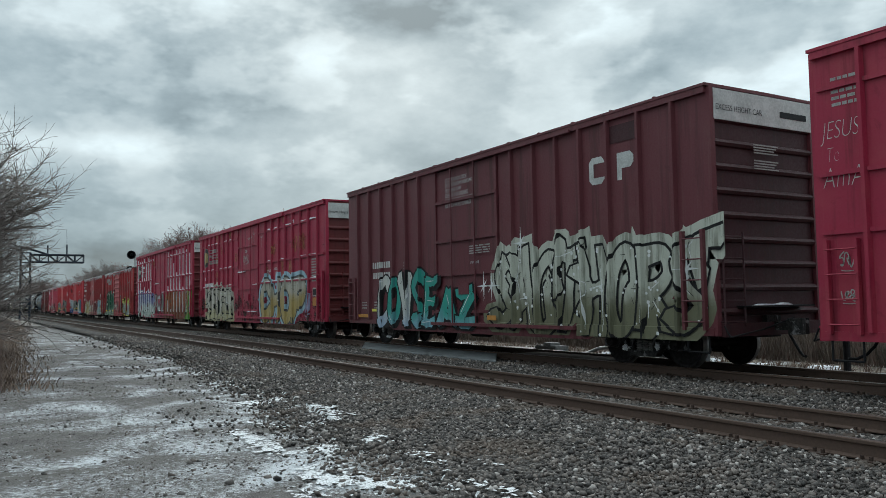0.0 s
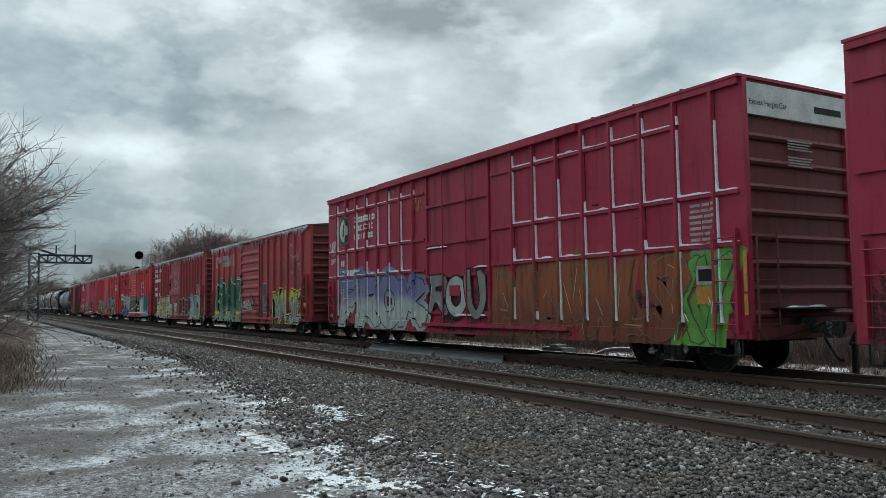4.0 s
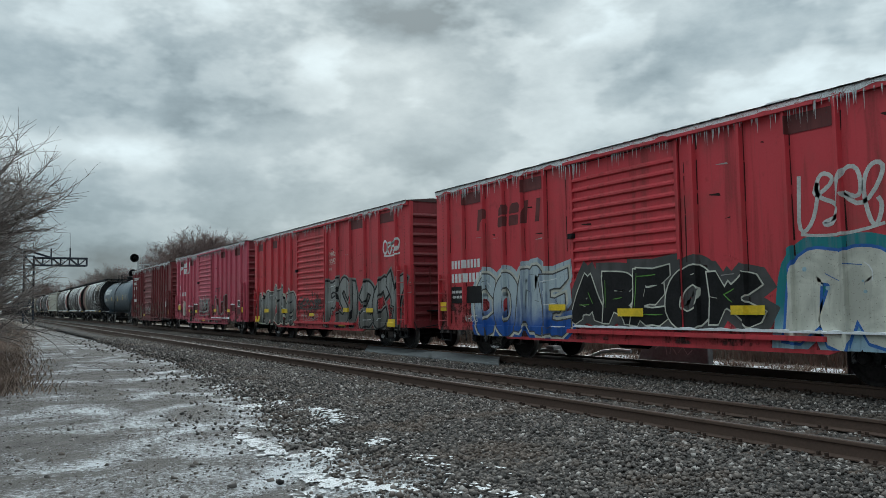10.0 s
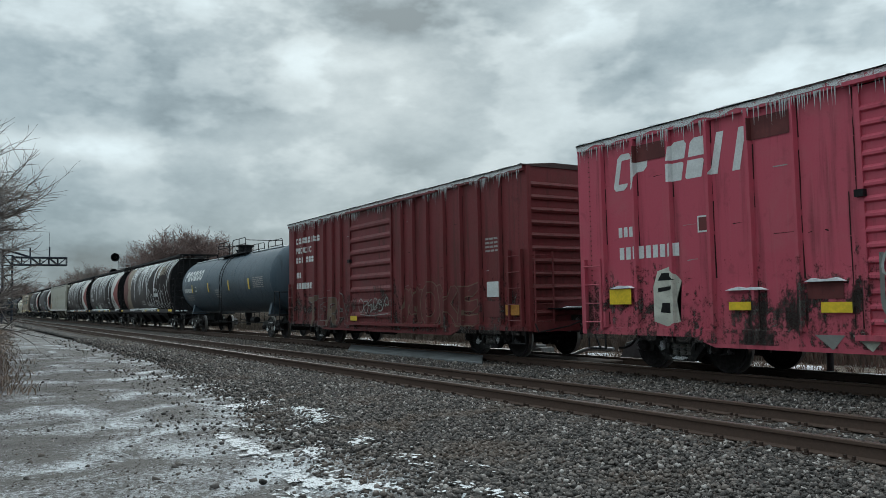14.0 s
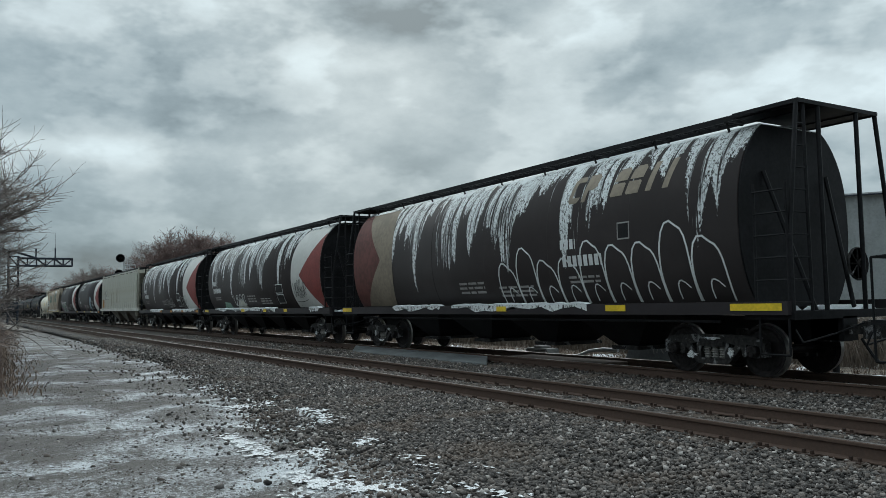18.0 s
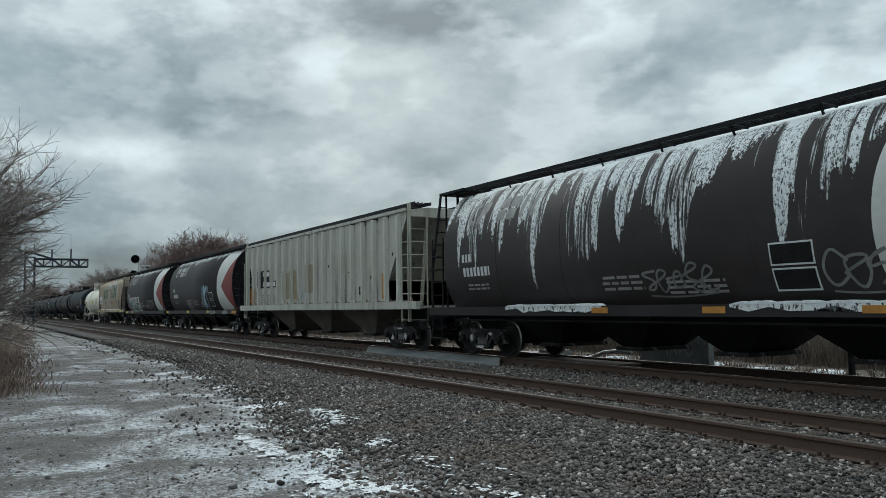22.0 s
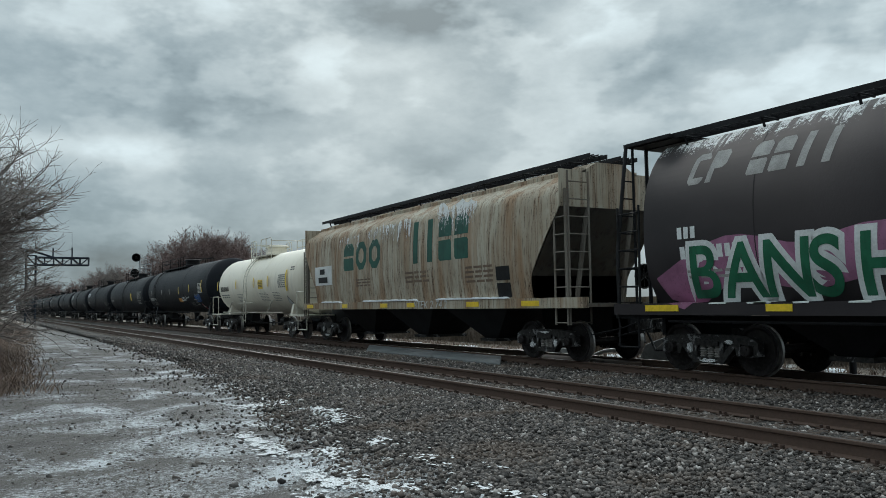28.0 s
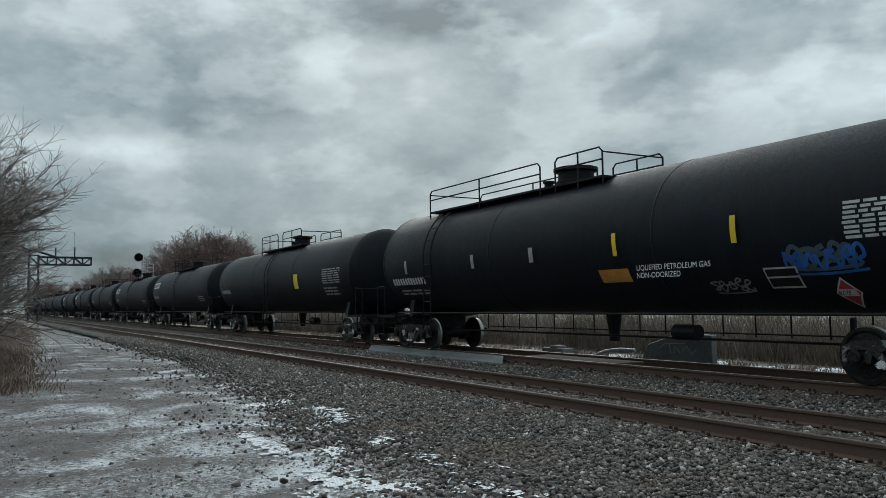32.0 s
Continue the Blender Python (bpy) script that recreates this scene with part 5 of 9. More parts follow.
def flat_hopper(name, label, offset, L, paint, posts, bulge, top=4.36, base=1.12, slope=2.2, crown=0.10, shade="cream", bays="cream", knee=1.95, fall=1.15, rear=0.75, deck=(0.2, 0.75), lifted=0.07):
    """A covered hopper with sloped ends: outside posts (flat side) or a curved side."""
    car = start_car(name, label, "hopper car", offset, L)

    def half(z):
        u = (z - base) / (top - base)
        return (1.45 + bulge * math.sin(math.pi * min(1, max(0, u)) ** 0.9)) * (1.0 if u < 0.86 or not bulge else 1.0 - 0.45 * (u - 0.86) / 0.14)
    zs = [base + (top - base) * i / 16 for i in range(17)]

    def edge(z):
        return 0.0 if z > base + knee else min(slope, slope * (base + knee - z) / fall)
    for s in (-1, 1):
        bm = bmesh.new()
        rows = [[bm.verts.new((edge(z) + (L - 2 * edge(z)) * j / 12, s * half(z), z)) for j in range(13)] for z in zs]
        for p, q in zip(rows, rows[1:]):
            for j in range(12):
                bm.faces.new((p[j], p[j + 1], q[j + 1], q[j]) if s < 0 else (p[j], q[j], q[j + 1], p[j + 1]))
        part("side_sheet", bm, paint, car, smooth=bool(bulge))
        post = None
        for x in posts:
            if post is None:
                w = 0.05
                post = part("side_post", prism(bmesh.new(), [(-w, s * 1.45), (-w, s * 1.60), (w, s * 1.60), (w, s * 1.45)], base + 0.12, top - 0.1, "z"), "creampost", car)
                post.location.x = x
            else:
                again(post, x)
        a, b = sorted((s * 1.40, s * 1.58))
        part("side_sill", boxes((-rear, L + 0.75, a, b, base - 0.12, base + 0.12)), paint, car)
        part("top_chord", boxes((0, L, *sorted((s * (half(top) - 0.05), s * (half(top) + 0.06))), top - 0.04, top + 0.06)), paint, car)
    bm = bmesh.new()
    v = half(top)
    prism(bm, [(-v, top), (-v * 0.5, top + crown), (v * 0.5, top + crown), (v, top)], 0, L)
    part("roof", bm, paint, car)
    for s, x in ((-1, 0.0), (1, L)):
        # upper end wall and slope sheet
        zb = base + knee
        part("end_wall", boxes((*sorted((x, x - s * 0.03)), -half(zb), half(zb), zb, top)), paint, car)
        bm = bmesh.new()
        a = [bm.verts.new((x - s * edge(z), y, z)) for z in (zb, zb - fall) for y in (-half(z) + 0.01, half(z) - 0.01)]
        bm.faces.new((a[0], a[1], a[3], a[2]))
        w = [bm.verts.new((x - s * slope, y, z)) for z in (zb - fall, base) for y in (-1.4, 1.4)]
        bm.faces.new((w[0], w[1], w[3], w[2]))
        bmesh.ops.solidify(bm, geom=bm.faces[:], thickness=0.03)
        part("slope_sheet", bm, shade, car)
        out = rear if s < 0 else 0.75
        e0, e1 = sorted((x - s * slope, x + s * out))
        part("end_platform", boxes((e0, e1, -1.42, 1.42, base - 0.1, base - 0.02)), shade, car)
        for y in (-1.40, 1.40):
            part("end_post", boxes((*sorted((x + s * 0.02, x + s * 0.10)), y - 0.05, y + 0.05, base, zb + 0.4)), shade, car)
            part("end_stay", pipe([(x - s * 0.05, y * 0.5, zb), (x - s * 0.5, y * 0.5, base)], 0.06), shade, car)
        bm = bmesh.new()
        for i in range(9):
            z = base - 0.45 + 0.40 * i
            bar(bm, (x + s * 0.18, -1.45, z), (x + s * 0.18, -0.85, z), 0.016, 5)
            if i < 7:
                bar(bm, (x - s * 0.25, -1.52, z), (x + s * 0.18, -1.52, z), 0.016, 5)
        for p in ((x + s * 0.18, -1.45), (x + s * 0.18, -0.85), (x - s * 0.25, -1.52), (x + s * 0.18, -1.52)):
            bar(bm, (*p, base - 0.5), (*p, base + 3.0 if p[1] > -1.5 else base + 2.2), 0.026, 6)
        part("end_ladder", bm, shade, car)
        i0, i1 = sorted((x + s * max(0.5, out), x - s * 2.5))
        part("stub_sill", boxes((i0, i1, -0.2, 0.2, 0.64, base)), "black", car)
        add_coupler(car, x + s * 0.65, s)
    add_bays(car, L, 3, base, bays)
    roof_walk(car, L, top + crown + lifted, "black", deck, 6, 0.15)
    hand_brake(car, L + 0.45, 1)
    for x in (1.25, L - 1.25):
        add_truck(car, x)
    return car

# ------------------------------------------------------------ lettering, graffiti, ice on the cars
def flat_paint(name, colour, vary=0.18, rough=0.55):
    """Sprayed paint: soft overspray, worn specks and a drift of tone."""
    def paint(g, where, put, bump):
        drift, wear = g.noise(where, 1.6, 4, 0.6, 0.5), g.noise(where, 28.0, 4, 0.7)
        grime = g.noise(g.scaled(where, (6.0, 6.0, 0.6)), 1.0, 4, 0.6)
        col = g.mix(g.ramp(drift, 0.36, 0.64), dim(colour, 1 - vary), dim(colour, 1 + vary))
        col = g.mix(g.math("MULTIPLY", g.ramp(grime, 0.52, 0.70), 0.5), col, dim(colour, 0.55))
        put("Base Color", g.mix(g.math("MULTIPLY", g.ramp(wear, 0.60, 0.68), 0.6), col, (0.07, 0.05, 0.045)))
        put("Roughness", rough)
        put("Specular IOR Level", 0.25)
    return material(name, paint)


for key, colour in {
    "teal": (0.03, 0.30, 0.29), "aqua": (0.20, 0.45, 0.47), "sky": (0.30, 0.45, 0.53), "blue": (0.03, 0.12, 0.38), "lav": (0.30, 0.31, 0.44),
    "bone": (0.50, 0.50, 0.44), "silver": (0.36, 0.38, 0.37), "ash": (0.20, 0.20, 0.19), "olive": (0.20, 0.22, 0.12), "tan": (0.42, 0.32, 0.16),
    "mint": (0.22, 0.36, 0.28), "green": (0.02, 0.13, 0.07), "leaf": (0.12, 0.30, 0.06), "lemon": (0.58, 0.56, 0.10), "mud": (0.16, 0.11, 0.08),
    "rose": (0.30, 0.13, 0.22), "sorbet": (0.48, 0.20, 0.10), "smoke": (0.07, 0.07, 0.07), "logo": (0.02, 0.085, 0.065), "brownpatch": (0.125, 0.034, 0.034)}.items():
    M[key] = flat_paint(key + "_spray", colour)


def wall_shape(posts, wide=0.10, depth=0.09, door=(0, 0), sill=0.68, proud=0.056):
    """The relief of a boxcar's near side: cuts along and up, and the depth at a place."""
    cuts = []
    for p in posts:
        cuts += [p - wide / 2 - 0.002, p - wide / 2 + 0.018, p + wide / 2 - 0.018, p + wide / 2 + 0.002]
    cuts += [door[0] + 0.02, door[0] + 0.03, door[1] - 0.03, door[1] - 0.02]

    def depth_at(x, z):
        d = 1.5
        for p in posts:
            u = abs(x - p)
            if u < wide / 2 + 0.001:
                d = max(d, 1.5 + depth * min(1.0, (wide / 2 + 0.002 - u) / 0.02))
        if door[0] + 0.025 < x < door[1] - 0.025:
            d = max(d, 1.5 + proud)
        if z < sill + 0.15:
            d = max(d, 1.533)
        return d
    return {"cx": cuts, "cz": [sill + 0.145, sill + 0.155], "at": depth_at}


def round_shape(half, sill=None):
    def depth_at(x, z):
        if sill and z < sill:
            return 1.602
        return half(z)
    zs = [0.9 + 0.12 * i for i in range(30)]
    return {"cx": [], "cz": zs + ([sill - 0.005, sill + 0.005] if sill else []), "at": depth_at}


def spray(car, name, polys, mat, shape, off=0.005, step=0.0005, parent=None, label="", clip=None):
    """Flat shapes laid onto a car's side, following its posts and curves."""
    bm = bmesh.new()
    lift = bm.verts.layers.float.new("lift")
    for k, poly in enumerate(polys):
        if isinstance(poly, tuple):
            rows = [[bm.verts.new((x, 0, z)) for x, z in edge] for edge in poly]
            for v in rows[0] + rows[1]:
                v[lift] = off + step * k
            for i in range(len(rows[0]) - 1):
                bm.faces.new((rows[0][i], rows[0][i + 1], rows[1][i + 1], rows[1][i]))
            continue
        vs = [bm.verts.new((x, 0, z)) for x, z in poly]
        for v in vs:
            v[lift] = off + step * k
        try:
            f = bm.faces.new(vs)
        except ValueError:
            continue
        if len(vs) > 4:
            bmesh.ops.triangulate(bm, faces=[f])
    if clip:
        for co, no in (((clip[0], 0, 0), (-1, 0, 0)), ((clip[1], 0, 0), (1, 0, 0)), ((0, 0, clip[2]), (0, 0, -1)), ((0, 0, clip[3]), (0, 0, 1))):
            bmesh.ops.bisect_plane(bm, geom=bm.verts[:] + bm.edges[:] + bm.faces[:], dist=1e-5, plane_co=co, plane_no=no, clear_outer=True)
    if not bm.faces:
        bm.free()
        return None
    lo, hi = min(v.co.x for v in bm.verts), max(v.co.x for v in bm.verts)
    zlo, zhi = min(v.co.z for v in bm.verts), max(v.co.z for v in bm.verts)
    for c in shape["cx"]:
        if lo < c < hi:
            bmesh.ops.bisect_plane(bm, geom=bm.verts[:] + bm.edges[:] + bm.faces[:], dist=1e-5, plane_co=(c, 0, 0), plane_no=(1, 0, 0))
    for c in shape["cz"]:
        if zlo < c < zhi:
            bmesh.ops.bisect_plane(bm, geom=bm.verts[:] + bm.edges[:] + bm.faces[:], dist=1e-5, plane_co=(0, 0, c), plane_no=(0, 0, 1))
    for v in bm.verts:
        v.co.y = -shape["at"](v.co.x, v.co.z) - v[lift]
    for f in bm.faces:
        f.normal_update()
        if f.normal.y > 0:
            f.normal_flip()
    return part(name, bm, mat, parent or car, label)


def quads(points, width):
    """A stroke as one strip: its two edges, for spray()."""
    left, right = [], []
    n = len(points)
    for i, p in enumerate(points):
        a, b = points[max(0, i - 1)], points[min(n - 1, i + 1)]
        d = Vector((b[0] - a[0], b[1] - a[1]))
        if d.length < 1e-6:
            continue
        d = d.normalized() * (width / 2)
        u = d * (-0.8 if i == 0 else 0.8 if i == n - 1 else 0.0)
        left.append((p[0] + u.x - d.y, p[1] + u.y + d.x))
        right.append((p[0] + u.x + d.y, p[1] + u.y - d.x))
    return [(left, right)] if len(left) > 1 else []


def bend(a, b, c, n=7):
    return [((1 - t) ** 2 * a[0] + 2 * t * (1 - t) * b[0] + t * t * c[0], (1 - t) ** 2 * a[1] + 2 * t * (1 - t) * b[1] + t * t * c[1]) for t in (i / (n - 1) for i in range(n))]


def fade_paint(name, low, high, mid, soft=0.35):
    """Sprayed fill that passes from one colour at its foot to another at its top."""
    def paint(g, where, put, bump):
        z = g.add("ShaderNodeSeparateXYZ", {0: where}).outputs[2]
        drift, wear = g.noise(where, 1.7, 4, 0.6, 0.5), g.noise(where, 30.0, 4, 0.7)
        grime = g.noise(g.scaled(where, (7.0, 7.0, 0.7)), 1.0, 4, 0.6)
        level = g.math("ADD", z, g.math("MULTIPLY", g.math("SUBTRACT", drift, 0.5), 0.9))
        col = g.mix(g.ramp(level, mid - soft, mid + soft), low, high)
        col = g.mix(g.math("MULTIPLY", g.ramp(grime, 0.48, 0.66), 0.6), col, dim(low, 0.45))
        put("Base Color", g.mix(g.math("MULTIPLY", g.ramp(wear, 0.60, 0.68), 0.55), col, (0.07, 0.05, 0.045)))
        put("Roughness", 0.55)
        put("Specular IOR Level", 0.25)
    return material(name, paint)


for key, low, high, mid in (("f_teal", (0.22, 0.42, 0.52), (0.03, 0.33, 0.27), 0.85), ("f_white", (0.36, 0.47, 0.60), (0.60, 0.62, 0.58), 0.95), ("f_olive", (0.17, 0.17, 0.11), (0.52, 0.54, 0.47), 1.45),
                            ("f_cream", (0.46, 0.43, 0.27), (0.54, 0.52, 0.45), 1.1), ("f_sand", (0.46, 0.35, 0.14), (0.50, 0.48, 0.42), 1.75), ("f_lav", (0.46, 0.52, 0.48), (0.18, 0.18, 0.36), 1.5),
                            ("f_rust", (0.20, 0.065, 0.038), (0.30, 0.095, 0.045), 1.3), ("f_green", (0.24, 0.37, 0.27), (0.015, 0.10, 0.055), 1.15), ("f_acid", (0.35, 0.38, 0.38), (0.60, 0.58, 0.08), 1.6),
                            ("f_sky", (0.34, 0.36, 0.24), (0.20, 0.35, 0.45), 1.05), ("f_deep", (0.015, 0.09, 0.36), (0.44, 0.52, 0.56), 1.15), ("f_silver", (0.15, 0.15, 0.14), (0.30, 0.31, 0.30), 1.3), ("f_ocean", (0.30, 0.45, 0.55), (0.015, 0.20, 0.22), 1.0)):
    M[key] = fade_paint(key[2:] + "_fill", dim(low, 0.88), dim(high, 0.88), mid)

# skeletons of letter forms in a unit cell, stroke by stroke
GLYPHS = {
    "A": (((0.03, 0.0), (0.28, 0.55), (0.5, 1.0)), ((0.5, 1.0), (0.74, 0.5), (0.97, 0.0)), ((0.22, 0.34), (0.78, 0.34))),
    "C": (((0.95, 0.82), (0.6, 1.0), (0.15, 0.75), (0.08, 0.35), (0.4, 0.0), (0.98, 0.14)),),
    "E": (((0.16, 0.0), (0.14, 1.0)), ((0.08, 0.93), (0.95, 0.98)), ((0.15, 0.5), (0.8, 0.53)), ((0.1, 0.06), (1.0, 0.04))),
    "F": (((0.2, -0.02), (0.16, 1.0)), ((0.05, 0.93), (0.98, 0.99)), ((0.2, 0.5), (0.8, 0.54))),
    "H": (((0.14, 0.0), (0.12, 1.0)), ((0.86, 0.0), (0.88, 1.0)), ((0.12, 0.48), (0.88, 0.52))),
    "I": (((0.5, 0.0), (0.5, 1.0)),),
    "K": (((0.16, 0.0), (0.14, 1.0)), ((0.92, 1.0), (0.5, 0.62), (0.2, 0.48)), ((0.3, 0.55), (0.65, 0.3), (1.02, 0.0))),
    "L": (((0.2, 1.0), (0.16, 0.08)), ((0.1, 0.07), (1.0, 0.05))),
    "M": (((0.05, 0.0), (0.14, 1.0)), ((0.14, 1.0), (0.5, 0.3)), ((0.5, 0.3), (0.86, 1.0)), ((0.86, 1.0), (0.95, 0.0))),
    "N": (((0.1, 0.0), (0.12, 1.0)), ((0.1, 0.98), (0.88, 0.02)), ((0.88, 0.0), (0.9, 1.0))),
    "O": (((0.5, 1.0), (0.1, 0.75), (0.1, 0.25), (0.5, 0.0), (0.9, 0.25), (0.9, 0.75), (0.5, 1.0)),),
    "P": (((0.18, -0.03), (0.16, 1.0)), ((0.1, 0.95), (0.8, 0.98), (0.95, 0.7), (0.7, 0.45), (0.2, 0.45))),
    "R": (((0.18, 0.0), (0.16, 1.0)), ((0.1, 0.95), (0.8, 0.98), (0.92, 0.72), (0.65, 0.48), (0.2, 0.46)), ((0.4, 0.46), (0.7, 0.25), (1.0, -0.02))),
    "S": (((0.95, 0.86), (0.55, 1.0), (0.12, 0.78), (0.5, 0.5), (0.9, 0.24), (0.5, 0.0), (0.04, 0.14)),),
    "T": (((0.5, 0.0), (0.5, 0.95)), ((0.0, 0.92), (1.0, 0.97))),
    "U": (((0.1, 1.0), (0.12, 0.3), (0.5, 0.0), (0.88, 0.3), (0.9, 1.0)),),
    "V": (((0.02, 1.0), (0.3, 0.5), (0.5, 0.0)), ((0.5, 0.0), (0.72, 0.5), (0.98, 1.0))),
    "W": (((0.03, 1.0), (0.25, 0.02)), ((0.25, 0.02), (0.5, 0.7)), ((0.5, 0.7), (0.75, 0.02)), ((0.75, 0.02), (0.97, 1.0))),
    "Y": (((0.02, 1.05), (0.3, 0.65), (0.5, 0.45)), ((1.02, 1.05), (0.7, 0.6), (0.5, 0.0))),
    "Z": (((0.05, 0.94), (0.95, 0.98)), ((0.92, 0.95), (0.08, 0.06)), ((0.05, 0.05), (1.0, 0.05))),
    "2": (((0.06, 0.72), (0.4, 1.0), (0.88, 0.78), (0.6, 0.4), (0.05, 0.06)), ((0.04, 0.06), (1.0, 0.04))),
    "m": (((0.12, 0.0), (0.12, 0.85), (0.32, 1.0), (0.5, 0.8), (0.5, 0.0)), ((0.5, 0.75), (0.7, 1.0), (0.9, 0.8), (0.9, 0.0))),
}


def flowing(points, n=5):
    """A smooth line through the points."""
    if len(points) == 2:
        return [tuple(points[0][k] + (points[1][k] - points[0][k]) * i / 4 for k in (0, 1)) for i in range(5)]
    out = []
    closed = points[0] == points[-1]
    p = [points[-2] if closed else points[0]] + list(points) + [points[1] if closed else points[-1]]
    for a, b, c, d in zip(p, p[1:], p[2:], p[3:]):
        for i in range(n):
            t = i / n
            out.append(tuple(0.5 * (2 * b[k] + (c[k] - a[k]) * t + (2 * a[k] - 5 * b[k] + 4 * c[k] - d[k]) * t * t + (3 * b[k] - a[k] - 3 * c[k] + d[k]) * t ** 3) for k in (0, 1)))
    return out + [points[-1]]


def swelling(points, width, grow, flare):
    """A stroke whose ends swell, as a strip for spray()."""
    left, right, n = [], [], len(points)
    closed = points[0] == points[-1]
    flare = 0.0 if closed else flare
    for i, p in enumerate(points):
        a, b = points[max(0, i - 1)], points[min(n - 1, i + 1)]
        if closed and i in (0, n - 1):
            a, b = points[-2], points[1]
        d = Vector((b[0] - a[0], b[1] - a[1]))
        if d.length < 1e-6:
            continue
        d = d.normalized()
        w = width * (1 + flare * (abs(2 * i / (n - 1) - 1) ** 1.5 - 0.35)) / 2 + grow
        u = d * (0.0 if closed else -(width * 0.30 + grow) if i == 0 else (width * 0.30 + grow) if i == n - 1 else 0.0)
        # keep the inside of a tight bend from crossing itself
        e, f = Vector((p[0] - a[0], p[1] - a[1])), Vector((b[0] - p[0], b[1] - p[1]))
        turn = e.x * f.y - e.y * f.x
        reach = e.length * f.length * (e + f).length / max(1e-9, 2 * abs(turn)) * 0.85
        wl, wr = (min(w, reach), w) if turn > 0 else (w, min(w, reach))
        left.append((p[0] + u.x - d.y * wl, p[1] + u.y + d.x * wl))
        right.append((p[0] + u.x + d.y * wr, p[1] + u.y - d.x * wr))
    return (left, right)


def piece(car, text, x0, x1, z0, z1, shape, fills, line="ink", halo=None, rim=None, seed=1, fat=0.20, edge=0.045, flare=0.5, lean=0.0, shine="white", dots=None, drop=0.0, cuts=3, spikes=0, wild=0):
    """A graffiti piece: fat letter forms with outlines, a halo or cast block behind, inner cuts and glints."""
    rng = random.Random(seed)
    n, h = len(text), z1 - z0
    w = (x1 - x0) / n
    t = min(h * fat, w * 0.36)
    clip = (x0 - 0.45, x1 + 0.45, z0 - 0.02, z1 + 0.35)
    cells = []
    for i, ch in enumerate(text):
        tip, foot, slope = rng.uniform(0.88, 1.06), rng.uniform(-0.02, 0.06), lean + rng.uniform(-0.14, 0.14)
        strokes = []
        for stroke in GLYPHS[ch]:
            pts = []
            for u, v in stroke:
                if stroke[0] != stroke[-1]:
                    u, v = u + rng.uniform(-0.07, 0.07), v + rng.uniform(-0.04, 0.04)
                zz = z0 + t * 0.45 + (h - t * 0.9) * (foot + v * (tip - foot))
                pts.append((x0 + w * (i - 0.02 + 0.06 + 0.92 * u) + slope * (zz - z0 - h / 2), zz))
            strokes.append(flowing(pts))
        for _ in range(wild):
            a, b = rng.uniform(-0.1, 1.0), rng.uniform(0.0, 0.6)
            pts = [(a, b), (a + rng.uniform(-0.3, 0.3), b + rng.uniform(0.1, 0.35)), (a + rng.uniform(-0.5, 0.6), min(1.15, b + rng.uniform(0.35, 0.7)))]
            strokes.append(flowing([(x0 + w * (i + u), z0 + h * v) for u, v in pts]))
        cells.append(strokes)
    every = [q for c in cells for q in c]
    ground = None
    if halo:
        back = [swelling(q, t, edge + 0.17, flare) for q in every]
        for k in range(spikes):
            x, z = x0 + (x1 - x0) * (k + rng.random()) / spikes, z1 - h * rng.uniform(0.15, 0.4)
            back.append(([(x - 0.22, z), (x + rng.uniform(-0.1, 0.2), z1 + rng.uniform(0.0, 0.25))], [(x + 0.22, z), (x + 0.12, z1)]))
        ground = spray(car, "graffiti_ground", back, halo, shape, 0.003, 0.00002, None, "", clip)
    if drop:
        ob = spray(car, "graffiti_shadow", [swelling([(x + drop, z - drop * 0.6) for x, z in q], t, edge, flare) for q in every], "ink", shape, 0.006, 0.00002, ground, "", clip)
        ground = ground or ob
    lift, flecks = 0.008, []
    if rim:
        spray(car, "graffiti_rim", [swelling(q, t, edge + 0.06, flare) for q in every], rim, shape, lift, 0.00002, ground, "", clip)
        lift += 0.002
    for i, strokes in enumerate(cells):
        spray(car, "graffiti_outline", [swelling(q, t, edge, flare) for q in strokes], line, shape, lift, 0.00018, ground, "", clip)
        spray(car, "graffiti_letter", [swelling(q, t, 0.0, flare) for q in strokes], fills[i % len(fills)], shape, lift + 0.0013, 0.00018, ground, "", clip)
        lift += 0.0026
        for q in strokes:
            k = rng.randint(0, max(0, len(q) - 4))
            if shine and rng.random() < 0.7:
                flecks.append((swelling([(x - t * 0.28, z + t * 0.1) for x, z in q[k:k + 4]], 0.022, 0.0, 0), shine))
            for _ in range(cuts):
                if rng.random() < 0.45:
                    x, z = rng.choice(q)
                    a = rng.uniform(0, 3.1)
                    flecks.append((swelling([(x, z), (x + t * 0.45 * math.cos(a), z + t * 0.45 * math.sin(a))], 0.022, 0.0, 0), line))
            if dots:
                for _ in range(4):
                    x, z = rng.choice(q)
                    s, r = rng.choice((-1, 1)), rng.uniform(0.02, 0.045)
                    x, z = x + s * t * 0.55, z + rng.uniform(-0.05, 0.05)
                    upper = [(x - r, z), (x - r * 0.6, z + r * 0.8), (x + r * 0.6, z + r * 0.8), (x + r, z)]
                    flecks.append(((upper, [(u, 2 * z - v - 0.001) for u, v in upper]), dots))
    for mat in {m: 1 for q, m in flecks}:
        ob = spray(car, "graffiti_stroke", [q for q, m in flecks if m == mat], mat, shape, lift + 0.001, 0.00001, ground, "", clip)
        if ob:
            tagged(ob, kind="stuff")


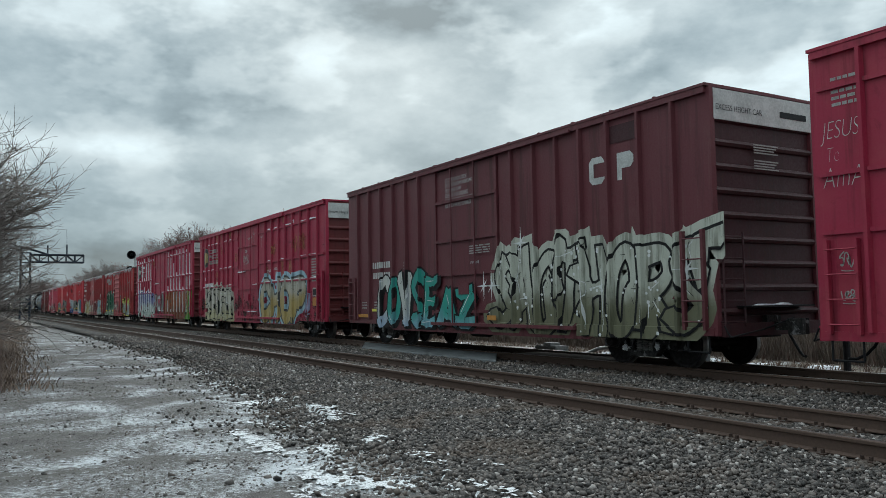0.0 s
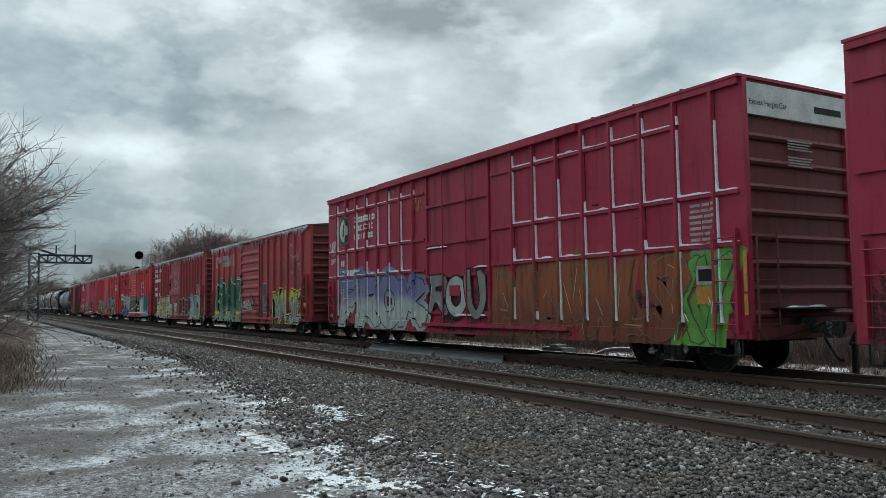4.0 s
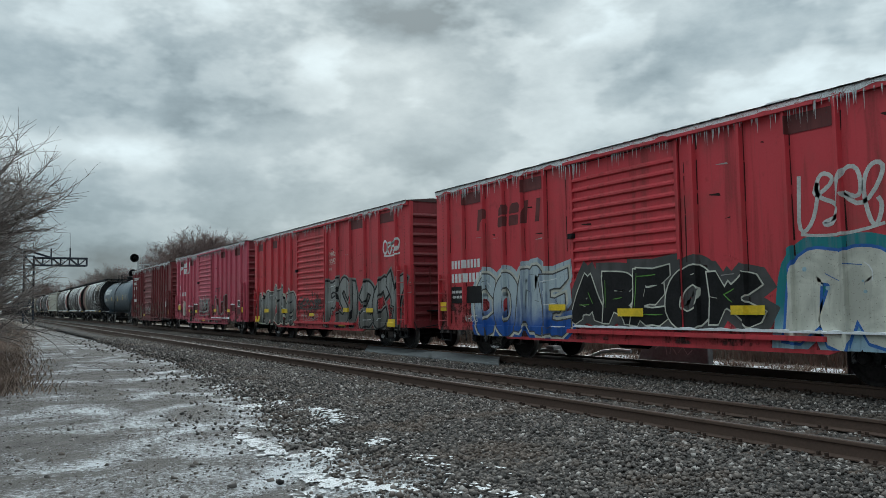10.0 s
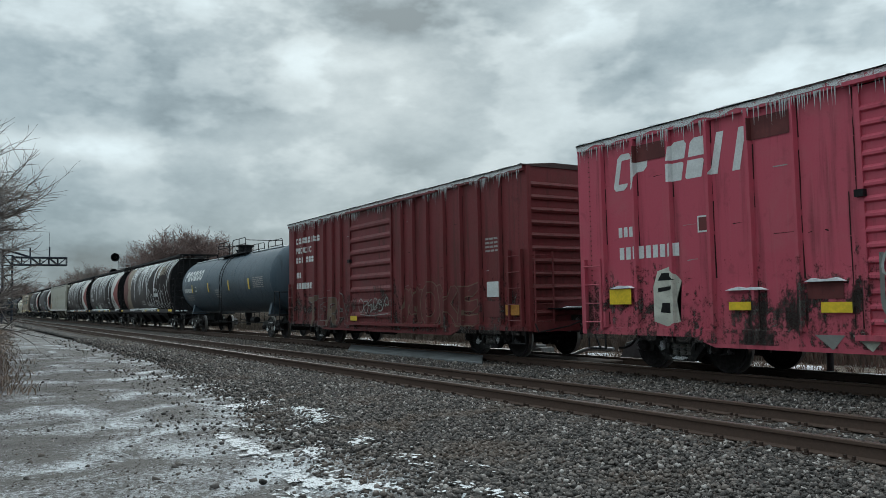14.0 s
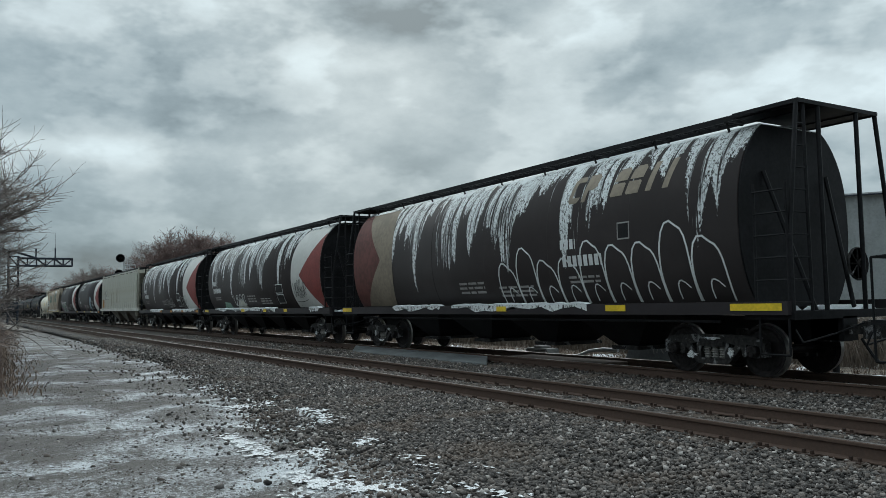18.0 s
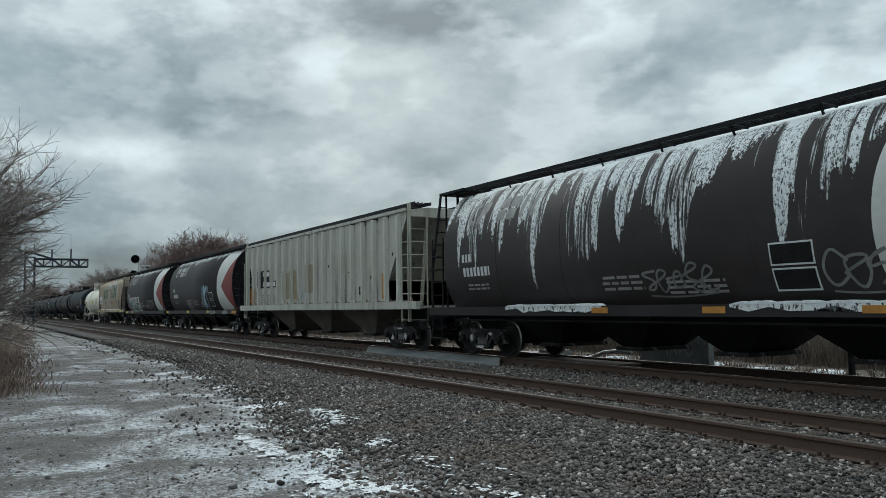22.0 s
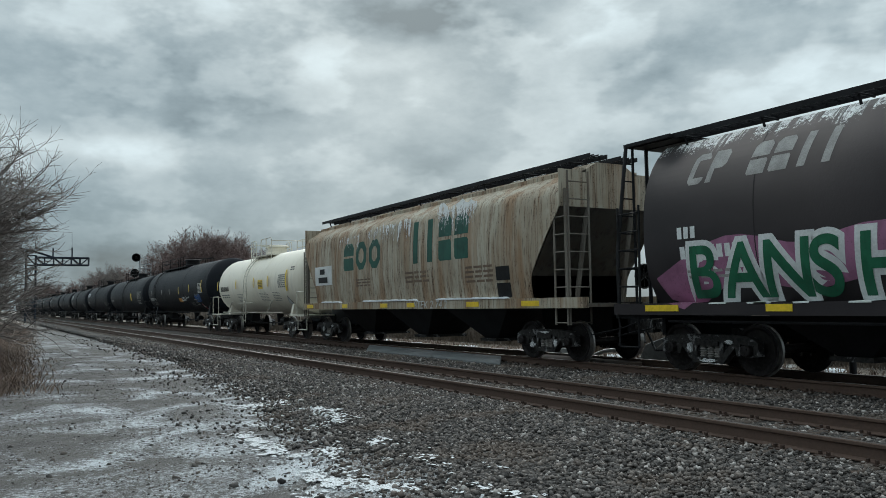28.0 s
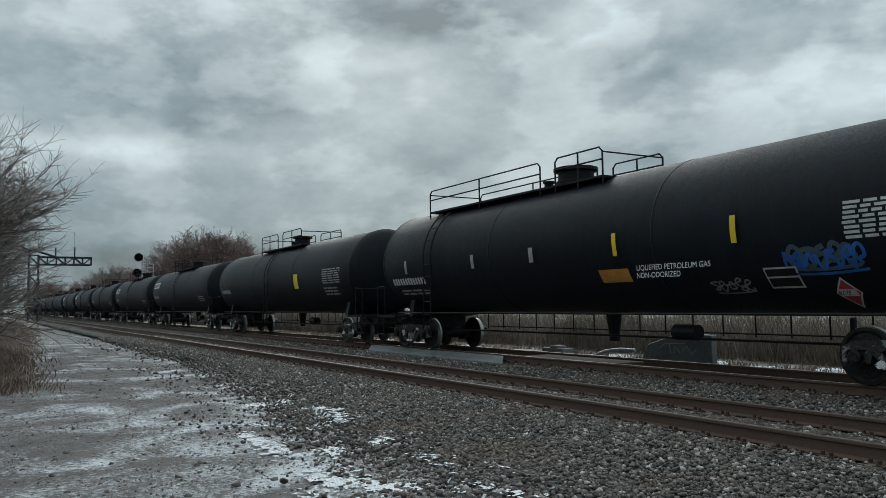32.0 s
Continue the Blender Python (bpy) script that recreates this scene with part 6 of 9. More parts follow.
def scrawl(car, x0, x1, z0, z1, shape, mat, seed=1, loops=6, width=0.035, off=0.005, name="graffiti_tag"):
    """A quick hand-drawn tag: one running line of hooks and loops, and a flourish below."""
    rng = random.Random(seed)
    signs = (((0.1, 0.0), (0.2, 0.95), (0.75, 1.0), (0.85, 0.55), (0.2, 0.5), (0.9, 0.0)), ((0.8, 0.9), (0.2, 1.0), (0.1, 0.55), (0.8, 0.5), (0.85, 0.05), (0.1, 0.1)),
             ((0.05, 0.0), (0.35, 1.0), (0.5, 0.35), (0.7, 0.95), (0.95, 0.05)), ((0.9, 0.8), (0.45, 1.05), (0.05, 0.5), (0.4, -0.05), (0.95, 0.25), (0.6, 0.45)), ((0.1, 1.0), (0.25, 0.0), (0.8, 0.1), (0.9, 1.05), (0.6, 0.6)))
    w, h = (x1 - x0) / loops, z1 - z0
    pts = []
    for i in range(loops):
        pts += [(x0 + w * (i + 1.25 * u - 0.1 + 0.12 * v + rng.uniform(-0.2, 0.2)), z0 + h * (0.12 + 0.8 * v + rng.uniform(-0.18, 0.18))) for u, v in rng.choice(signs)]
    line = [pts[0]]
    for p, q, r in zip(pts, pts[1:], pts[2:]):
        line += bend(((p[0] + q[0]) / 2, (p[1] + q[1]) / 2), q, ((q[0] + r[0]) / 2, (q[1] + r[1]) / 2), 5)[1:]
    out = quads(line, width)
    if loops > 3:
        out += quads(bend((x0 + w * 0.3, z0), (x0 + w * loops * 0.5, z0 - h * 0.12), (x1, z0 + h * 0.06)), width * 0.7)
    return spray(car, name, out, mat, shape, off, 0.00005)


def bars(car, x0, x1, z0, z1, rows, shape, mat="white", seed=1, name="lettering", fill=0.5, off=0.006, words=3):
    """Writing too small to read: rows of short bars."""
    rng = random.Random(seed)
    out = []
    h = (z1 - z0) / rows
    for r in range(rows):
        z = z0 + h * r
        x = x0 + (x1 - x0) * 0.04 * rng.random()
        while x < x1 - 0.02:
            if fill > 0.75:
                w, gap = h * 0.46, h * 0.20
            else:
                w, gap = (x1 - x0) / words * rng.uniform(0.5, 1.1), (x1 - x0) * 0.05
            w = min(w, x1 - x)
            out.append([(x, z + h * (0.5 - fill / 2)), (x + w, z + h * (0.5 - fill / 2)), (x + w, z + h * (0.5 + fill / 2)), (x, z + h * (0.5 + fill / 2))])
            x += w + gap
    return spray(car, name, out, mat, shape, off, 0.00005)


def blocks(car, x0, x1, z0, z1, signs, shape, mat, lean=0.0, name="emblem_shape"):
    """A maker's or owner's name as plain shapes of its weight: c bracket, p flag, o ring, b split slab, i slim bar, _ gap."""
    w, h = (x1 - x0) / len(signs), z1 - z0

    def put(u, v):
        return (u + lean * v, z0 + v)
    for i, kind in enumerate(signs):
        a, b = x0 + w * i + w * 0.09, x0 + w * (i + 1) - w * 0.09
        s, c = min((b - a) * 0.34, h * 0.24), (b - a) * 0.20
        if kind == "_":
            continue
        if kind == "c":
            polys = [[(a + c, 0), (a + s, 0), (a + s, h), (a + c, h), (a, h - c), (a, c)], [(a + s, 0), (b - c, 0), (b, c), (b, s), (a + s, s)], [(a + s, h - s), (b, h - s), (b, h - c), (b - c, h), (a + s, h)]]
        elif kind == "p":
            polys = [[(a, 0), (a + s, 0), (a + s, h), (a, h)], [(a + s, h * 0.42), (b - c, h * 0.42), (b, h * 0.42 + c), (b, h - c), (b - c, h), (a + s, h)]]
        elif kind == "b":
            polys = [[(a + c * 0.5, 0), (b, 0), (b, h * 0.46 - c * 0.5), (b - c * 0.5, h * 0.46), (a, h * 0.46), (a, c * 0.5)], [(a, h * 0.54), (b, h * 0.54), (b, h - c), (b - c, h), (a + c, h), (a, h - c)]]
        elif kind == "o":
            c = (b - a) * 0.30
            outer = [(a + c, 0), (b - c, 0), (b, c), (b, h - c), (b - c, h), (a + c, h), (a, h - c), (a, c), (a + c, 0)]
            k = c * 0.5
            inner = [(a + s + k, s), (b - s - k, s), (b - s, s + k), (b - s, h - s - k), (b - s - k, h - s), (a + s + k, h - s), (a + s, h - s - k), (a + s, s + k), (a + s + k, s)]
            polys = [([put(*p) for p in outer], [put(*p) for p in inner])]
        else:
            m = (a + b) / 2
            polys = [[(m - s * 0.6, 0), (m + s * 0.6, 0), (m + s * 0.6, h), (m - s * 0.6, h)]]
        spray(car, name, polys if kind == "o" else [[put(*p) for p in q] for q in polys], mat, shape, 0.006, 0.0)


def rect(x0, x1, z0, z1):
    return [(x0, z0), (x1, z0), (x1, z1), (x0, z1)]


def plates(car, rows, shape, mat, name, label=""):
    for x0, x1, z0, z1 in rows:
        spray(car, name, [rect(x0, x1, z0, z1)], mat, shape, 0.066 if name == "reflector" else 0.012, 0, None, label)


def words(car, text, x, z, high, mat, y, wide=1.0, on="y", lean=0.0, name="lettering", shape=None, thin=0.0):
    """Readable words in the built-in letters, on the near side (on='y') or on an end (on='x', seen from the front)."""
    cu = bpy.data.curves.new("words", "FONT")
    cu.body, cu.size, cu.shear = text, high * 1.38, lean
    cu.offset = -thin
    ob = bpy.data.objects.new("words", cu)
    scene.collection.objects.link(ob)
    dg = bpy.context.evaluated_depsgraph_get()
    me = bpy.data.meshes.new_from_object(ob.evaluated_get(dg))
    bpy.data.objects.remove(ob)
    if shape:
        polys = [[(x + me.vertices[i].co.x * wide, z + me.vertices[i].co.y) for i in f.vertices] for f in me.polygons]
        return spray(car, name, polys, mat, shape, 0.006, 0.0)
    for v in me.vertices:
        u, w = v.co.x * wide, v.co.y
        v.co = (x + u, y, z + w) if on == "y" else (x, y + u, z + w)
    me.materials.clear()
    me.materials.append(M[mat])
    o = new(name, me)
    o.parent = car
    return o


def residue(car, x0, x1, z0, z1, shape, mat, label):
    """A broken film of old overspray or road dirt on the side."""
    n = max(4, int((x1 - x0) / 0.5))
    top = [(x0 + (x1 - x0) * i / n, z1 + 0.12 * math.sin(2.3 * i + x0)) for i in range(n + 1)]
    tagged(spray(car, "paint_residue", [(top, [(x, z0) for x, _ in top])], mat, shape, 0.0022, 0, None, label), kind="stuff")


def film_paint(colour, cover):
    def paint(g, where, put, bump):
        z = g.add("ShaderNodeSeparateXYZ", {0: where}).outputs[2]
        big, fine = g.noise(where, 1.5, 5, 0.65, 0.6), g.noise(where, 13.0, 5, 0.75, 0.3)
        runs = g.noise(g.scaled(where, (9.0, 9.0, 0.9)), 1.0, 4, 0.65)
        body = g.math("ADD", g.math("ADD", g.math("MULTIPLY", big, 0.45), g.math("MULTIPLY", fine, 0.30)), g.math("MULTIPLY", runs, 0.25))
        body = g.math("SUBTRACT", body, g.math("MULTIPLY", g.math("MAXIMUM", g.math("SUBTRACT", z, 1.3), 0.0), 0.11))
        put("Base Color", g.mix(fine, dim(colour, 0.7), dim(colour, 1.3)))
        put("Roughness", 0.75)
        put("Alpha", g.ramp(body, cover, cover + 0.09, 0.0, 0.8))
    return paint


M["film_pale"] = material("pale_overspray", film_paint((0.34, 0.31, 0.29), 0.49))
M["film_dark"] = material("dark_road_film", film_paint((0.035, 0.025, 0.023), 0.47))


def wear(car, posts, L, sill, zt, seed, scars=26):
    """Shade painted in strips beside the posts, and scratches and scuffs between them."""
    rng = random.Random(seed)
    dark, pale = bmesh.new(), bmesh.new()

    def strip(bm, pts):
        bm.faces.new([bm.verts.new((x, -1.5045 - 0.00003 * rng.randint(0, 30), z)) for x, z in pts])
    for p in posts:
        for s in (-1, 1):
            z = sill + 0.2
            while z < zt - 0.2:
                h = rng.uniform(0.15, 0.9)
                if rng.random() < (0.85 if s > 0 else 0.4):
                    a, b = p + s * 0.052, p + s * (0.052 + rng.uniform(0.008, 0.035))
                    c = p + s * (0.052 + rng.uniform(0.004, 0.03))
                    strip(dark, [(a, z), (b, z), (c, min(z + h, zt - 0.13)), (a, min(z + h, zt - 0.13))])
                z += h + rng.uniform(0.0, 0.25)
    for i in range(scars):
        p = rng.choice(posts)
        x, z = p + rng.uniform(0.1, 0.7), rng.uniform(sill + 0.5, zt - 0.5)
        w, t = rng.uniform(0.05, 0.4), rng.uniform(0.006, 0.02)
        strip(dark if rng.random() < 0.7 else pale, [(x, z), (x + w, z + rng.uniform(-0.05, 0.05)), (x + w * 0.9, z + t), (x, z + t)])
    tagged(part("seam_grime", dark, "grime", car, "painted shade strips in the seams, and dark scratches"), kind="stuff")
    tagged(part("scuff_mark", pale, "pale", car, "pale scuff marks"), kind="stuff")


def icicles(car, L, eave, seed, share=0.7, longest=0.42, mat="ice"):
    """A fringe of icicles and a ragged ice crust along the near eave."""
    rng = random.Random(seed)
    bm = bmesh.new()
    x = 0.1
    while x < L - 0.1:
        clump = 0.5 + 0.5 * noise.noise((x * 0.9, seed, 0))
        if rng.random() < share * clump + 0.25:
            ln = rng.uniform(0.05, longest) * (0.25 + 1.1 * clump)
            r = rng.uniform(0.008, 0.018)
            tip = bm.verts.new((x, -1.585, eave - 0.10 - ln))
            ring = [bm.verts.new((x + r * math.cos(k), -1.585 + r * math.sin(k), eave - 0.09)) for k in (0, 2.1, 4.2)]
            for i in range(3):
                bm.faces.new((ring[i], ring[(i + 1) % 3], tip))
        x += rng.uniform(0.02, 0.075)
    o = part("icicle_fringe", bm, mat, car, "fringe of icicles along the eave")
    tagged(o, kind="stuff")
    bm = bmesh.new()
    x = -0.02
    while x < L:
        w = rng.uniform(0.25, 1.1)
        if noise.noise((x * 0.5, seed * 3.1, 2)) > -0.25:
            t = rng.uniform(0.012, 0.04)
            b = min(x + w, L)
            prism(bm, [(x, eave + 0.005), (x + w * 0.25, eave + 0.02 + t), (b - w * 0.2, eave + 0.02 + t * rng.uniform(0.5, 1)), (b, eave + 0.005)], -1.60, -1.25, "y")
        x += w
    tagged(part("roof_snow", bm, "snow", car, "crust of snow on the roof edge"), kind="stuff")
    bm = bmesh.new()
    n = int(L / 0.12)
    low = [bm.verts.new((L * i / n, -1.582, eave - 0.03 - 0.09 * max(0.0, 0.5 + noise.noise((i * 0.31, seed, 5))))) for i in range(n + 1)]
    high = [bm.verts.new((L * i / n, -1.582, eave + 0.012)) for i in range(n + 1)]
    for i in range(n):
        bm.faces.new((low[i], low[i + 1], high[i + 1], high[i]))
    tagged(part("eave_frost", bm, "crust", car, "ragged frost along the eave"), kind="stuff")
    part("roof_edge", boxes((0, L, -1.60, -1.54, eave + 0.006, eave + 0.034)), "roofdark", car)


def snow_on(car, rows, y0=-1.62, y1=-1.45, seed=3):
    """Lumps of snow lying on ledges: (x0, x1, z) rows."""
    rng = random.Random(seed)
    for x0, x1, z in rows:
        bm = bmesh.new()
        n = max(3, int((x1 - x0) / 0.12))
        top = [(x0 + (x1 - x0) * i / n, z + (0.0 if i in (0, n) else rng.uniform(0.02, 0.055))) for i in range(n + 1)]
        prism(bm, [(x0, z - 0.004)] + top[1:-1] + [(x1, z - 0.004)], y0, y1, "y")
        part("snow_patch", bm, "snow", car, "snow lying on the ledge")


M["ice"] = plain("grey_ice", (0.42, 0.44, 0.45), 0.3, 0, 20, 0.2)

# ------------------------------------------------------------ the train, in order of passing
def spaced(a, b, n):
    return [a + (b - a) * i / (n - 1) for i in range(n)]


make_track(NEAR_Y, "rusty empty railway track on grey ballast")
make_track(TRAIN_Y, "rusty railway track under the freight train")


def high_end(car, L, line, paint, twice=True):
    """White board across the top of both ends of a tall car, with the height warning on the front one."""
    for s, x in ((-1, 0.0), (1, L)):
        a, b = sorted((x + s * 0.005, x + s * 0.082))
        part("height_board", boxes((a, b, -1.40, 1.40, 4.60, 5.17)), "offwhite", car, "white painted height-warning board")
    words(car, line, L + 0.087, 4.78, 0.11, "ink", -1.36, 0.9, "x")
    spray_end = bmesh.new()
    box(spray_end, L + 0.084, L + 0.088, 0.45, 1.25, 4.80, 4.92)
    part("number_bar", spray_end, "ink", car)
    for z in (3.9, 4.2):
        bm = bmesh.new()
        for i in range(4):
            box(bm, L + 0.078, L + 0.082, -0.35, 0.35 - 0.06 * (i % 3), z - 0.05 * i, z - 0.05 * i + 0.025)
        part("lettering", bm, "pale", car)


# -- the red car just going out of sight
P0 = spaced(0.78, 7.0, 8) + spaced(11.7, 18.2, 8)
c0 = boxcar("boxcar", "red high-cube boxcar with a white scrawled message at its rear", -7.94, 18.9, 5.2, "red", P0, (7.6, 11.1), rise=0.3, belts=(2.3, 3.2, 4.55))
S0 = wall_shape(P0, door=(7.6, 11.1))
words(c0, "JESUS", 0.10, 3.78, 0.30, "offwhite", 0, 0.62, lean=0.25, name="graffiti_tag", shape=S0, thin=0.012)
words(c0, "Te", 0.15, 3.42, 0.25, "offwhite", 0, 0.62, lean=0.15, name="graffiti_tag", shape=S0, thin=0.012)
words(c0, "AmA", 0.08, 3.02, 0.34, "offwhite", 0, 0.68, lean=0.2, name="graffiti_tag", shape=S0, thin=0.012)
bars(c0, 0.28, 0.70, 4.25, 4.75, 5, S0, "pale", 2)
scrawl(c0, 0.3, 0.62, 1.75, 2.05, S0, "pale", 4, 4, 0.02)
scrawl(c0, 0.3, 0.62, 1.25, 1.45, S0, "pale", 5, 4, 0.02)

# -- maroon tall car
P1 = [0.8, 1.68, 2.55, 3.42, 4.28, 5.12, 9.85, 10.75, 11.6, 12.42, 13.3, 14.2, 15.1]
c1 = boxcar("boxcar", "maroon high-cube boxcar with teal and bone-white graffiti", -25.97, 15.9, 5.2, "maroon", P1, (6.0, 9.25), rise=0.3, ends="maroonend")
S1 = wall_shape(P1, door=(6.0, 9.25))
high_end(c1, 15.9, "EXCESS HEIGHT CAR", "maroon")
blocks(c1, 12.64, 13.22, 3.80, 4.38, "c", S1, "offwhite")
blocks(c1, 13.50, 14.08, 3.80, 4.36, "p", S1, "offwhite")
words(c1, "CLOSE AND LOCK\nBOTH DOORS BEFORE\nMOVING CAR\nCIERRE Y BLOQUEE\nAMBAS PUERTAS ANTES\nDE MOVER EL CARRO", 6.62, 4.70, 0.105, "offwhite", -1.512, 0.95)
bars(c1, 1.85, 3.15, 2.45, 2.70, 1, S1, "offwhite", 1, fill=0.8, words=3)
bars(c1, 1.85, 3.15, 2.12, 2.36, 1, S1, "offwhite", 2, fill=0.8, words=3)
bars(c1, 1.0, 1.4, 1.15, 1.42, 3, S1, "pale", 3)
bars(c1, 1.95, 2.4, 1.15, 1.42, 3, S1, "pale", 4)
words(c1, "OPEN CLOSE", 7.88, 2.36, 0.07, "offwhite", -1.512, 0.75)
bars(c1, 7.9, 8.9, 2.6, 2.85, 4, S1, "pale", 8)
bars(c1, 4.05, 4.2, 2.35, 2.62, 3, S1, "pale", 9)
plates(c1, [(0.85, 1.62, 0.88, 0.99), (8.8, 9.2, 0.88, 1.0)], S1, "orange", "reflector")
plates(c1, [(1.9, 2.25, 1.08, 1.16)], S1, "lemon", "reflector")
plates(c1, [(13.36, 14.15, 4.58, 4.95)], S1, "maroonend", "hood_panel")
piece(c1, "COVSE", 2.25, 6.15, 0.58, 2.3, S1, ["f_white", "f_teal", "f_white", "f_teal", "f_teal"], "ink", None, None, 11, 0.26, 0.06, 0.6, 0.05, drop=0.12)
piece(c1, "AZ", 6.3, 8.1, 0.60, 1.75, S1, ["f_teal"], "ink", None, None, 12, 0.30, 0.05, 0.3, 0.0, drop=0.08)
piece(c1, "SACTHORS", 9.0, 15.75, 0.6, 2.6, S1, ["f_olive"], "ink", "f_olive", None, 25, 0.21, 0.06, 0.6, 0.1, dots="white", spikes=7, wild=1)
for k, (x, z) in enumerate(((10.2, 2.75), (9.0, 1.75), (8.65, 1.75), (15.35, 1.9))):
    spray(c1, "graffiti_spark", [[(x - 0.32, z), (x, z - 0.03), (x + 0.32, z), (x, z + 0.03)], [(x, z - 0.4), (x + 0.03, z), (x, z + 0.4), (x - 0.03, z)], [(x - 0.16, z - 0.18), (x + 0.02, z - 0.02), (x + 0.16, z + 0.18), (x - 0.02, z + 0.02)]], "white", S1, 0.05)


def rime(car, posts, belts, door, L, seed, share):
    """Wind-blown snow caught along the posts' sides and on the belt rails."""
    rng = random.Random(seed * 7)
    bm = bmesh.new()
    levels = [0.95] + list(belts) + [5.1]
    for p in posts:
        for z0, z1 in zip(levels, levels[1:]):
            if rng.random() < (share if share > 0.5 else 0.08):
                cut = z1 - 0.1 - (0.0 if rng.random() < share * 0.8 else rng.uniform(0.3, 0.8) * (z1 - z0))
                w = rng.uniform(0.018, 0.038)
                prism(bm, [(p + 0.05, z0), (p + 0.05 + w * 1.6, z0), (p + 0.05 + w, z0 + 0.12), (p + 0.05 + w * 0.6, max(cut, z0 + 0.14)), (p + 0.05, max(cut, z0 + 0.14))], -1.55, -1.50, "y")
    for z in belts:
        edges = [0.02] + posts + [L - 0.02]
        for a, b in zip(edges, edges[1:]):
            if b - a > 1.6 or a < door[1] - 0.1 and b > door[0] + 0.1 or rng.random() > share or (z > 4 and b > L - 1):
                continue
            e = 0.055 if rng.random() < share else 0.35 * (b - a)
            prism(bm, [(a + 0.055, z), (b - e, z), (b - e - 0.05, z + rng.uniform(0.015, 0.03)), ((a + b) / 2, z + rng.uniform(0.012, 0.035)), (a + 0.07, z + rng.uniform(0.025, 0.05))], -1.556, -1.503, "y")
    tagged(part("rime_line", bm, "snow", car, "lines of wind-blown snow along posts and belts"), kind="stuff")


def bleach(car, posts, seed, count, shape):
    """Pale orange-yellow places where the paint has worn through on the panels."""
    rng = random.Random(seed * 13)
    for k in range(count):
        p = rng.choice(posts[:-1])
        x, z = p + rng.uniform(0.2, 0.55), rng.choice((3.45, 2.55, 4.0, 4.75))
        w, h = rng.uniform(0.16, 0.32), rng.uniform(0.5, 0.9)
        ring = [(x + w * math.cos(a) * rng.uniform(0.6, 1.0), z + h * 0.5 + h * 0.5 * math.sin(a) * rng.uniform(0.7, 1.0)) for a in (2 * math.pi * i / 16 for i in range(16))]
        spray(car, "worn_patch", [ring], "wornpaint", shape, 0.003)


def red_tall(name, label, off, L, seed, posts, door):
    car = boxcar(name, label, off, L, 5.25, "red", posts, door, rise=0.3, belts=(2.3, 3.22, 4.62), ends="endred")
    shape = wall_shape(posts, door=door)
    high_end(car, L, "Excess Height Car", "red")
    # raised door canopy
    part("door_canopy", boxes((door[0] - 3.0, door[1] + 3.6, -1.64, -1.48, 5.12, 5.30)), "red", car)
    # round company emblem as rings
    ring = lambda r, x=1.42, z=4.02: [(x + 0.55 * r * math.cos(k), z + 0.62 * r * math.sin(k)) for k in (2 * math.pi * i / 28 for i in range(28))]
    wear(car, [p for p in posts if p < door[0] or p > door[1]], L, 0.68, 5.25, seed, 12)
    spray(car, "emblem_ring", [ring(0.98)], "ash", shape, 0.006)
    spray(car, "emblem_ring", [ring(0.92)], "smoke", shape, 0.009)
    spray(car, "emblem_disc", [ring(0.66)], "tan" if seed == 2 else "bone", shape, 0.012)
    spray(car, "emblem_figure", [[(1.3, 3.8), (1.56, 3.82), (1.52, 4.15), (1.42, 4.3), (1.32, 4.12)]], "smoke", shape, 0.015)
    for i, (w, signs) in enumerate(((1.85, "cbbbbibb"), (1.55, "pbcicic"), (1.5, "bbiibbb"))):
        blocks(car, 2.4, 2.4 + w, 4.22 - 0.30 * i, 4.42 - 0.30 * i, signs, shape, "pale" if seed == 2 else "white")
    bars(car, 1.15, 1.62, 2.72, 2.95, 1, shape, "white", 3, fill=0.9, words=2)
    bars(car, 1.15, 2.85, 2.35, 2.58, 1, shape, "white", 4, fill=0.9, words=2)
    bars(car, 1.15, 1.6, 1.7, 1.95, 2, shape, "white", 5)
    bars(car, 17.78, 18.42, 2.2, 3.15, 9, shape, "pale", 6, words=2)
    plates(car, [(17.9, 18.44, 1.64, 1.98)], shape, "pale", "notice_plate", "black and white notice plate")
    spray(car, "notice_plate", [rect(*r) for r in [(17.96, 18.38, 1.70, 1.92)]], "ink", shape, 0.016, 0.0)
    plates(car, [(17.9, 18.43, 1.28, 1.60), (1.25, 1.65, 1.35, 1.62)], shape, "orange", "notice_plate", "orange notice plate")
    plates(car, [(19.0, 19.08, 1.1, 1.45), (19.0, 19.08, 1.5, 2.2)], shape, "orange", "reflector")
    # snow on the belts and door bars
    rng = random.Random(seed)
    lie = []
    for z in (2.37, 3.29, 4.69):
        for a, b in zip(posts, posts[1:]):
            if b - a < 1.5 and rng.random() < 0.55:
                u = rng.uniform(0, 0.5) * (b - a)
                lie.append((a + 0.06 + u * 0.5, b - 0.06 - u * 0.5, z))
    snow_on(car, lie, -1.55, -1.505, seed)
    snow_on(car, [(door[0] + 0.1, door[0] + 1.3, 2.95), (door[0] + 1.7, door[1] - 0.2, 1.02), (door[1] - 0.8, door[1] - 0.1, 2.3)], -1.57, -1.5, seed)
    residue(car, 0.2, L - 0.2, 0.58, 1.9, shape, "film_dark", "dark road film on the lower side")
    residue(car, 0.6, L - 0.6, 0.6, 2.3, shape, "film_pale", "pale overspray left from old graffiti")
    rime(car, posts, (2.37, 3.29, 4.69), door, L, seed, 0.95 if seed == 3 else 0.30)
    bleach(car, posts, seed, 3 if seed == 3 else 16, shape)
    return car, shape


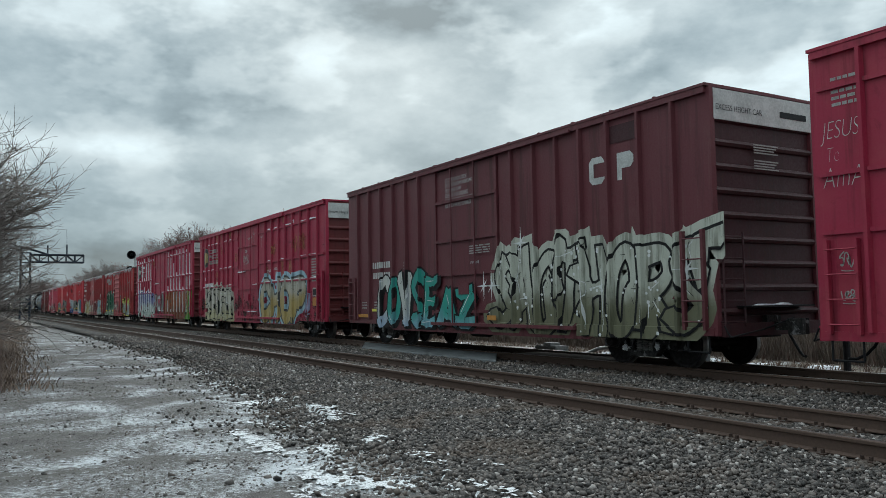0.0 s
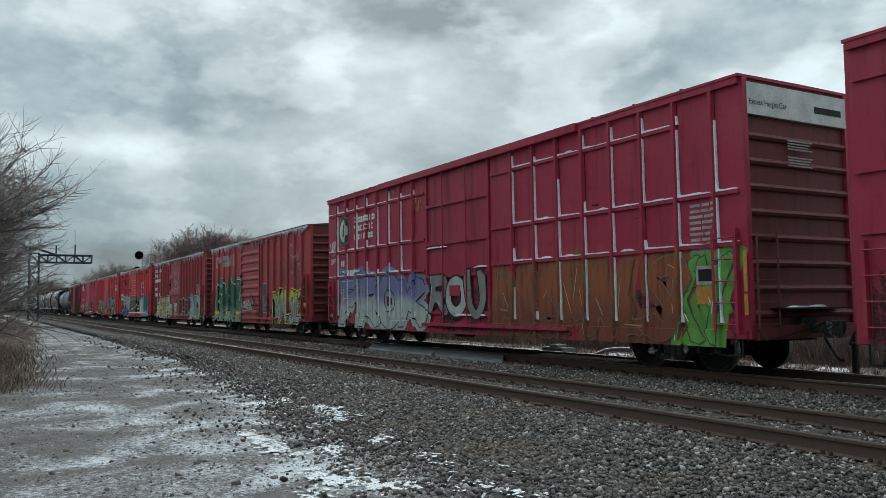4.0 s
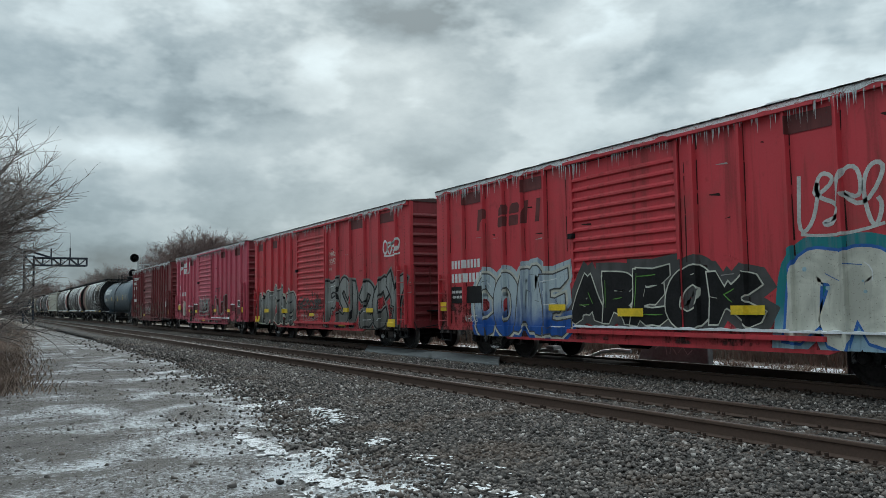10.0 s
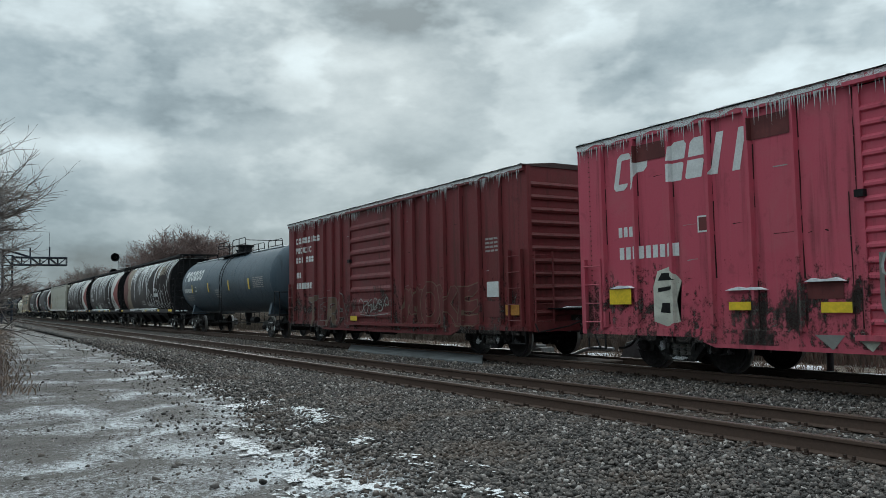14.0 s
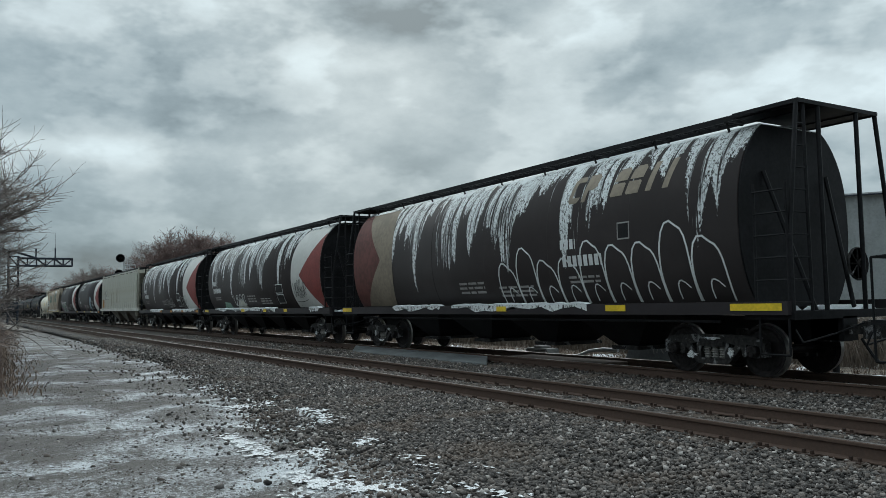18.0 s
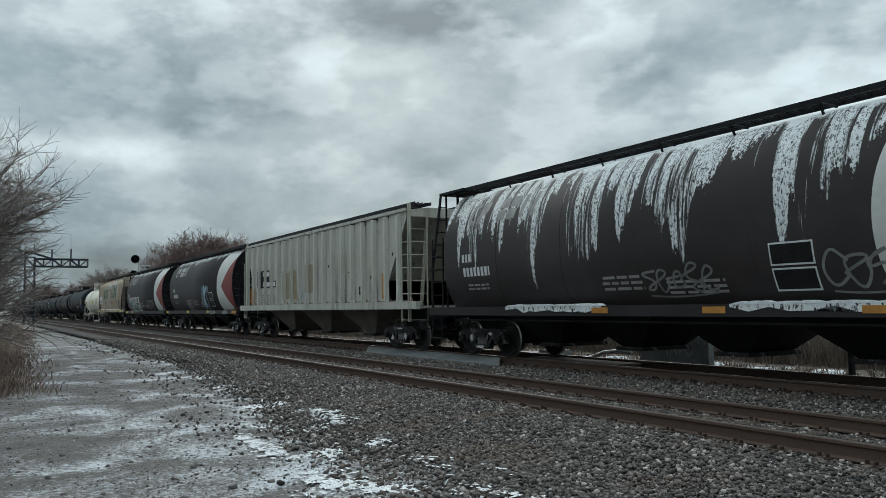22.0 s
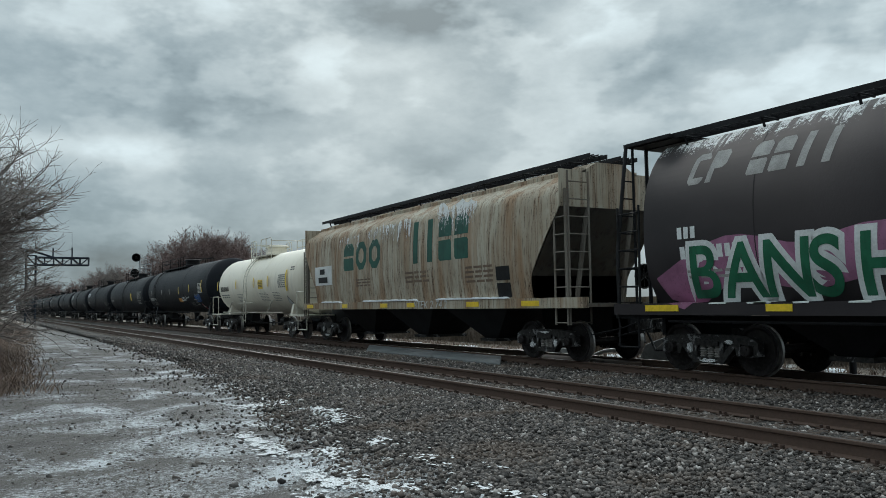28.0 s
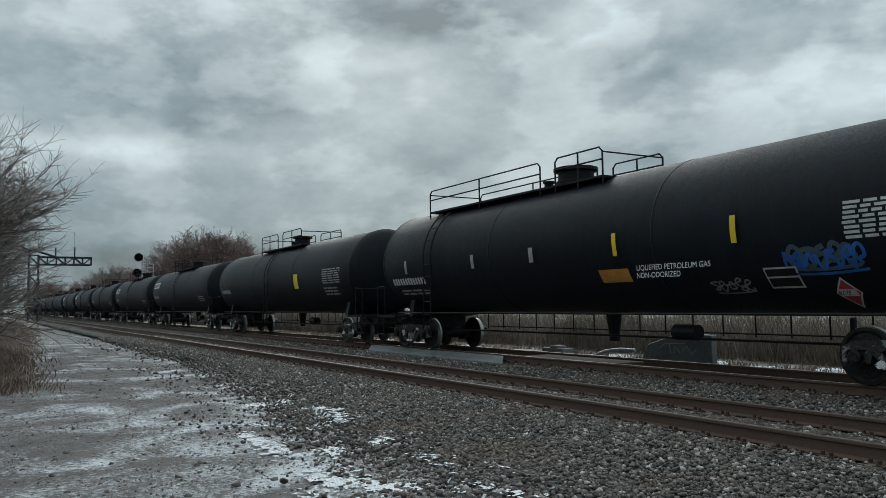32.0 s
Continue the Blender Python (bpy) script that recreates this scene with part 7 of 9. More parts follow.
P2 = spaced(0.78, 6.85, 8) + [12.15, 13.1, 14.0, 14.85, 15.75, 16.65, 17.55, 18.5]
c2, S2 = red_tall("boxcar", "bright red high-cube boxcar with pale block graffiti", -47.44, 19.2, 2, P2, (7.75, 11.1))
piece(c2, "SAYFZW", 1.7, 6.85, 0.54, 2.25, S2, ["f_cream"], "ink", "f_cream", None, 31, 0.21, 0.055, 0.8, -0.1, spikes=9, cuts=5, wild=1)
piece(c2, "CHOP", 11.45, 17.0, 0.55, 2.6, S2, ["f_sand"], "smoke", "sky", None, 44, 0.30, 0.09, 0.35, 0.0, shine="bone", dots="white", spikes=3)
scrawl(c2, 17.0, 17.6, 0.9, 2.1, S2, "lav", 3, 5, 0.06)
words(c2, "SUCKAH", 12.3, 2.78, 0.14, "white", -1.506, 0.8, name="graffiti_tag")
words(c2, "PUNCH", 13.25, 2.85, 0.14, "white", -1.506, 0.8, name="graffiti_tag")
for x, z in ((9.75, 4.45), (10.1, 4.5), (10.55, 4.62), (11.55, 4.4)):
    fan = [quads([(x, z - 0.45), (x, z)], 0.025)] + [quads([(x, z), (x + dx, z + 0.17 - abs(dx) * 0.4)], 0.02) for dx in (-0.2, -0.12, 0.0, 0.12, 0.2)]
    spray(c2, "graffiti_palm", [q for s in fan for q in s], "pale", S2, 0.012, 0.0001)
scrawl(c2, 8.75, 9.7, 3.35, 3.8, S2, "pale", 8, 5, 0.03)
scrawl(c2, 9.1, 9.45, 3.85, 4.0, S2, "pale", 9, 2, 0.03)
P3 = spaced(0.85, 6.85, 8) + spaced(12.1, 18.4, 8)
c3, S3 = red_tall("boxcar", "bright red high-cube boxcar with lavender and orange graffiti", -68.47, 19.0, 3, P3, (7.6, 11.1))
piece(c3, "FROK", 1.2, 7.5, 0.56, 2.35, S3, ["f_lav"], "ink", "f_lav", None, 52, 0.30, 0.035, 0.5, 0.05, spikes=2)
piece(c3, "ASSMALS", 11.2, 17.6, 0.54, 2.2, S3, ["f_rust"], "mud", "f_rust", None, 57, 0.26, 0.03, 0.6, 0.0, shine="tan", spikes=4, wild=1)
piece(c3, "KY", 17.3, 18.6, 0.54, 2.2, S3, ["leaf"], "smoke", "leaf", None, 58, 0.24, 0.03, 0.6)
piece(c3, "ROU", 7.9, 10.9, 0.95, 2.2, S3, ["ash", "silver"], "ink", None, None, 59, 0.22, 0.05, 0.5)
scrawl(c3, 0.12, 0.72, 3.2, 3.7, S3, "white", 5, 4, 0.03)
scrawl(c3, 0.15, 0.6, 2.85, 3.05, S3, "white", 6, 3, 0.03)
words(c3, "RFM!", 0.12, 0.86, 0.16, "offwhite", -1.54, 0.9, name="graffiti_tag")


def old_box(label, off, L, paint, posts, door, kind, seed, eave=4.57, ends=None, icy=0.7, patches=(), yellow=()):
    car = boxcar("boxcar", label, off, L, eave, paint, posts, door, kind=kind, ends=ends, roof="roofdark")
    shape = wall_shape(posts, door=door)
    icicles(car, L, eave, seed, icy)
    wear(car, posts + [door[0] - 0.09, door[1] + 0.04], L, 0.68, eave, seed)
    for x0, x1, z0, z1 in patches:
        plates(car, [(x0, x1, z0, z1)], shape, "brownpatch", "patch_plate", "dull brown patch plate")
    plates(car, yellow, shape, "yellow", "reflector", "yellow reflector plate")
    residue(car, 0.1, L - 0.1, 0.58, 2.1, shape, "film_dark", "dark road film on the lower side")
    if seed in (5, 7, 8, 9):
        residue(car, 0.4, L - 0.4, 0.6, 2.3, shape, "film_pale", "pale overspray left from old graffiti")
    # rivet rows near the corners
    for x in (0.28, L - 0.28):
        bm = bmesh.new()
        for i in range(34):
            z = 0.95 + i * (eave - 1.2) / 33
            prism(bm, [(x - 0.012, z - 0.012), (x + 0.012, z - 0.012), (x + 0.012, z + 0.012), (x - 0.012, z + 0.012)], -1.512, -1.499, "y")
        tagged(part("rivet_row", bm, "brownpatch", car), kind="stuff")
    return car, shape


P4 = [0.55, 1.6, 2.7, 3.8, 4.9, 9.4, 10.35, 11.25, 12.2, 13.1, 14.0, 14.9]
c4, S4 = old_box("weathered red boxcar with dark green and yellow-grey graffiti", -86.27, 15.7, "oldred", P4, (5.95, 9.05), "ribbed", 4, ends="endred", yellow=[(0.85, 1.85, 0.92, 1.05), (3.3, 3.8, 0.92, 1.05), (5.1, 5.8, 0.92, 1.05)])
piece(c4, "AZKANS", 0.85, 5.9, 0.55, 2.55, S4, ["f_green"], "ink", "f_green", "bone", 61, 0.24, 0.05, 0.9, 0.12, shine="mint", spikes=8, drop=0.10, cuts=5, wild=2)
piece(c4, "KILSE", 11.3, 14.6, 0.55, 2.05, S4, ["f_acid"], "ink", None, "lemon", 66, 0.30, 0.05, 0.4, 0.0, dots="ink")
plates(c4, [(9.5, 10.3, 1.0, 2.4)], S4, "pale", "notice_board", "black panel with a pale border")
spray(c4, "notice_board", [rect(9.55, 10.25, 1.05, 2.35)], "smoke", S4, 0.016)
scrawl(c4, 9.6, 10.2, 1.2, 1.9, S4, "pale", 3, 4, 0.03, 0.02)
blocks(c4, 0.8, 4.7, 3.45, 4.05, "cp_bbii", S4, "pale", 0.15)
plates(c4, [(15.05, 15.5, 1.22, 1.45)], S4, "orange", "reflector")
plates(c4, [(14.35, 14.8, 1.5, 1.78)], S4, "pale", "notice_plate")
spray(c4, "notice_plate", [rect(*r) for r in [(14.39, 14.56, 1.54, 1.74), (14.59, 14.76, 1.54, 1.74)]], "ink", S4, 0.016, 0.0)
scrawl(c4, 6.2, 8.0, 1.15, 1.6, S4, "bone", 5, 5, 0.05)
scrawl(c4, 13.3, 14.8, 2.5, 3.9, S4, "pale", 15, 3, 0.04)
bars(c4, 5.1, 5.7, 2.5, 2.85, 3, S4, "pale", 4)

P5 = [0.75, 1.72, 2.75, 3.6, 4.4, 5.2, 9.5, 10.3, 11.1, 11.9, 12.7, 13.45, 14.2, 15.0]
c5, S5 = old_box("oxide red boxcar with tan and pale blue graffiti along the sill", -103.86, 15.75, "oxide", P5, (5.85, 9.1), "smooth", 5, ends="endred", icy=0.6, yellow=[(14.45, 14.97, 1.12, 1.28), (15.3, 15.6, 1.1, 1.25), (12.2, 12.6, 1.1, 1.25)])
for i, (w, signs) in enumerate(((2.1, "cbbbbibb"), (1.45, "pbcicic"), (1.65, "bbiibbb"))):
    blocks(c5, 0.72, 0.72 + w, 3.88 - 0.36 * i, 4.10 - 0.36 * i, signs, S5, "white")
bars(c5, 0.75, 1.1, 2.55, 2.78, 1, S5, "white", 3, fill=0.9, words=2)
bars(c5, 0.75, 2.1, 2.10, 2.36, 1, S5, "white", 4, fill=0.9, words=2)
bars(c5, 0.8, 2.1, 1.72, 1.98, 2, S5, "pale", 5)
bars(c5, 13.6, 14.9, 2.1, 2.7, 5, S5, "white", 6, fill=0.3)
plates(c5, [(14.42, 14.96, 1.78, 2.1)], S5, "white", "notice_plate")
spray(c5, "notice_plate", [rect(*r) for r in [(14.47, 14.66, 1.82, 2.06), (14.71, 14.91, 1.82, 2.06)]], "ink", S5, 0.016, 0.0)
piece(c5, "ACSER", 1.0, 5.85, 0.56, 1.95, S5, ["f_cream", "tan"], "mud", None, "bone", 71, 0.28, 0.035, 0.6, 0.1, spikes=3, wild=1)
piece(c5, "SOEA", 5.9, 9.2, 0.60, 1.55, S5, ["f_cream", "brownpatch"], "mud", None, None, 73, 0.26, 0.04, 0.4, shine=None)
piece(c5, "LANWM", 9.4, 12.4, 0.75, 1.85, S5, ["brownpatch"], "silver", None, None, 75, 0.26, 0.05, 0.4, shine=None)
piece(c5, "SHEIM", 11.9, 15.6, 0.56, 1.95, S5, ["f_sky", "sky"], "smoke", None, "bone", 77, 0.28, 0.035, 0.4, dots="lemon", wild=1)
scrawl(c5, 7.3, 9.0, 2.6, 3.35, S5, "pale", 7, 5, 0.05)
words(c5, "CLOSE AND LOCK\nDOORS BEFORE\nMOVING CAR", 7.0, 3.62, 0.09, "offwhite", -1.518, 0.8)

P6 = [0.6, 1.4, 2.4, 3.3, 4.1, 5.0, 9.45, 10.5, 11.4, 12.3, 13.2, 14.1, 14.85]
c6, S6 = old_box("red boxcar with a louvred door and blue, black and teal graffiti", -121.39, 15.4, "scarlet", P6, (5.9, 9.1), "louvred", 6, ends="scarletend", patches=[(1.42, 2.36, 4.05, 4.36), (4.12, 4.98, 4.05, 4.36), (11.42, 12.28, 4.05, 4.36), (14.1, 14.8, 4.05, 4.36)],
                 yellow=[(0.1, 0.5, 1.2, 1.44), (5.1, 5.7, 1.2, 1.34), (7.43, 8.15, 1.08, 1.24), (10.2, 10.9, 1.12, 1.28), (14.9, 15.25, 1.15, 1.4)])
piece(c6, "COmE", 1.9, 5.75, 0.58, 2.15, S6, ["f_deep"], "smoke", "f_deep", "bone", 81, 0.28, 0.035, 0.4, 0.0, drop=0.0)
piece(c6, "AREOK", 5.95, 10.7, 0.85, 2.0, S6, ["ink"], "bone", "smoke", None, 85, 0.36, 0.03, 0.3, 0.1, shine="leaf", cuts=1)
piece(c6, "mO", 11.3, 14.9, 0.60, 2.2, S6, ["bone", "f_ocean"], "blue", "f_ocean", None, 88, 0.34, 0.05, 0.2, dots="sky")
blocks(c6, 1.5, 4.9, 3.3, 3.85, "_p_bbii", S6, "brownpatch", 0.15)
snow_on(c6, [(5.95, 14.9, 0.84)], -1.60, -1.5, 6)
scrawl(c6, 11.5, 12.95, 2.4, 3.4, S6, "offwhite", 6, 4, 0.07)
bars(c6, 0.7, 2.2, 2.33, 2.58, 1, S6, "white", 3, fill=0.9, words=2)
bars(c6, 0.7, 2.2, 1.95, 2.22, 1, S6, "white", 4, fill=0.9, words=2)
plates(c6, [(0.7, 1.36, 1.4, 1.85), (1.5, 2.3, 1.4, 1.85)], S6, "ink", "stencil_panel")
bars(c6, 0.75, 1.3, 1.5, 1.78, 2, S6, "offwhite", 6, off=0.02)
words(c6, "VHOG", 1.45, 0.9, 0.2, "offwhite", -1.56, 0.8, name="graffiti_tag")

P7 = [0.55, 1.5, 2.6, 3.5, 4.25, 5.1, 9.05, 10.05, 11.25, 12.45, 13.6, 14.8]
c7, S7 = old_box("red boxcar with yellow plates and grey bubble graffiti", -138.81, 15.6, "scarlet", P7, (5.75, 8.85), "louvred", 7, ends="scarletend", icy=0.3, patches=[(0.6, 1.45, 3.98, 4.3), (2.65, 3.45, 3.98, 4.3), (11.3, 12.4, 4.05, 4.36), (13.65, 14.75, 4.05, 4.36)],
                 yellow=[(14.23, 14.84, 0.70, 0.94), (12.59, 13.12, 1.15, 1.29), (10.65, 11.22, 1.16, 1.31), (0.41, 0.95, 0.72, 0.97), (1.6, 2.2, 1.14, 1.3), (4.17, 4.71, 1.12, 1.3), (7.4, 7.9, 1.0, 1.12), (10.3, 10.9, 0.66, 0.78)])
piece(c7, "WOTSNO", 0.7, 5.6, 0.62, 2.05, S7, ["f_silver"], "ink", None, "bone", 91, 0.28, 0.045, 0.5, wild=1)
piece(c7, "FSI2CY", 9.0, 15.2, 0.62, 2.3, S7, ["f_silver"], "ink", None, "ash", 95, 0.30, 0.07, 0.6, 0.05)
scrawl(c7, 6.1, 8.5, 1.3, 1.75, S7, "smoke", 97, 6, 0.06)
scrawl(c7, 6.3, 8.2, 0.85, 1.1, S7, "pale", 98, 6, 0.03)
scrawl(c7, 13.8, 15.0, 2.98, 3.5, S7, "white", 9, 4, 0.07)
words(c7, "XXX", 9.2, 2.7, 0.11, "bone", -1.508, 0.9, name="graffiti_tag")
scrawl(c7, 9.2, 9.95, 2.95, 3.15, S7, "bone", 12, 5, 0.018)
scrawl(c7, 9.2, 9.95, 3.25, 3.4, S7, "bone", 13, 5, 0.018)

P8 = [0.7, 1.6, 2.5, 3.4, 4.25, 5.1, 9.45, 10.5, 11.4, 12.25, 13.15, 14.1, 15.0]
c8, S8 = old_box("sun-bleached pink-red boxcar with icicles and dirty graffiti on its door", -156.03, 15.75, "pink", P8, (6.1, 9.05), "louvred", 8, 4.63, icy=0.95, ends="scarletend", patches=[(1.62, 2.48, 4.05, 4.38), (4.27, 5.08, 4.0, 4.38), (11.42, 12.22, 4.06, 4.38), (14.12, 14.98, 4.02, 4.40), (13.2, 14.05, 1.2, 1.52), (14.15, 14.95, 1.05, 1.30), (5.2, 5.8, 1.33, 1.6)],
                 yellow=[(15.15, 15.62, 1.14, 1.40), (0.85, 1.45, 1.28, 1.58), (3.75, 4.2, 1.16, 1.30), (9.79, 10.34, 1.18, 1.32), (12.55, 13.05, 1.15, 1.30), (7.47, 8.03, 0.64, 0.80), (5.45, 5.95, 1.12, 1.28)])
blocks(c8, 0.95, 4.2, 3.55, 4.28, "cp_bbii", S8, "white", 0.22)
bars(c8, 1.1, 1.5, 2.60, 2.82, 1, S8, "white", 3, fill=0.9, words=2)
bars(c8, 1.1, 2.65, 2.15, 2.42, 1, S8, "white", 4, fill=0.9, words=2)
plates(c8, [(3.1, 3.35, 2.55, 2.85)], S8, "white", "notice_plate")
spray(c8, "notice_plate", [rect(*r) for r in [(3.13, 3.32, 2.58, 2.82)]], "brownpatch", S8, 0.016, 0.0)
spray(c8, "graffiti_blot", [[(1.98, 0.95), (2.3, 0.86), (2.62, 0.95), (2.55, 1.35), (2.68, 1.7), (2.4, 1.97), (2.1, 1.9), (1.98, 1.6)]], "bone", S8, 0.006)
spray(c8, "graffiti_blot", [[(2.1, 1.5), (2.5, 1.55), (2.5, 1.62), (2.1, 1.58)], [(2.15, 1.12), (2.45, 1.1), (2.4, 1.3), (2.2, 1.3)], [(2.1, 1.72), (2.55, 1.72), (2.4, 1.86), (2.2, 1.86)]], "ink", S8, 0.01)
residue(c8, 6.15, 8.95, 0.8, 2.3, S8, "film_dark", "dirty scribbled-over door")
scrawl(c8, 6.3, 8.8, 1.0, 1.9, S8, "ash", 101, 6, 0.07)
scrawl(c8, 6.4, 8.7, 1.2, 2.1, S8, "silver", 102, 7, 0.04, 0.012)
piece(c8, "CIYM", 9.6, 12.4, 1.0, 2.0, S8, ["brownpatch"], "pale", None, None, 103, 0.16, 0.025, 0.4, shine=None)
for i in range(9):
    x = 5.3 + 0.62 * i
    spray(c8, "graffiti_tooth", [[(x, 0.78), (x + 0.3, 0.55), (x + 0.5, 0.78)]], "bone" if i % 2 else "ash", S8, 0.006)
plates(c8, [(14.29, 14.84, 1.40, 1.76)], S8, "white", "notice_plate", "black and white notice plate")
spray(c8, "notice_plate", [rect(*r) for r in [(14.34, 14.54, 1.46, 1.71), (14.59, 14.79, 1.46, 1.71)]], "ink", S8, 0.016, 0.0)
snow_on(c8, [(13.25, 14.0, 1.53), (3.7, 4.5, 1.5), (9.3, 12.8, 0.82), (0.9, 1.5, 1.6), (5.2, 5.85, 1.6)], -1.6, -1.5, 8)
scrawl(c8, 9.8, 10.9, 2.3, 2.5, S8, "smoke", 9, 6, 0.025)

P9 = [0.65, 1.6, 2.7, 3.55, 4.3, 5.0, 9.4, 10.1, 10.9, 11.8, 12.65, 13.5, 14.4]
c9, S9 = old_box("dark wine-red boxcar with faint pale graffiti", -173.37, 15.4, "wine", P9, (5.66, 8.75), "ribbed", 9, icy=0.8, yellow=[(5.9, 6.4, 0.85, 1.0)], patches=[(13.6, 14.3, 1.0, 1.4)])
for i, (w, signs) in enumerate(((2.4, "cbbbbibb"), (1.6, "pbcicic"), (1.8, "bbiibbb"))):
    blocks(c9, 0.68, 0.68 + w, 3.75 - 0.37 * i, 3.97 - 0.37 * i, signs, S9, "white")
bars(c9, 0.75, 1.2, 2.42, 2.66, 1, S9, "white", 3, fill=0.9, words=2)
bars(c9, 0.75, 2.3, 2.0, 2.25, 1, S9, "white", 4, fill=0.9, words=2)
plates(c9, [(13.76, 14.28, 1.50, 1.88)], S9, "white", "notice_plate", "white notice plate")
plates(c9, [(14.6, 15.15, 1.05, 1.30)], S9, "orange", "reflector")
piece(c9, "TERA", 2.0, 5.4, 0.6, 1.7, S9, ["mud", "brownpatch"], "ash", None, None, 111, 0.18, 0.02, 0.4, shine=None)
piece(c9, "MOKE", 9.5, 13.4, 0.7, 1.9, S9, ["brownpatch"], "mud", None, None, 113, 0.22, 0.03, 0.4, shine=None)
scrawl(c9, 6.4, 8.5, 1.05, 1.6, S9, "pale", 9, 6, 0.03)
bars(c9, 13.7, 14.3, 2.6, 3.0, 4, S9, "pale", 6)

# -- blue-grey tank car
c10 = tank_car("tank_car", "blue-grey tank car with a black top railing", -191.42, 16.3, 1.52, 2.6, "bluegrey", 7.6, (6.0, 10.6), ladder_x=8.7, rails=((6.0, 7.9), (8.5, 10.6)))
snow_on(c10, [(0.8, 5.9, 3.97), (10.7, 15.4, 3.97)], -0.74, -0.2, 10)
T10 = round_shape(lambda z: math.sqrt(max(0.01, 1.52 ** 2 - (z - 2.6) ** 2)))
blocks(c10, 1.0, 4.7, 2.85, 3.42, "pboboo", T10, "white", 0.12)
bars(c10, 1.05, 2.75, 2.2, 2.44, 1, T10, "white", 3, fill=0.9, words=2)
bars(c10, 1.2, 2.7, 1.75, 2.1, 3, T10, "pale", 4)
plates(c10, [(2.92, 3.08, 2.16, 2.62), (6.17, 6.33, 2.16, 2.64), (9.79, 9.95, 2.17, 2.66), (12.9, 13.06, 2.17, 2.66)], T10, "yellow", "reflector", "yellow reflector strip")
plates(c10, [(3.4, 3.7, 2.25, 2.5)], T10, "white", "notice_plate")
spray(c10, "notice_plate", [rect(*r) for r in [(3.43, 3.67, 2.28, 2.47)]], "bluegrey", T10, 0.016, 0.0)
bars(c10, 7.2, 8.0, 1.85, 2.3, 4, T10, "pale", 6, words=1)
bars(c10, 13.4, 14.8, 2.2, 2.7, 6, T10, "pale", 7)


def hopper_marks(car, shape, x, big, seed, box_x=None, yellow=(), snow=(), emblem="offwhite"):
    if big:
        blocks(car, x, x + 3.1, 3.5, 4.08, "cp_bbii", shape, emblem, 0.22)
    bars(car, x - 0.15, x + 0.35, 2.5, 2.74, 1, shape, "white", seed, fill=0.9, words=2)
    bars(car, x - 0.15, x + 1.15, 2.12, 2.38, 1, shape, "white", seed + 1, fill=0.9, words=2)
    bars(car, x, x + 1.0, 1.75, 1.95, 2, shape, "pale", seed + 2)
    bars(car, 6.4, 7.6, 1.6, 1.95, 3, shape, "pale", seed + 3)
    bars(car, 8.2, 9.6, 1.5, 1.8, 3, shape, "pale", seed + 4)
    if box_x:
        for z in (1.52, 1.94):
            plates(car, [(box_x, box_x + 0.82, z, z + 0.38)], shape, "white", "notice_plate", "white-framed notice plate")
            spray(car, "notice_plate", [rect(box_x + 0.03, box_x + 0.79, z + 0.03, z + 0.35)], "ink", shape, 0.016)
    for x0, x1 in yellow:
        a = boxes((x0, x1, -1.612, -1.598, 1.17, 1.29))
        part("reflector", a, "yellow", car, "yellow reflector plate")
    snow_on(car, [(a, b, 1.32) for a, b in snow], -1.62, -1.45, seed)
    rng = random.Random(seed)
    for a, b in snow:
        low = [(a + (b - a) * k / 14, 1.31 - rng.uniform(0.02, 0.16)) for k in range(15)]
        spray(car, "sill_snow", [low + [(b, 1.325), (a, 1.325)]], "icesheet", shape, 0.008, 0, None, "snow stuck to the side sill")


H = round_shape(girth, 1.33)
c11 = cyl_hopper("hopper_car", "dark brown cylindrical hopper car with frozen snow streaks and white scrawl", -209.38, 15.45, "hopper", "left")
hopper_marks(c11, H, 10.9, True, 21, None, [(12.17, 12.73), (15.25, 16.25), (-0.9, -0.2), (8.3, 8.7)], [(2.8, 5.6), (6.2, 11.6)], "chevcream")
for i in range(9):
    a = 8.3 + 0.76 * i
    top = 2.2 + 0.35 * (i % 3 == 1) + 0.2 * (i > 4)
    loop = bend((a, 1.36), (a - 0.05, top + 0.5), (a + 0.45, top)) + bend((a + 0.45, top), (a + 0.8, top - 0.1), (a + 0.72, 1.36))
    spray(c11, "graffiti_loop", quads(loop, 0.04), "white", H, 0.008, 0.00005)
    spray(c11, "graffiti_loop", quads(bend((a + 0.3, 1.4), (a + 0.3, 1.95), (a + 0.6, 1.6)), 0.03), "white", H, 0.009, 0.00005)
plates(c11, [(12.55, 12.9, 2.6, 2.95)], H, "pale", "notice_plate")
spray(c11, "notice_plate", [rect(12.58, 12.87, 2.63, 2.92)], "ink", H, 0.016)
c12 = cyl_hopper("hopper_car", "dark icy cylindrical hopper car with a red and white end mark", -227.81, 15.45, "hopper", "right")
hopper_marks(c12, H, 1.1, True, 31, 10.5, [(9.06, 9.46), (11.65, 12.03), (-0.6, 0.1), (5.9, 6.4)], [(1.5, 8.6), (8.9, 10.6), (14.4, 15.4)], "pale")
scrawl(c12, 12.6, 13.9, 1.6, 2.4, H, "smoke", 5, 6, 0.035, 0.02)
scrawl(c12, 4.2, 6.0, 1.5, 2.0, H, "offwhite", 6, 4, 0.05, 0.008)
spray(c12, "graffiti_blot", [[(4.4, 1.36), (6.0, 1.36), (5.7, 1.7), (5.0, 1.75)]], "bone", H)
spray(c12, "graffiti_blot", [[(2.2, 1.36), (3.6, 1.36), (3.4, 1.62), (2.6, 1.68)]], "mint", H)
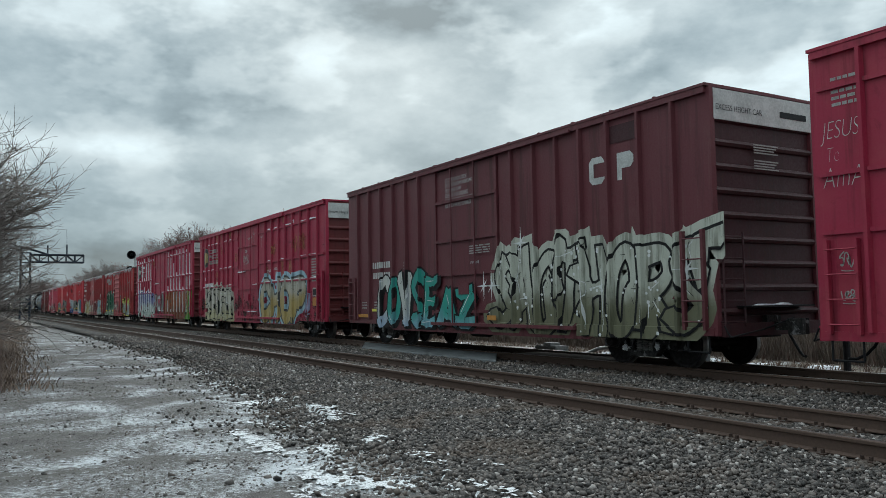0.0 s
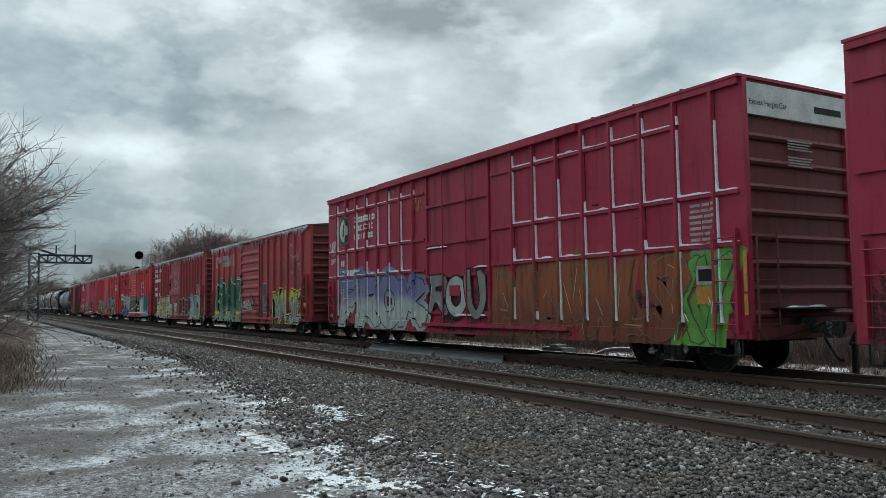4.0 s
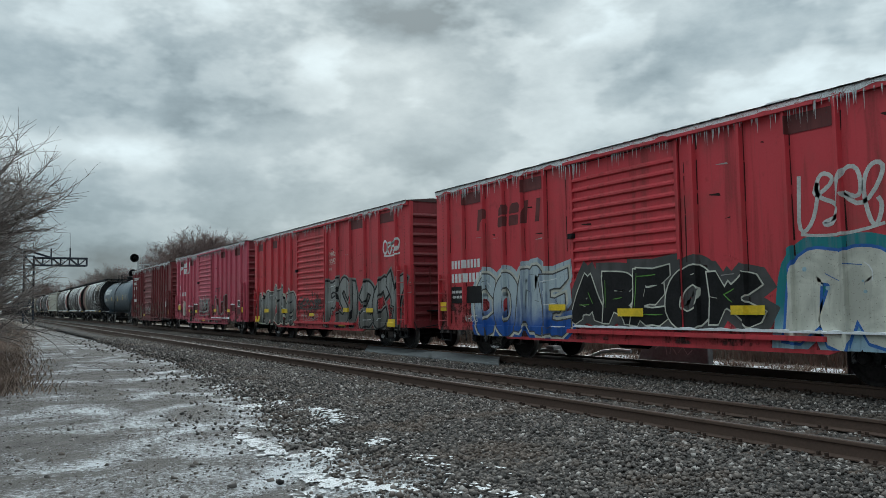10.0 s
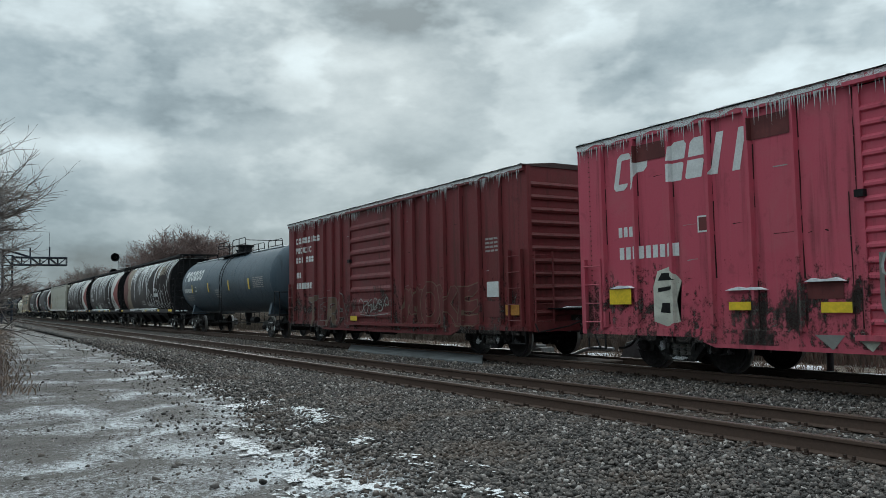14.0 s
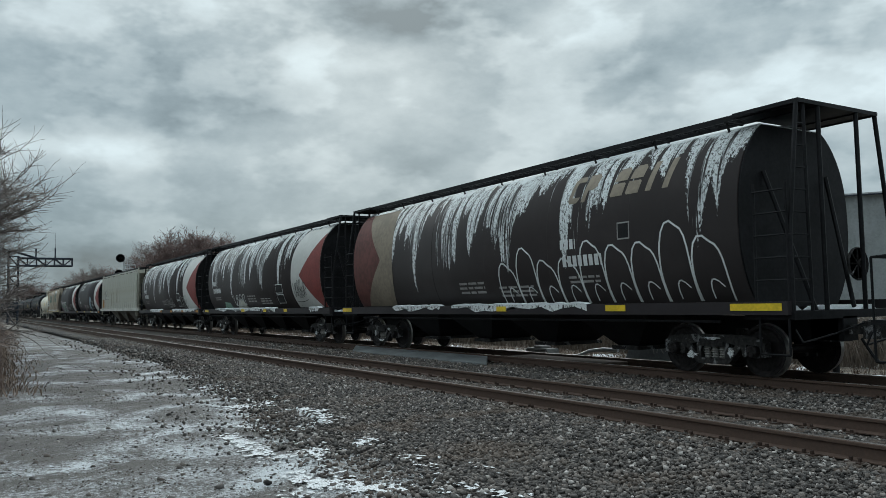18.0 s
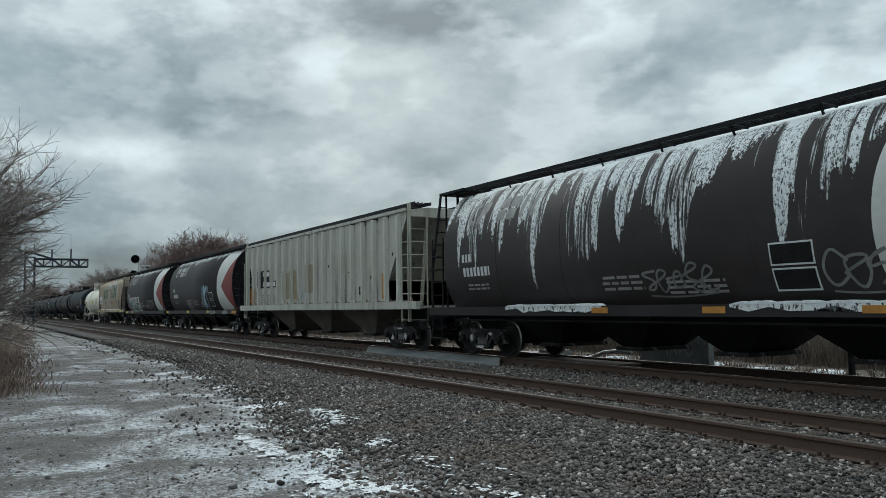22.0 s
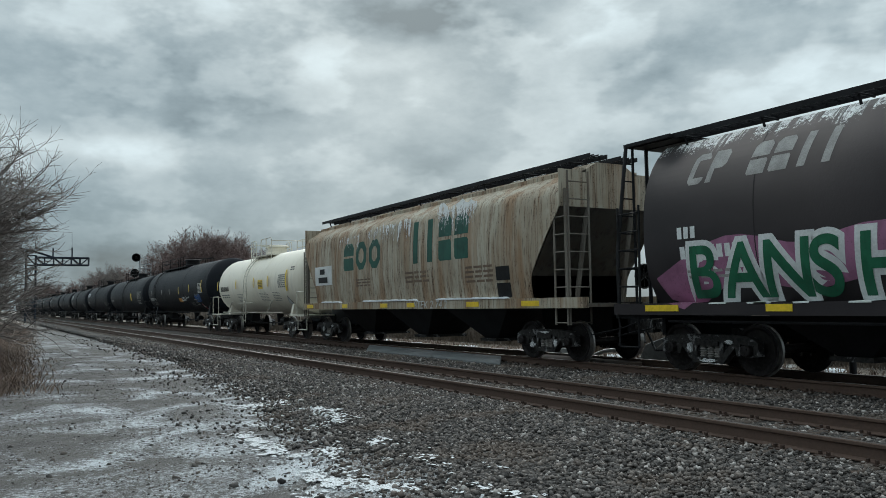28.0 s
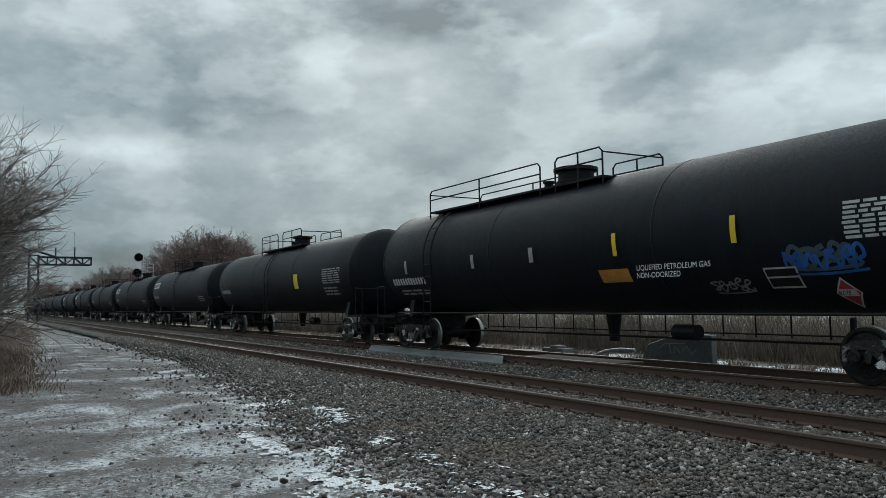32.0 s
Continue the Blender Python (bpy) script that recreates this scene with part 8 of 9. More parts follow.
c13 = cyl_hopper("hopper_car", "dark cylindrical hopper car with ice sheets and a red end triangle", -246.00, 15.45, "hopper", "right")
hopper_marks(c13, H, 1.1, True, 41, 10.6, [], [(3.0, 6.5), (9.8, 15.3)], "pale")
for x in (6.2, 9.2, 12.2, 15.6):
    part("reflector", boxes((x, x + 0.5, -1.612, -1.598, 1.16, 1.28)), "orange", c13, "orange reflector plate")
scrawl(c13, 7.6, 9.4, 1.5, 2.1, H, "ash", 8, 5, 0.05, 0.008)
scrawl(c13, 11.5, 13.0, 1.5, 2.2, H, "ash", 9, 4, 0.05, 0.008)

P14 = [0.45 + 0.895 * i for i in range(19)]
c14 = flat_hopper("hopper_car", "cream-grey covered hopper car with outside posts and sloped ends", -265.47, 17.0, "cream", P14, 0.0, 4.36, 1.40, 1.3, 0.10, "creamend", "sooend", 2.75, 1.95, deck=(0.65, 1.25), lifted=0.05)
W14 = wall_shape(P14, 0.10, 0.15, sill=0.2)
W14 = {**W14, "at": lambda x, z, f=W14["at"]: f(x, z) - 0.05}
plates(c14, [(2.25, 2.85, 2.3, 3.1), (2.98, 3.6, 2.3, 3.1), (3.75, 4.5, 2.3, 2.6)], W14, "ink", "stencil_panel", "black stencil panel")
spray(c14, "number_bar", [rect(3.1, 3.5, 2.82, 3.02), rect(3.05, 3.55, 2.36, 2.56), rect(3.85, 4.4, 2.36, 2.56)], "white", W14, 0.02, 0.0001)
plates(c14, [(5.6, 6.2, 1.75, 2.85), (6.5, 7.1, 1.75, 2.95), (8.35, 9.0, 1.95, 3.1)], W14, "tanpatch", "paint_patch", "dull beige touched-up patch")
plates(c14, [(7.4, 8.0, 1.7, 1.98)], W14, "silver", "paint_patch")
plates(c14, [(13.4, 13.8, 1.78, 2.08)], W14, "ink", "stencil_panel")
plates(c14, [(15.3, 15.55, 1.62, 2.45), (7.15, 7.25, 1.6, 2.1), (10.1, 10.25, 1.6, 2.1), (1.35, 1.45, 1.6, 2.3)], W14, "orange", "reflector")
rng = random.Random(31)
for k, x in enumerate(P14):
    for _ in range(rng.randint(1, 3)):
        a, z, h = x + rng.uniform(-0.12, 0.14), 4.30, rng.uniform(0.04, 0.22)
        spray(c14, "rust_stain", [[(a - 0.03, z), (a - 0.012, z - h), (a + 0.015, z - h * 0.8), (a + 0.035, z)]], "grime", W14, 0.004)
    spray(c14, "rust_stain", [[(x + 0.06, 1.53), (x + 0.8, 1.53), (x + 0.75, 1.53 + rng.uniform(0.02, 0.1)), (x + 0.3, 1.545), (x + 0.1, 1.53 + rng.uniform(0.03, 0.12))]], "mud", W14, 0.004)
    if k % 2:
        a, z = x + rng.uniform(0.2, 0.7), rng.uniform(2.0, 3.2)
        spray(c14, "paint_chip", [[(a + 0.07 * rng.random() * u, z + 0.07 * rng.random() * v) for u, v in ((-1, -1), (0, -1.5), (1, -1), (1.4, 0.3), (0.5, 1), (-1, 0.8))]], "grime", W14, 0.004)
for x in (2.3, 3.0, 3.8, 11.8, 12.6, 14.4):
    bars(c14, x, x + 0.55, 1.6, 2.0, 5, W14, "ash", int(x * 7), words=2, fill=0.35)

c15 = cyl_hopper("hopper_car", "clean dark cylindrical hopper car with a red and white end", -283.11, 15.45, "hopperclean", "right")
hopper_marks(c15, H, 1.35, True, 51, 10.55, [(5.3, 5.9), (10.3, 10.7), (-0.9, -0.2)], [], "offwhite")
part("reflector", boxes((15.45, 16.3, -1.612, -1.598, 1.14, 1.28)), "orange", c15, "orange reflector plate")
piece(c15, "AKS", 8.75, 10.3, 1.36, 2.8, H, ["bluegrey", "sky"], "sky", None, None, 121, 0.18, 0.02, 0.8, 0.3)
piece(c15, "SEC", 4.6, 6.2, 1.36, 2.0, H, ["smoke", "rose"], "pale", None, None, 123, 0.2, 0.03, 0.4, shine=None)
scrawl(c15, 10.9, 12.2, 1.15, 1.28, H, "offwhite", 4, 6, 0.03, 0.014)
scrawl(c15, 13.6, 14.8, 1.15, 1.28, H, "offwhite", 5, 5, 0.03, 0.014)
c16 = cyl_hopper("hopper_car", "dark cylindrical hopper car with green and white graffiti letters", -301.25, 15.45, "hopperclean", "right")
hopper_marks(c16, H, 1.0, True, 61, None, [(0.0, 0.85), (2.76, 3.26)], [], "pale")
for k, (ch, x) in enumerate(zip("BANSHE", (0.95, 1.75, 2.55, 3.45, 4.25, 5.05))):
    for mat, grow, lift in (("white", 0.10, 0.006), ("green", 0.0, 0.014)):
        cu = bpy.data.curves.new("words", "FONT")
        cu.body, cu.size, cu.offset = ch, 1.35, 0.02 + grow
        ob = bpy.data.objects.new("words", cu)
        scene.collection.objects.link(ob)
        me = bpy.data.meshes.new_from_object(ob.evaluated_get(bpy.context.evaluated_depsgraph_get()))
        bpy.data.objects.remove(ob)
        polys = [[(x + me.vertices[i].co.x * 0.95 + 0.12 * me.vertices[i].co.y, 1.42 + me.vertices[i].co.y) for i in f.vertices] for f in me.polygons]
        if k == 0 and mat == "white":
            spray(c16, "graffiti_ground", [swelling(flowing([(0.6, 1.5), (2.0, 2.1), (3.4, 1.9), (4.8, 2.1), (6.0, 1.6)]), 0.8, 0.0, 0.2)], "rose", H, 0.003)
        spray(c16, "graffiti_letter", polys, mat, H, lift, 0.0)
piece(c16, "NOTER", 9.0, 12.0, 1.36, 2.2, H, ["smoke"], "pale", None, None, 131, 0.16, 0.02, 0.4, shine=None)

c17 = flat_hopper("hopper_car", "rust-stained cream covered hopper car with green letter shapes", -320.2, 16.3, "soo", [], 0.13, 4.42, 1.36, 1.15, 0.22, "sooend", "black", 2.2, 1.55, 0.12)
F17 = {"cx": [], "cz": [1.36 + 0.2 * i for i in range(16)], "at": lambda x, z: (1.45 + 0.13 * math.sin(math.pi * min(1, max(0, (z - 1.36) / 3.06)) ** 0.9)) if z > 1.5 else 1.585}
blocks(c17, 3.9, 7.1, 2.6, 3.55, "boo", F17, "logo")
blocks(c17, 9.0, 12.5, 2.6, 3.85, "iibb", F17, "logo")
rng = random.Random(9)
for x0, x1, z1 in ((3.5, 4.9, 3.8), (5.0, 5.3, 3.85), (6.0, 7.0, 3.9), (7.1, 9.1, 4.0), (10.7, 12.8, 4.2)):
    n = 14
    top = [(x0 + (x1 - x0) * k / n, z1 + rng.uniform(-0.12, 0.06)) for k in range(n + 1)]
    low = [(x0 + (x1 - x0) * k / n, z1 - rng.uniform(0.7, 1.3)) for k in range(n + 1)]
    spray(c17, "ice_sheet", [(top, low)], "icerun", F17, 0.016, 0, None, "frozen white run-off breaking up downwards")
plates(c17, [(1.2, 2.88, 2.15, 2.86)], F17, "white", "stencil_panel", "white stencil panel")
spray(c17, "number_bar", [rect(1.72, 2.2, 2.56, 2.76), rect(1.55, 2.45, 2.24, 2.45)], "ink", F17, 0.02, 0.0001)
plates(c17, [(13.7, 14.3, 1.95, 2.3), (13.7, 14.3, 1.52, 1.88)], F17, "ink", "stencil_panel")
words(c17, "STEK 2 74.2", 9.3, 1.25, 0.24, "offwhite", -1.60, 1.2, lean=0.2, name="graffiti_tag")
for a, b in ((0.3, 0.95), (3.85, 4.3), (7.0, 7.5), (8.85, 9.35), (12.3, 12.9), (14.8, 15.5)):
    part("reflector", boxes((a, b, -1.592, -1.578, 1.29, 1.42)), "yellow", c17, "yellow reflector plate")
snow_on(c17, [(1.8, 3.6, 1.49), (5.6, 9.4, 1.49), (10.6, 14.2, 1.49)], -1.6, -1.45, 17)
bars(c17, 5.0, 6.2, 2.0, 2.3, 3, F17, "mud", 4)
bars(c17, 8.7, 10.2, 2.0, 2.4, 3, F17, "mud", 5)
bars(c17, 12.2, 13.6, 1.9, 2.4, 4, F17, "mud", 6)

c18 = tank_car("tank_car", "cream-white short tank car with white ladders and rails", -334.4, 13.1, 1.47, 2.5, "tankwhite", 6.05, (4.8, 8.0), railing="whiterail", ladder_x=5.8, truck_in=(1.3, 1.7), head=0.6, rails=((4.8, 5.6), (6.4, 8.0)), rail_high=0.70, dome=0.52, reach=0.95)
T18 = round_shape(lambda z: math.sqrt(max(0.01, 1.47 ** 2 - (z - 2.5) ** 2)))
bars(c18, 0.9, 2.5, 2.2, 2.5, 1, T18, "ink", 3, fill=0.8, words=2)
bars(c18, 0.9, 2.4, 1.85, 2.08, 2, T18, "ash", 4)
plates(c18, [(4.0, 4.14, 2.3, 2.78), (7.0, 7.14, 2.3, 2.78), (9.15, 9.29, 2.3, 2.78), (11.65, 11.82, 2.05, 2.95), (0.42, 0.54, 2.3, 2.8)], T18, "yellow", "reflector", "yellow reflector strip")
plates(c18, [(7.6, 8.32, 2.22, 2.64)], T18, "yellow", "notice_plate", "yellow notice plate")
bars(c18, 7.66, 8.26, 2.28, 2.58, 4, T18, "mud", 4, off=0.02)
bars(c18, 10.5, 11.58, 2.2, 2.80, 7, T18, "ash", 5, words=5, fill=0.65)
for a, b in ((3.8, 4.9), (7.6, 8.8), (9.5, 10.5)):
    bars(c18, a, b, 1.62, 2.05, 6, T18, "ash", int(a * 9), fill=0.3)
bars(c18, 12.0, 12.5, 2.9, 3.1, 2, T18, "ink", 8, words=2)
spray(c18, "placard", [[(11.15, 1.55), (11.4, 1.85), (11.65, 1.55), (11.4, 1.25)]], "ink", T18, 0.018)
spray(c18, "placard", [[(11.19, 1.55), (11.4, 1.80), (11.61, 1.55), (11.4, 1.30)]], "white", T18, 0.024)
for a in (2.5, 4.7, 9.1):
    part("side_brace", pipe([(a, -1.48, 1.14), (a + 0.55, -1.42, 1.65)], 0.03), "whiterail", c18)
part("side_step", boxes((4.9, 6.9, -1.62, -1.50, 1.56, 1.60)), "whiterail", c18)

c19 = tank_car("tank_car", "long black pressure tank car with yellow reflectors", -354.9, 19.2, 1.6, 2.68, "tankblack", 8.35, (2.5, 10.4), ladder_x=3.6, truck_in=(1.35, 2.05), rails=((2.5, 8.1), (8.7, 10.4)), rail_high=0.56, dome=0.5)
T19 = round_shape(lambda z: math.sqrt(max(0.01, 1.6 ** 2 - (z - 2.68) ** 2)))
bars(c19, 1.0, 3.1, 1.95, 2.2, 1, T19, "offwhite", 3, fill=0.8, words=2)
bars(c19, 1.3, 3.1, 1.65, 1.85, 2, T19, "pale", 4)
plates(c19, [(2.1, 2.24, 2.3, 2.7), (5.92, 6.06, 2.3, 2.66), (8.52, 8.68, 2.32, 2.67)], T19, "pale", "reflector", "pale reflector strip")
plates(c19, [(11.42, 11.54, 2.3, 2.77), (14.42, 14.54, 2.35, 2.83), (17.6, 17.74, 2.3, 3.0)], T19, "yellow", "reflector", "yellow reflector strip")
words(c19, "LIQUEFIED PETROLEUM GAS\nNON-ODORIZED", 11.95, 1.98, 0.11, "white", -1.50, 0.98)
plates(c19, [(10.78, 11.68, 1.77, 2.04)], T19, "orange", "notice_plate", "orange notice plate")
bars(c19, 16.45, 17.5, 2.25, 2.85, 8, T19, "offwhite", 6, words=4, fill=0.6)
spray(c19, "placard", [[(15.95, 1.45), (16.17, 1.7), (16.39, 1.45), (16.17, 1.2)]], "white", T19, 0.014)
spray(c19, "placard", [[(15.98, 1.45), (16.17, 1.66), (16.36, 1.45), (16.17, 1.24)]], "placardred", T19, 0.02)
spray(c19, "placard", [rect(16.03, 16.31, 1.40, 1.51)], "white", T19, 0.026)
words(c19, "1075", 16.06, 1.415, 0.075, "ink", -1.125, 0.95)
scrawl(c19, 15.3, 16.7, 1.78, 2.2, T19, "blue", 7, 7, 0.06, 0.012)
scrawl(c19, 15.4, 16.6, 1.85, 2.25, T19, "bluegrey", 9, 5, 0.08, 0.01)
plates(c19, [(14.86, 15.5, 1.55, 1.9)], T19, "offwhite", "notice_plate")
spray(c19, "notice_plate", [rect(14.89, 15.47, 1.58, 1.72), rect(14.89, 15.47, 1.75, 1.87)], "ink", T19, 0.02)
scrawl(c19, 13.6, 14.5, 1.5, 1.75, T19, "ash", 8, 5, 0.03, 0.008)

TAIL = [(-375.80, 19.0, 1.55), (-395.82, 18.0, 1.5), (-415.85, 18.2, 1.5), (-435.85, 18.2, 1.5), (-455.73, 18.2, 1.5), (-475.72, 18.2, 1.5), (-495.77, 18.2, 1.5), (-515.89, 18.2, 1.5), (-536.05, 18.2, 1.5), (-556.17, 18.2, 1.5), (-576.25, 18.2, 1.5), (-596.35, 18.2, 1.5), (-616.45, 18.2, 1.5)]
for i, (off, L, r) in enumerate(TAIL):
    far = tank_car("tank_car", "long black tank car coupled among others of its kind", off, L, r, 2.6, "tankblack", L * 0.5, (L * 0.5 - 3.2, L * 0.5 + 2.4), fine=i < 3, far_rail=i < 2, keyed=i < 4)
    T = round_shape(lambda z, r=r: math.sqrt(max(0.01, r * r - (z - 2.6) ** 2)))
    if i < 8:
        bars(far, 0.9, 2.6, 2.05, 2.3, 1, T, "pale", i, fill=0.8, words=2)
        if i in (1, 2, 4, 5):
            plates(far, [(1.0, 2.9, 2.85, 3.25)], T, "white", "notice_plate", "white panel with unreadable lettering")
            spray(far, "lettering", [rect(1.2 + 0.28 * k, 1.38 + 0.28 * k, 2.93, 3.17) for k in range(6)], "ink", T, 0.02, 0.0001)
        if i == 0:
            plates(far, [(12.6, 13.1, 2.1, 2.7)], T, "yellow", "notice_plate", "yellow notice plate")
            bars(far, 15.8, 17.6, 2.2, 2.8, 7, T, "pale", 6, words=3)
        bars(far, L - 3.2, L - 1.8, 1.75, 2.1, 3, T, "pale", i + 9)
    if i == 2:
        snow_on(far, [(4.0, 6.5, 2.6 + r - 0.02)], -0.3, 0.2, 5)

# ------------------------------------------------------------ beside the tracks
def make_trackside():
    # two sloping crossing slabs against the near rail of the train's track
    for x0, x1, skew in ((-25.9, -21.3, 1.3), (-21.26, -17.6, 1.0)):
        bm = bmesh.new()
        top = [(x0, 12.02, -0.03), (x1, 12.02, -0.03), (x1 + skew, 11.30, -0.135), (x0 + skew, 11.30, -0.135)]
        a = [bm.verts.new(v) for v in top]
        b = [bm.verts.new((x, y, z - 0.09)) for x, y, z in top]
        bm.faces.new(a[::-1])
        bm.faces.new(b)
        for i in range(4):
            bm.faces.new((a[i], a[(i + 1) % 4], b[(i + 1) % 4], b[i]))
        bmesh.ops.recalc_face_normals(bm, faces=bm.faces)
        bmesh.ops.bevel(bm, geom=bm.edges[:], offset=0.012, segments=1, affect="EDGES")
        ob = new("crossing_slab", link("crossing_slab", bm, "slab"))
        tagged(ob, "grey sloping slab lying against the rail", "slab", "crossing slabs")
    bm = boxes((-17.6, -13.9, 12.22, 13.5, -0.30, -0.05))
    bmesh.ops.bevel(bm, geom=bm.edges[:], offset=0.02, segments=1, affect="EDGES")
    tagged(new("timber_panel", link("timber_panel", bm, "tie")), "dark timber panel between the rails", "panel")
    # concrete block with a sloping end behind the train
    base = empty("concrete_block", "dark grey concrete block with a pale scrawled tag", "concrete block", at=(0, 0, 0))
    bm = bmesh.new()
    prism(bm, [(-16.35, GROUND - 0.2), (-13.75, GROUND - 0.2), (-13.75, 0.50), (-14.85, 0.52), (-15.95, 0.20)], 15.6, 15.8, "y")
    bmesh.ops.bevel(bm, geom=bm.edges[:], offset=0.02, segments=1, affect="EDGES")
    part("block", bm, "slab", base)
    shape = {"cx": [], "cz": [], "at": lambda x, z: -15.6}
    spray(base, "graffiti_tag", quads([(-15.5, 0.12), (-15.3, 0.25), (-14.6, 0.27)], 0.03) + quads([(-15.15, 0.25), (-15.1, -0.02)], 0.03) + quads([(-15.0, 0.0), (-14.95, 0.2), (-14.85, 0.1), (-14.78, 0.0)], 0.03) + quads([(-14.7, 0.05), (-14.55, 0.2), (-14.4, 0.0), (-14.25, 0.12)], 0.03), "pale", shape, 0.004, 0.0001)
    # black post
    bm = lathe(bmesh.new(), [(GROUND - 0.3, 0.07), (0.95, 0.07), (0.97, 0.05)], (-10.02, 15.6, 0), "z", 12)
    tagged(new("marker_post", link("marker_post", bm, "black")), "thin black steel post beside the track", "post")
    # point motor and its pipe
    motor = empty("switch_machine", "low pale switch machine with a connecting pipe", "switch machine", at=(0, 0, 0))
    bm = boxes((-19.3, -18.3, 14.55, 15.05, -0.2, 0.02), (-19.0, -18.6, 14.6, 15.0, 0.02, 0.10))
    bmesh.ops.bevel(bm, geom=bm.edges[:], offset=0.03, segments=2, affect="EDGES")
    part("casing", bm, "concrete", motor)
    part("cover", boxes((-20.9, -19.6, 14.5, 15.0, -0.2, -0.1)), "black", motor)
    part("conduit", pipe([(-17.6, 14.7, -0.2), (-17.1, 14.75, -0.12), (-16.7, 14.8, 0.02), (-16.2, 14.85, 0.08), (-15.7, 14.9, 0.07)], 0.05, 8), "signal", motor)
    part("rod", pipe([(-18.3, 14.6, -0.1), (-17.4, 13.7, -0.12)], 0.025), "iron", motor)
    # snow lying behind the train
    bm = bmesh.new()
    rng = random.Random(5)
    for x, y, w in ((-12.6, 16.1, 0.35), (-18.0, 16.4, 0.6), (-21.5, 16.2, 0.7), (-9.2, 15.7, 0.8), (-11.2, 16.6, 0.5), (-14.6, 16.5, 0.7), (-16.6, 15.5, 0.5), (-20.0, 15.6, 0.6), (-23.4, 15.6, 0.9), (-26.0, 16.2, 0.8), (-29.5, 15.8, 1.0), (-33.5, 16.3, 1.1)):
        n = 14
        ring = [bm.verts.new((x + w * (0.7 + 0.3 * rng.random()) * math.cos(2 * math.pi * i / n), y + 0.35 * (0.7 + 0.3 * rng.random()) * math.sin(2 * math.pi * i / n), GROUND - 0.02)) for i in range(n)]
        top = [bm.verts.new((v.co.x * 0.7 + x * 0.3, v.co.y * 0.7 + y * 0.3, GROUND + 0.05)) for v in ring]
        for i in range(n):
            bm.faces.new((ring[i], ring[(i + 1) % n], top[(i + 1) % n], top[i]))
        bm.faces.new(top)
    tagged(new("snow_patches", link("snow_patches", bm, "snow")), "thin snow patches on the ground behind the track", "snow", kind="stuff")


def blades(name, label, spots, high, wide, mat, seed, bendy=0.35, category="weeds"):
    """Dry stalks as thin bent strips in one mesh."""
    rng = np.random.default_rng(seed)
    n = len(spots)
    spots = np.asarray(spots, float)
    ang = rng.uniform(0, 2 * np.pi, n)
    h = rng.uniform(0.45, 1.0, n) * high
    lean = rng.normal(0, bendy, (n, 2)) * h[:, None]
    w = wide * rng.uniform(0.6, 1.3, n)
    dx, dy = np.cos(ang) * w, np.sin(ang) * w
    v = np.zeros((n, 5, 3))
    v[:, 0] = spots - np.stack([dx, dy, np.full(n, 0.03)], 1)
    v[:, 1] = spots + np.stack([dx, dy, np.full(n, -0.03)], 1)
    mid = spots + np.stack([lean[:, 0] * 0.35, lean[:, 1] * 0.35, h * 0.6], 1)
    v[:, 2] = mid + np.stack([dx, dy, dx * 0], 1) * 0.8
    v[:, 3] = mid - np.stack([dx, dy, dx * 0], 1) * 0.8
    v[:, 4] = spots + np.stack([lean[:, 0], lean[:, 1], h], 1)
    k = np.arange(n) * 5
    tri = np.stack([np.stack([k, k + 1, k + 2], 1), np.stack([k, k + 2, k + 3], 1), np.stack([k + 3, k + 2, k + 4], 1)], 1).reshape(-1, 3)
    me = bpy.data.meshes.new(name)
    me.vertices.add(n * 5)
    me.vertices.foreach_set("co", v.reshape(-1))
    me.loops.add(len(tri) * 3)
    me.loops.foreach_set("vertex_index", tri.reshape(-1).astype(np.int32))
    me.polygons.add(len(tri))
    me.polygons.foreach_set("loop_start", np.arange(0, len(tri) * 3, 3, dtype=np.int32))
    me.update(calc_edges=True)
    me.materials.append(M[mat])
    return tagged(new(name, me), label, category, kind="stuff")


def make_weeds():
    rng = np.random.default_rng(11)
    n = 16000
    x = -18.3 - rng.exponential(0.7, n) - 95 * rng.uniform(size=n) ** 1.7
    edge = -0.048 * x - 0.75 + 0.35 * np.sin(x * 0.9) * 0.6
    y = edge - rng.exponential(0.9, n) * (1 + 0.02 * -x) + rng.normal(0, 0.45, n) - 0.25
    spots = np.stack([x, y, np.full(n, GROUND)], 1)
    blades("dry_weeds", "tangled brown dry weeds beside the path", spots, 0.50, 0.0045, "weed", 4, 1.0)
    n = 6500
    x = -17.4 - rng.exponential(1.0, n) - 60 * rng.uniform(size=n) ** 1.4
    y = -0.048 * x - 0.75 + 0.55 * rng.normal(size=n)
    blades("matted_grass", "low matted brown grass along the path's edge", np.stack([x, y, np.full(n, GROUND)], 1), 0.22, 0.014, "weed", 6, 0.8)
    n = 60000
    x = 2 - 120 * rng.uniform(size=n) ** 1.3
    y = 17.6 + rng.exponential(2.2, n)
    blades("dry_reeds", "pale brown dry reeds behind the tracks", np.stack([x, y, GROUND + np.minimum(1.2, np.maximum(0, (y - 18) * 0.03))], 1), 1.45, 0.011, "reed", 8, 0.30)
    n = 5000
    x = 0 - 60 * rng.uniform(size=n)
    y = 15.6 + rng.uniform(0, 1.2, n)
    blades("ditch_grass", "short brown grass in the ditch behind the track", np.stack([x, y, np.full(n, GROUND - 0.05)], 1), 0.25, 0.014, "weed", 9, 0.6)


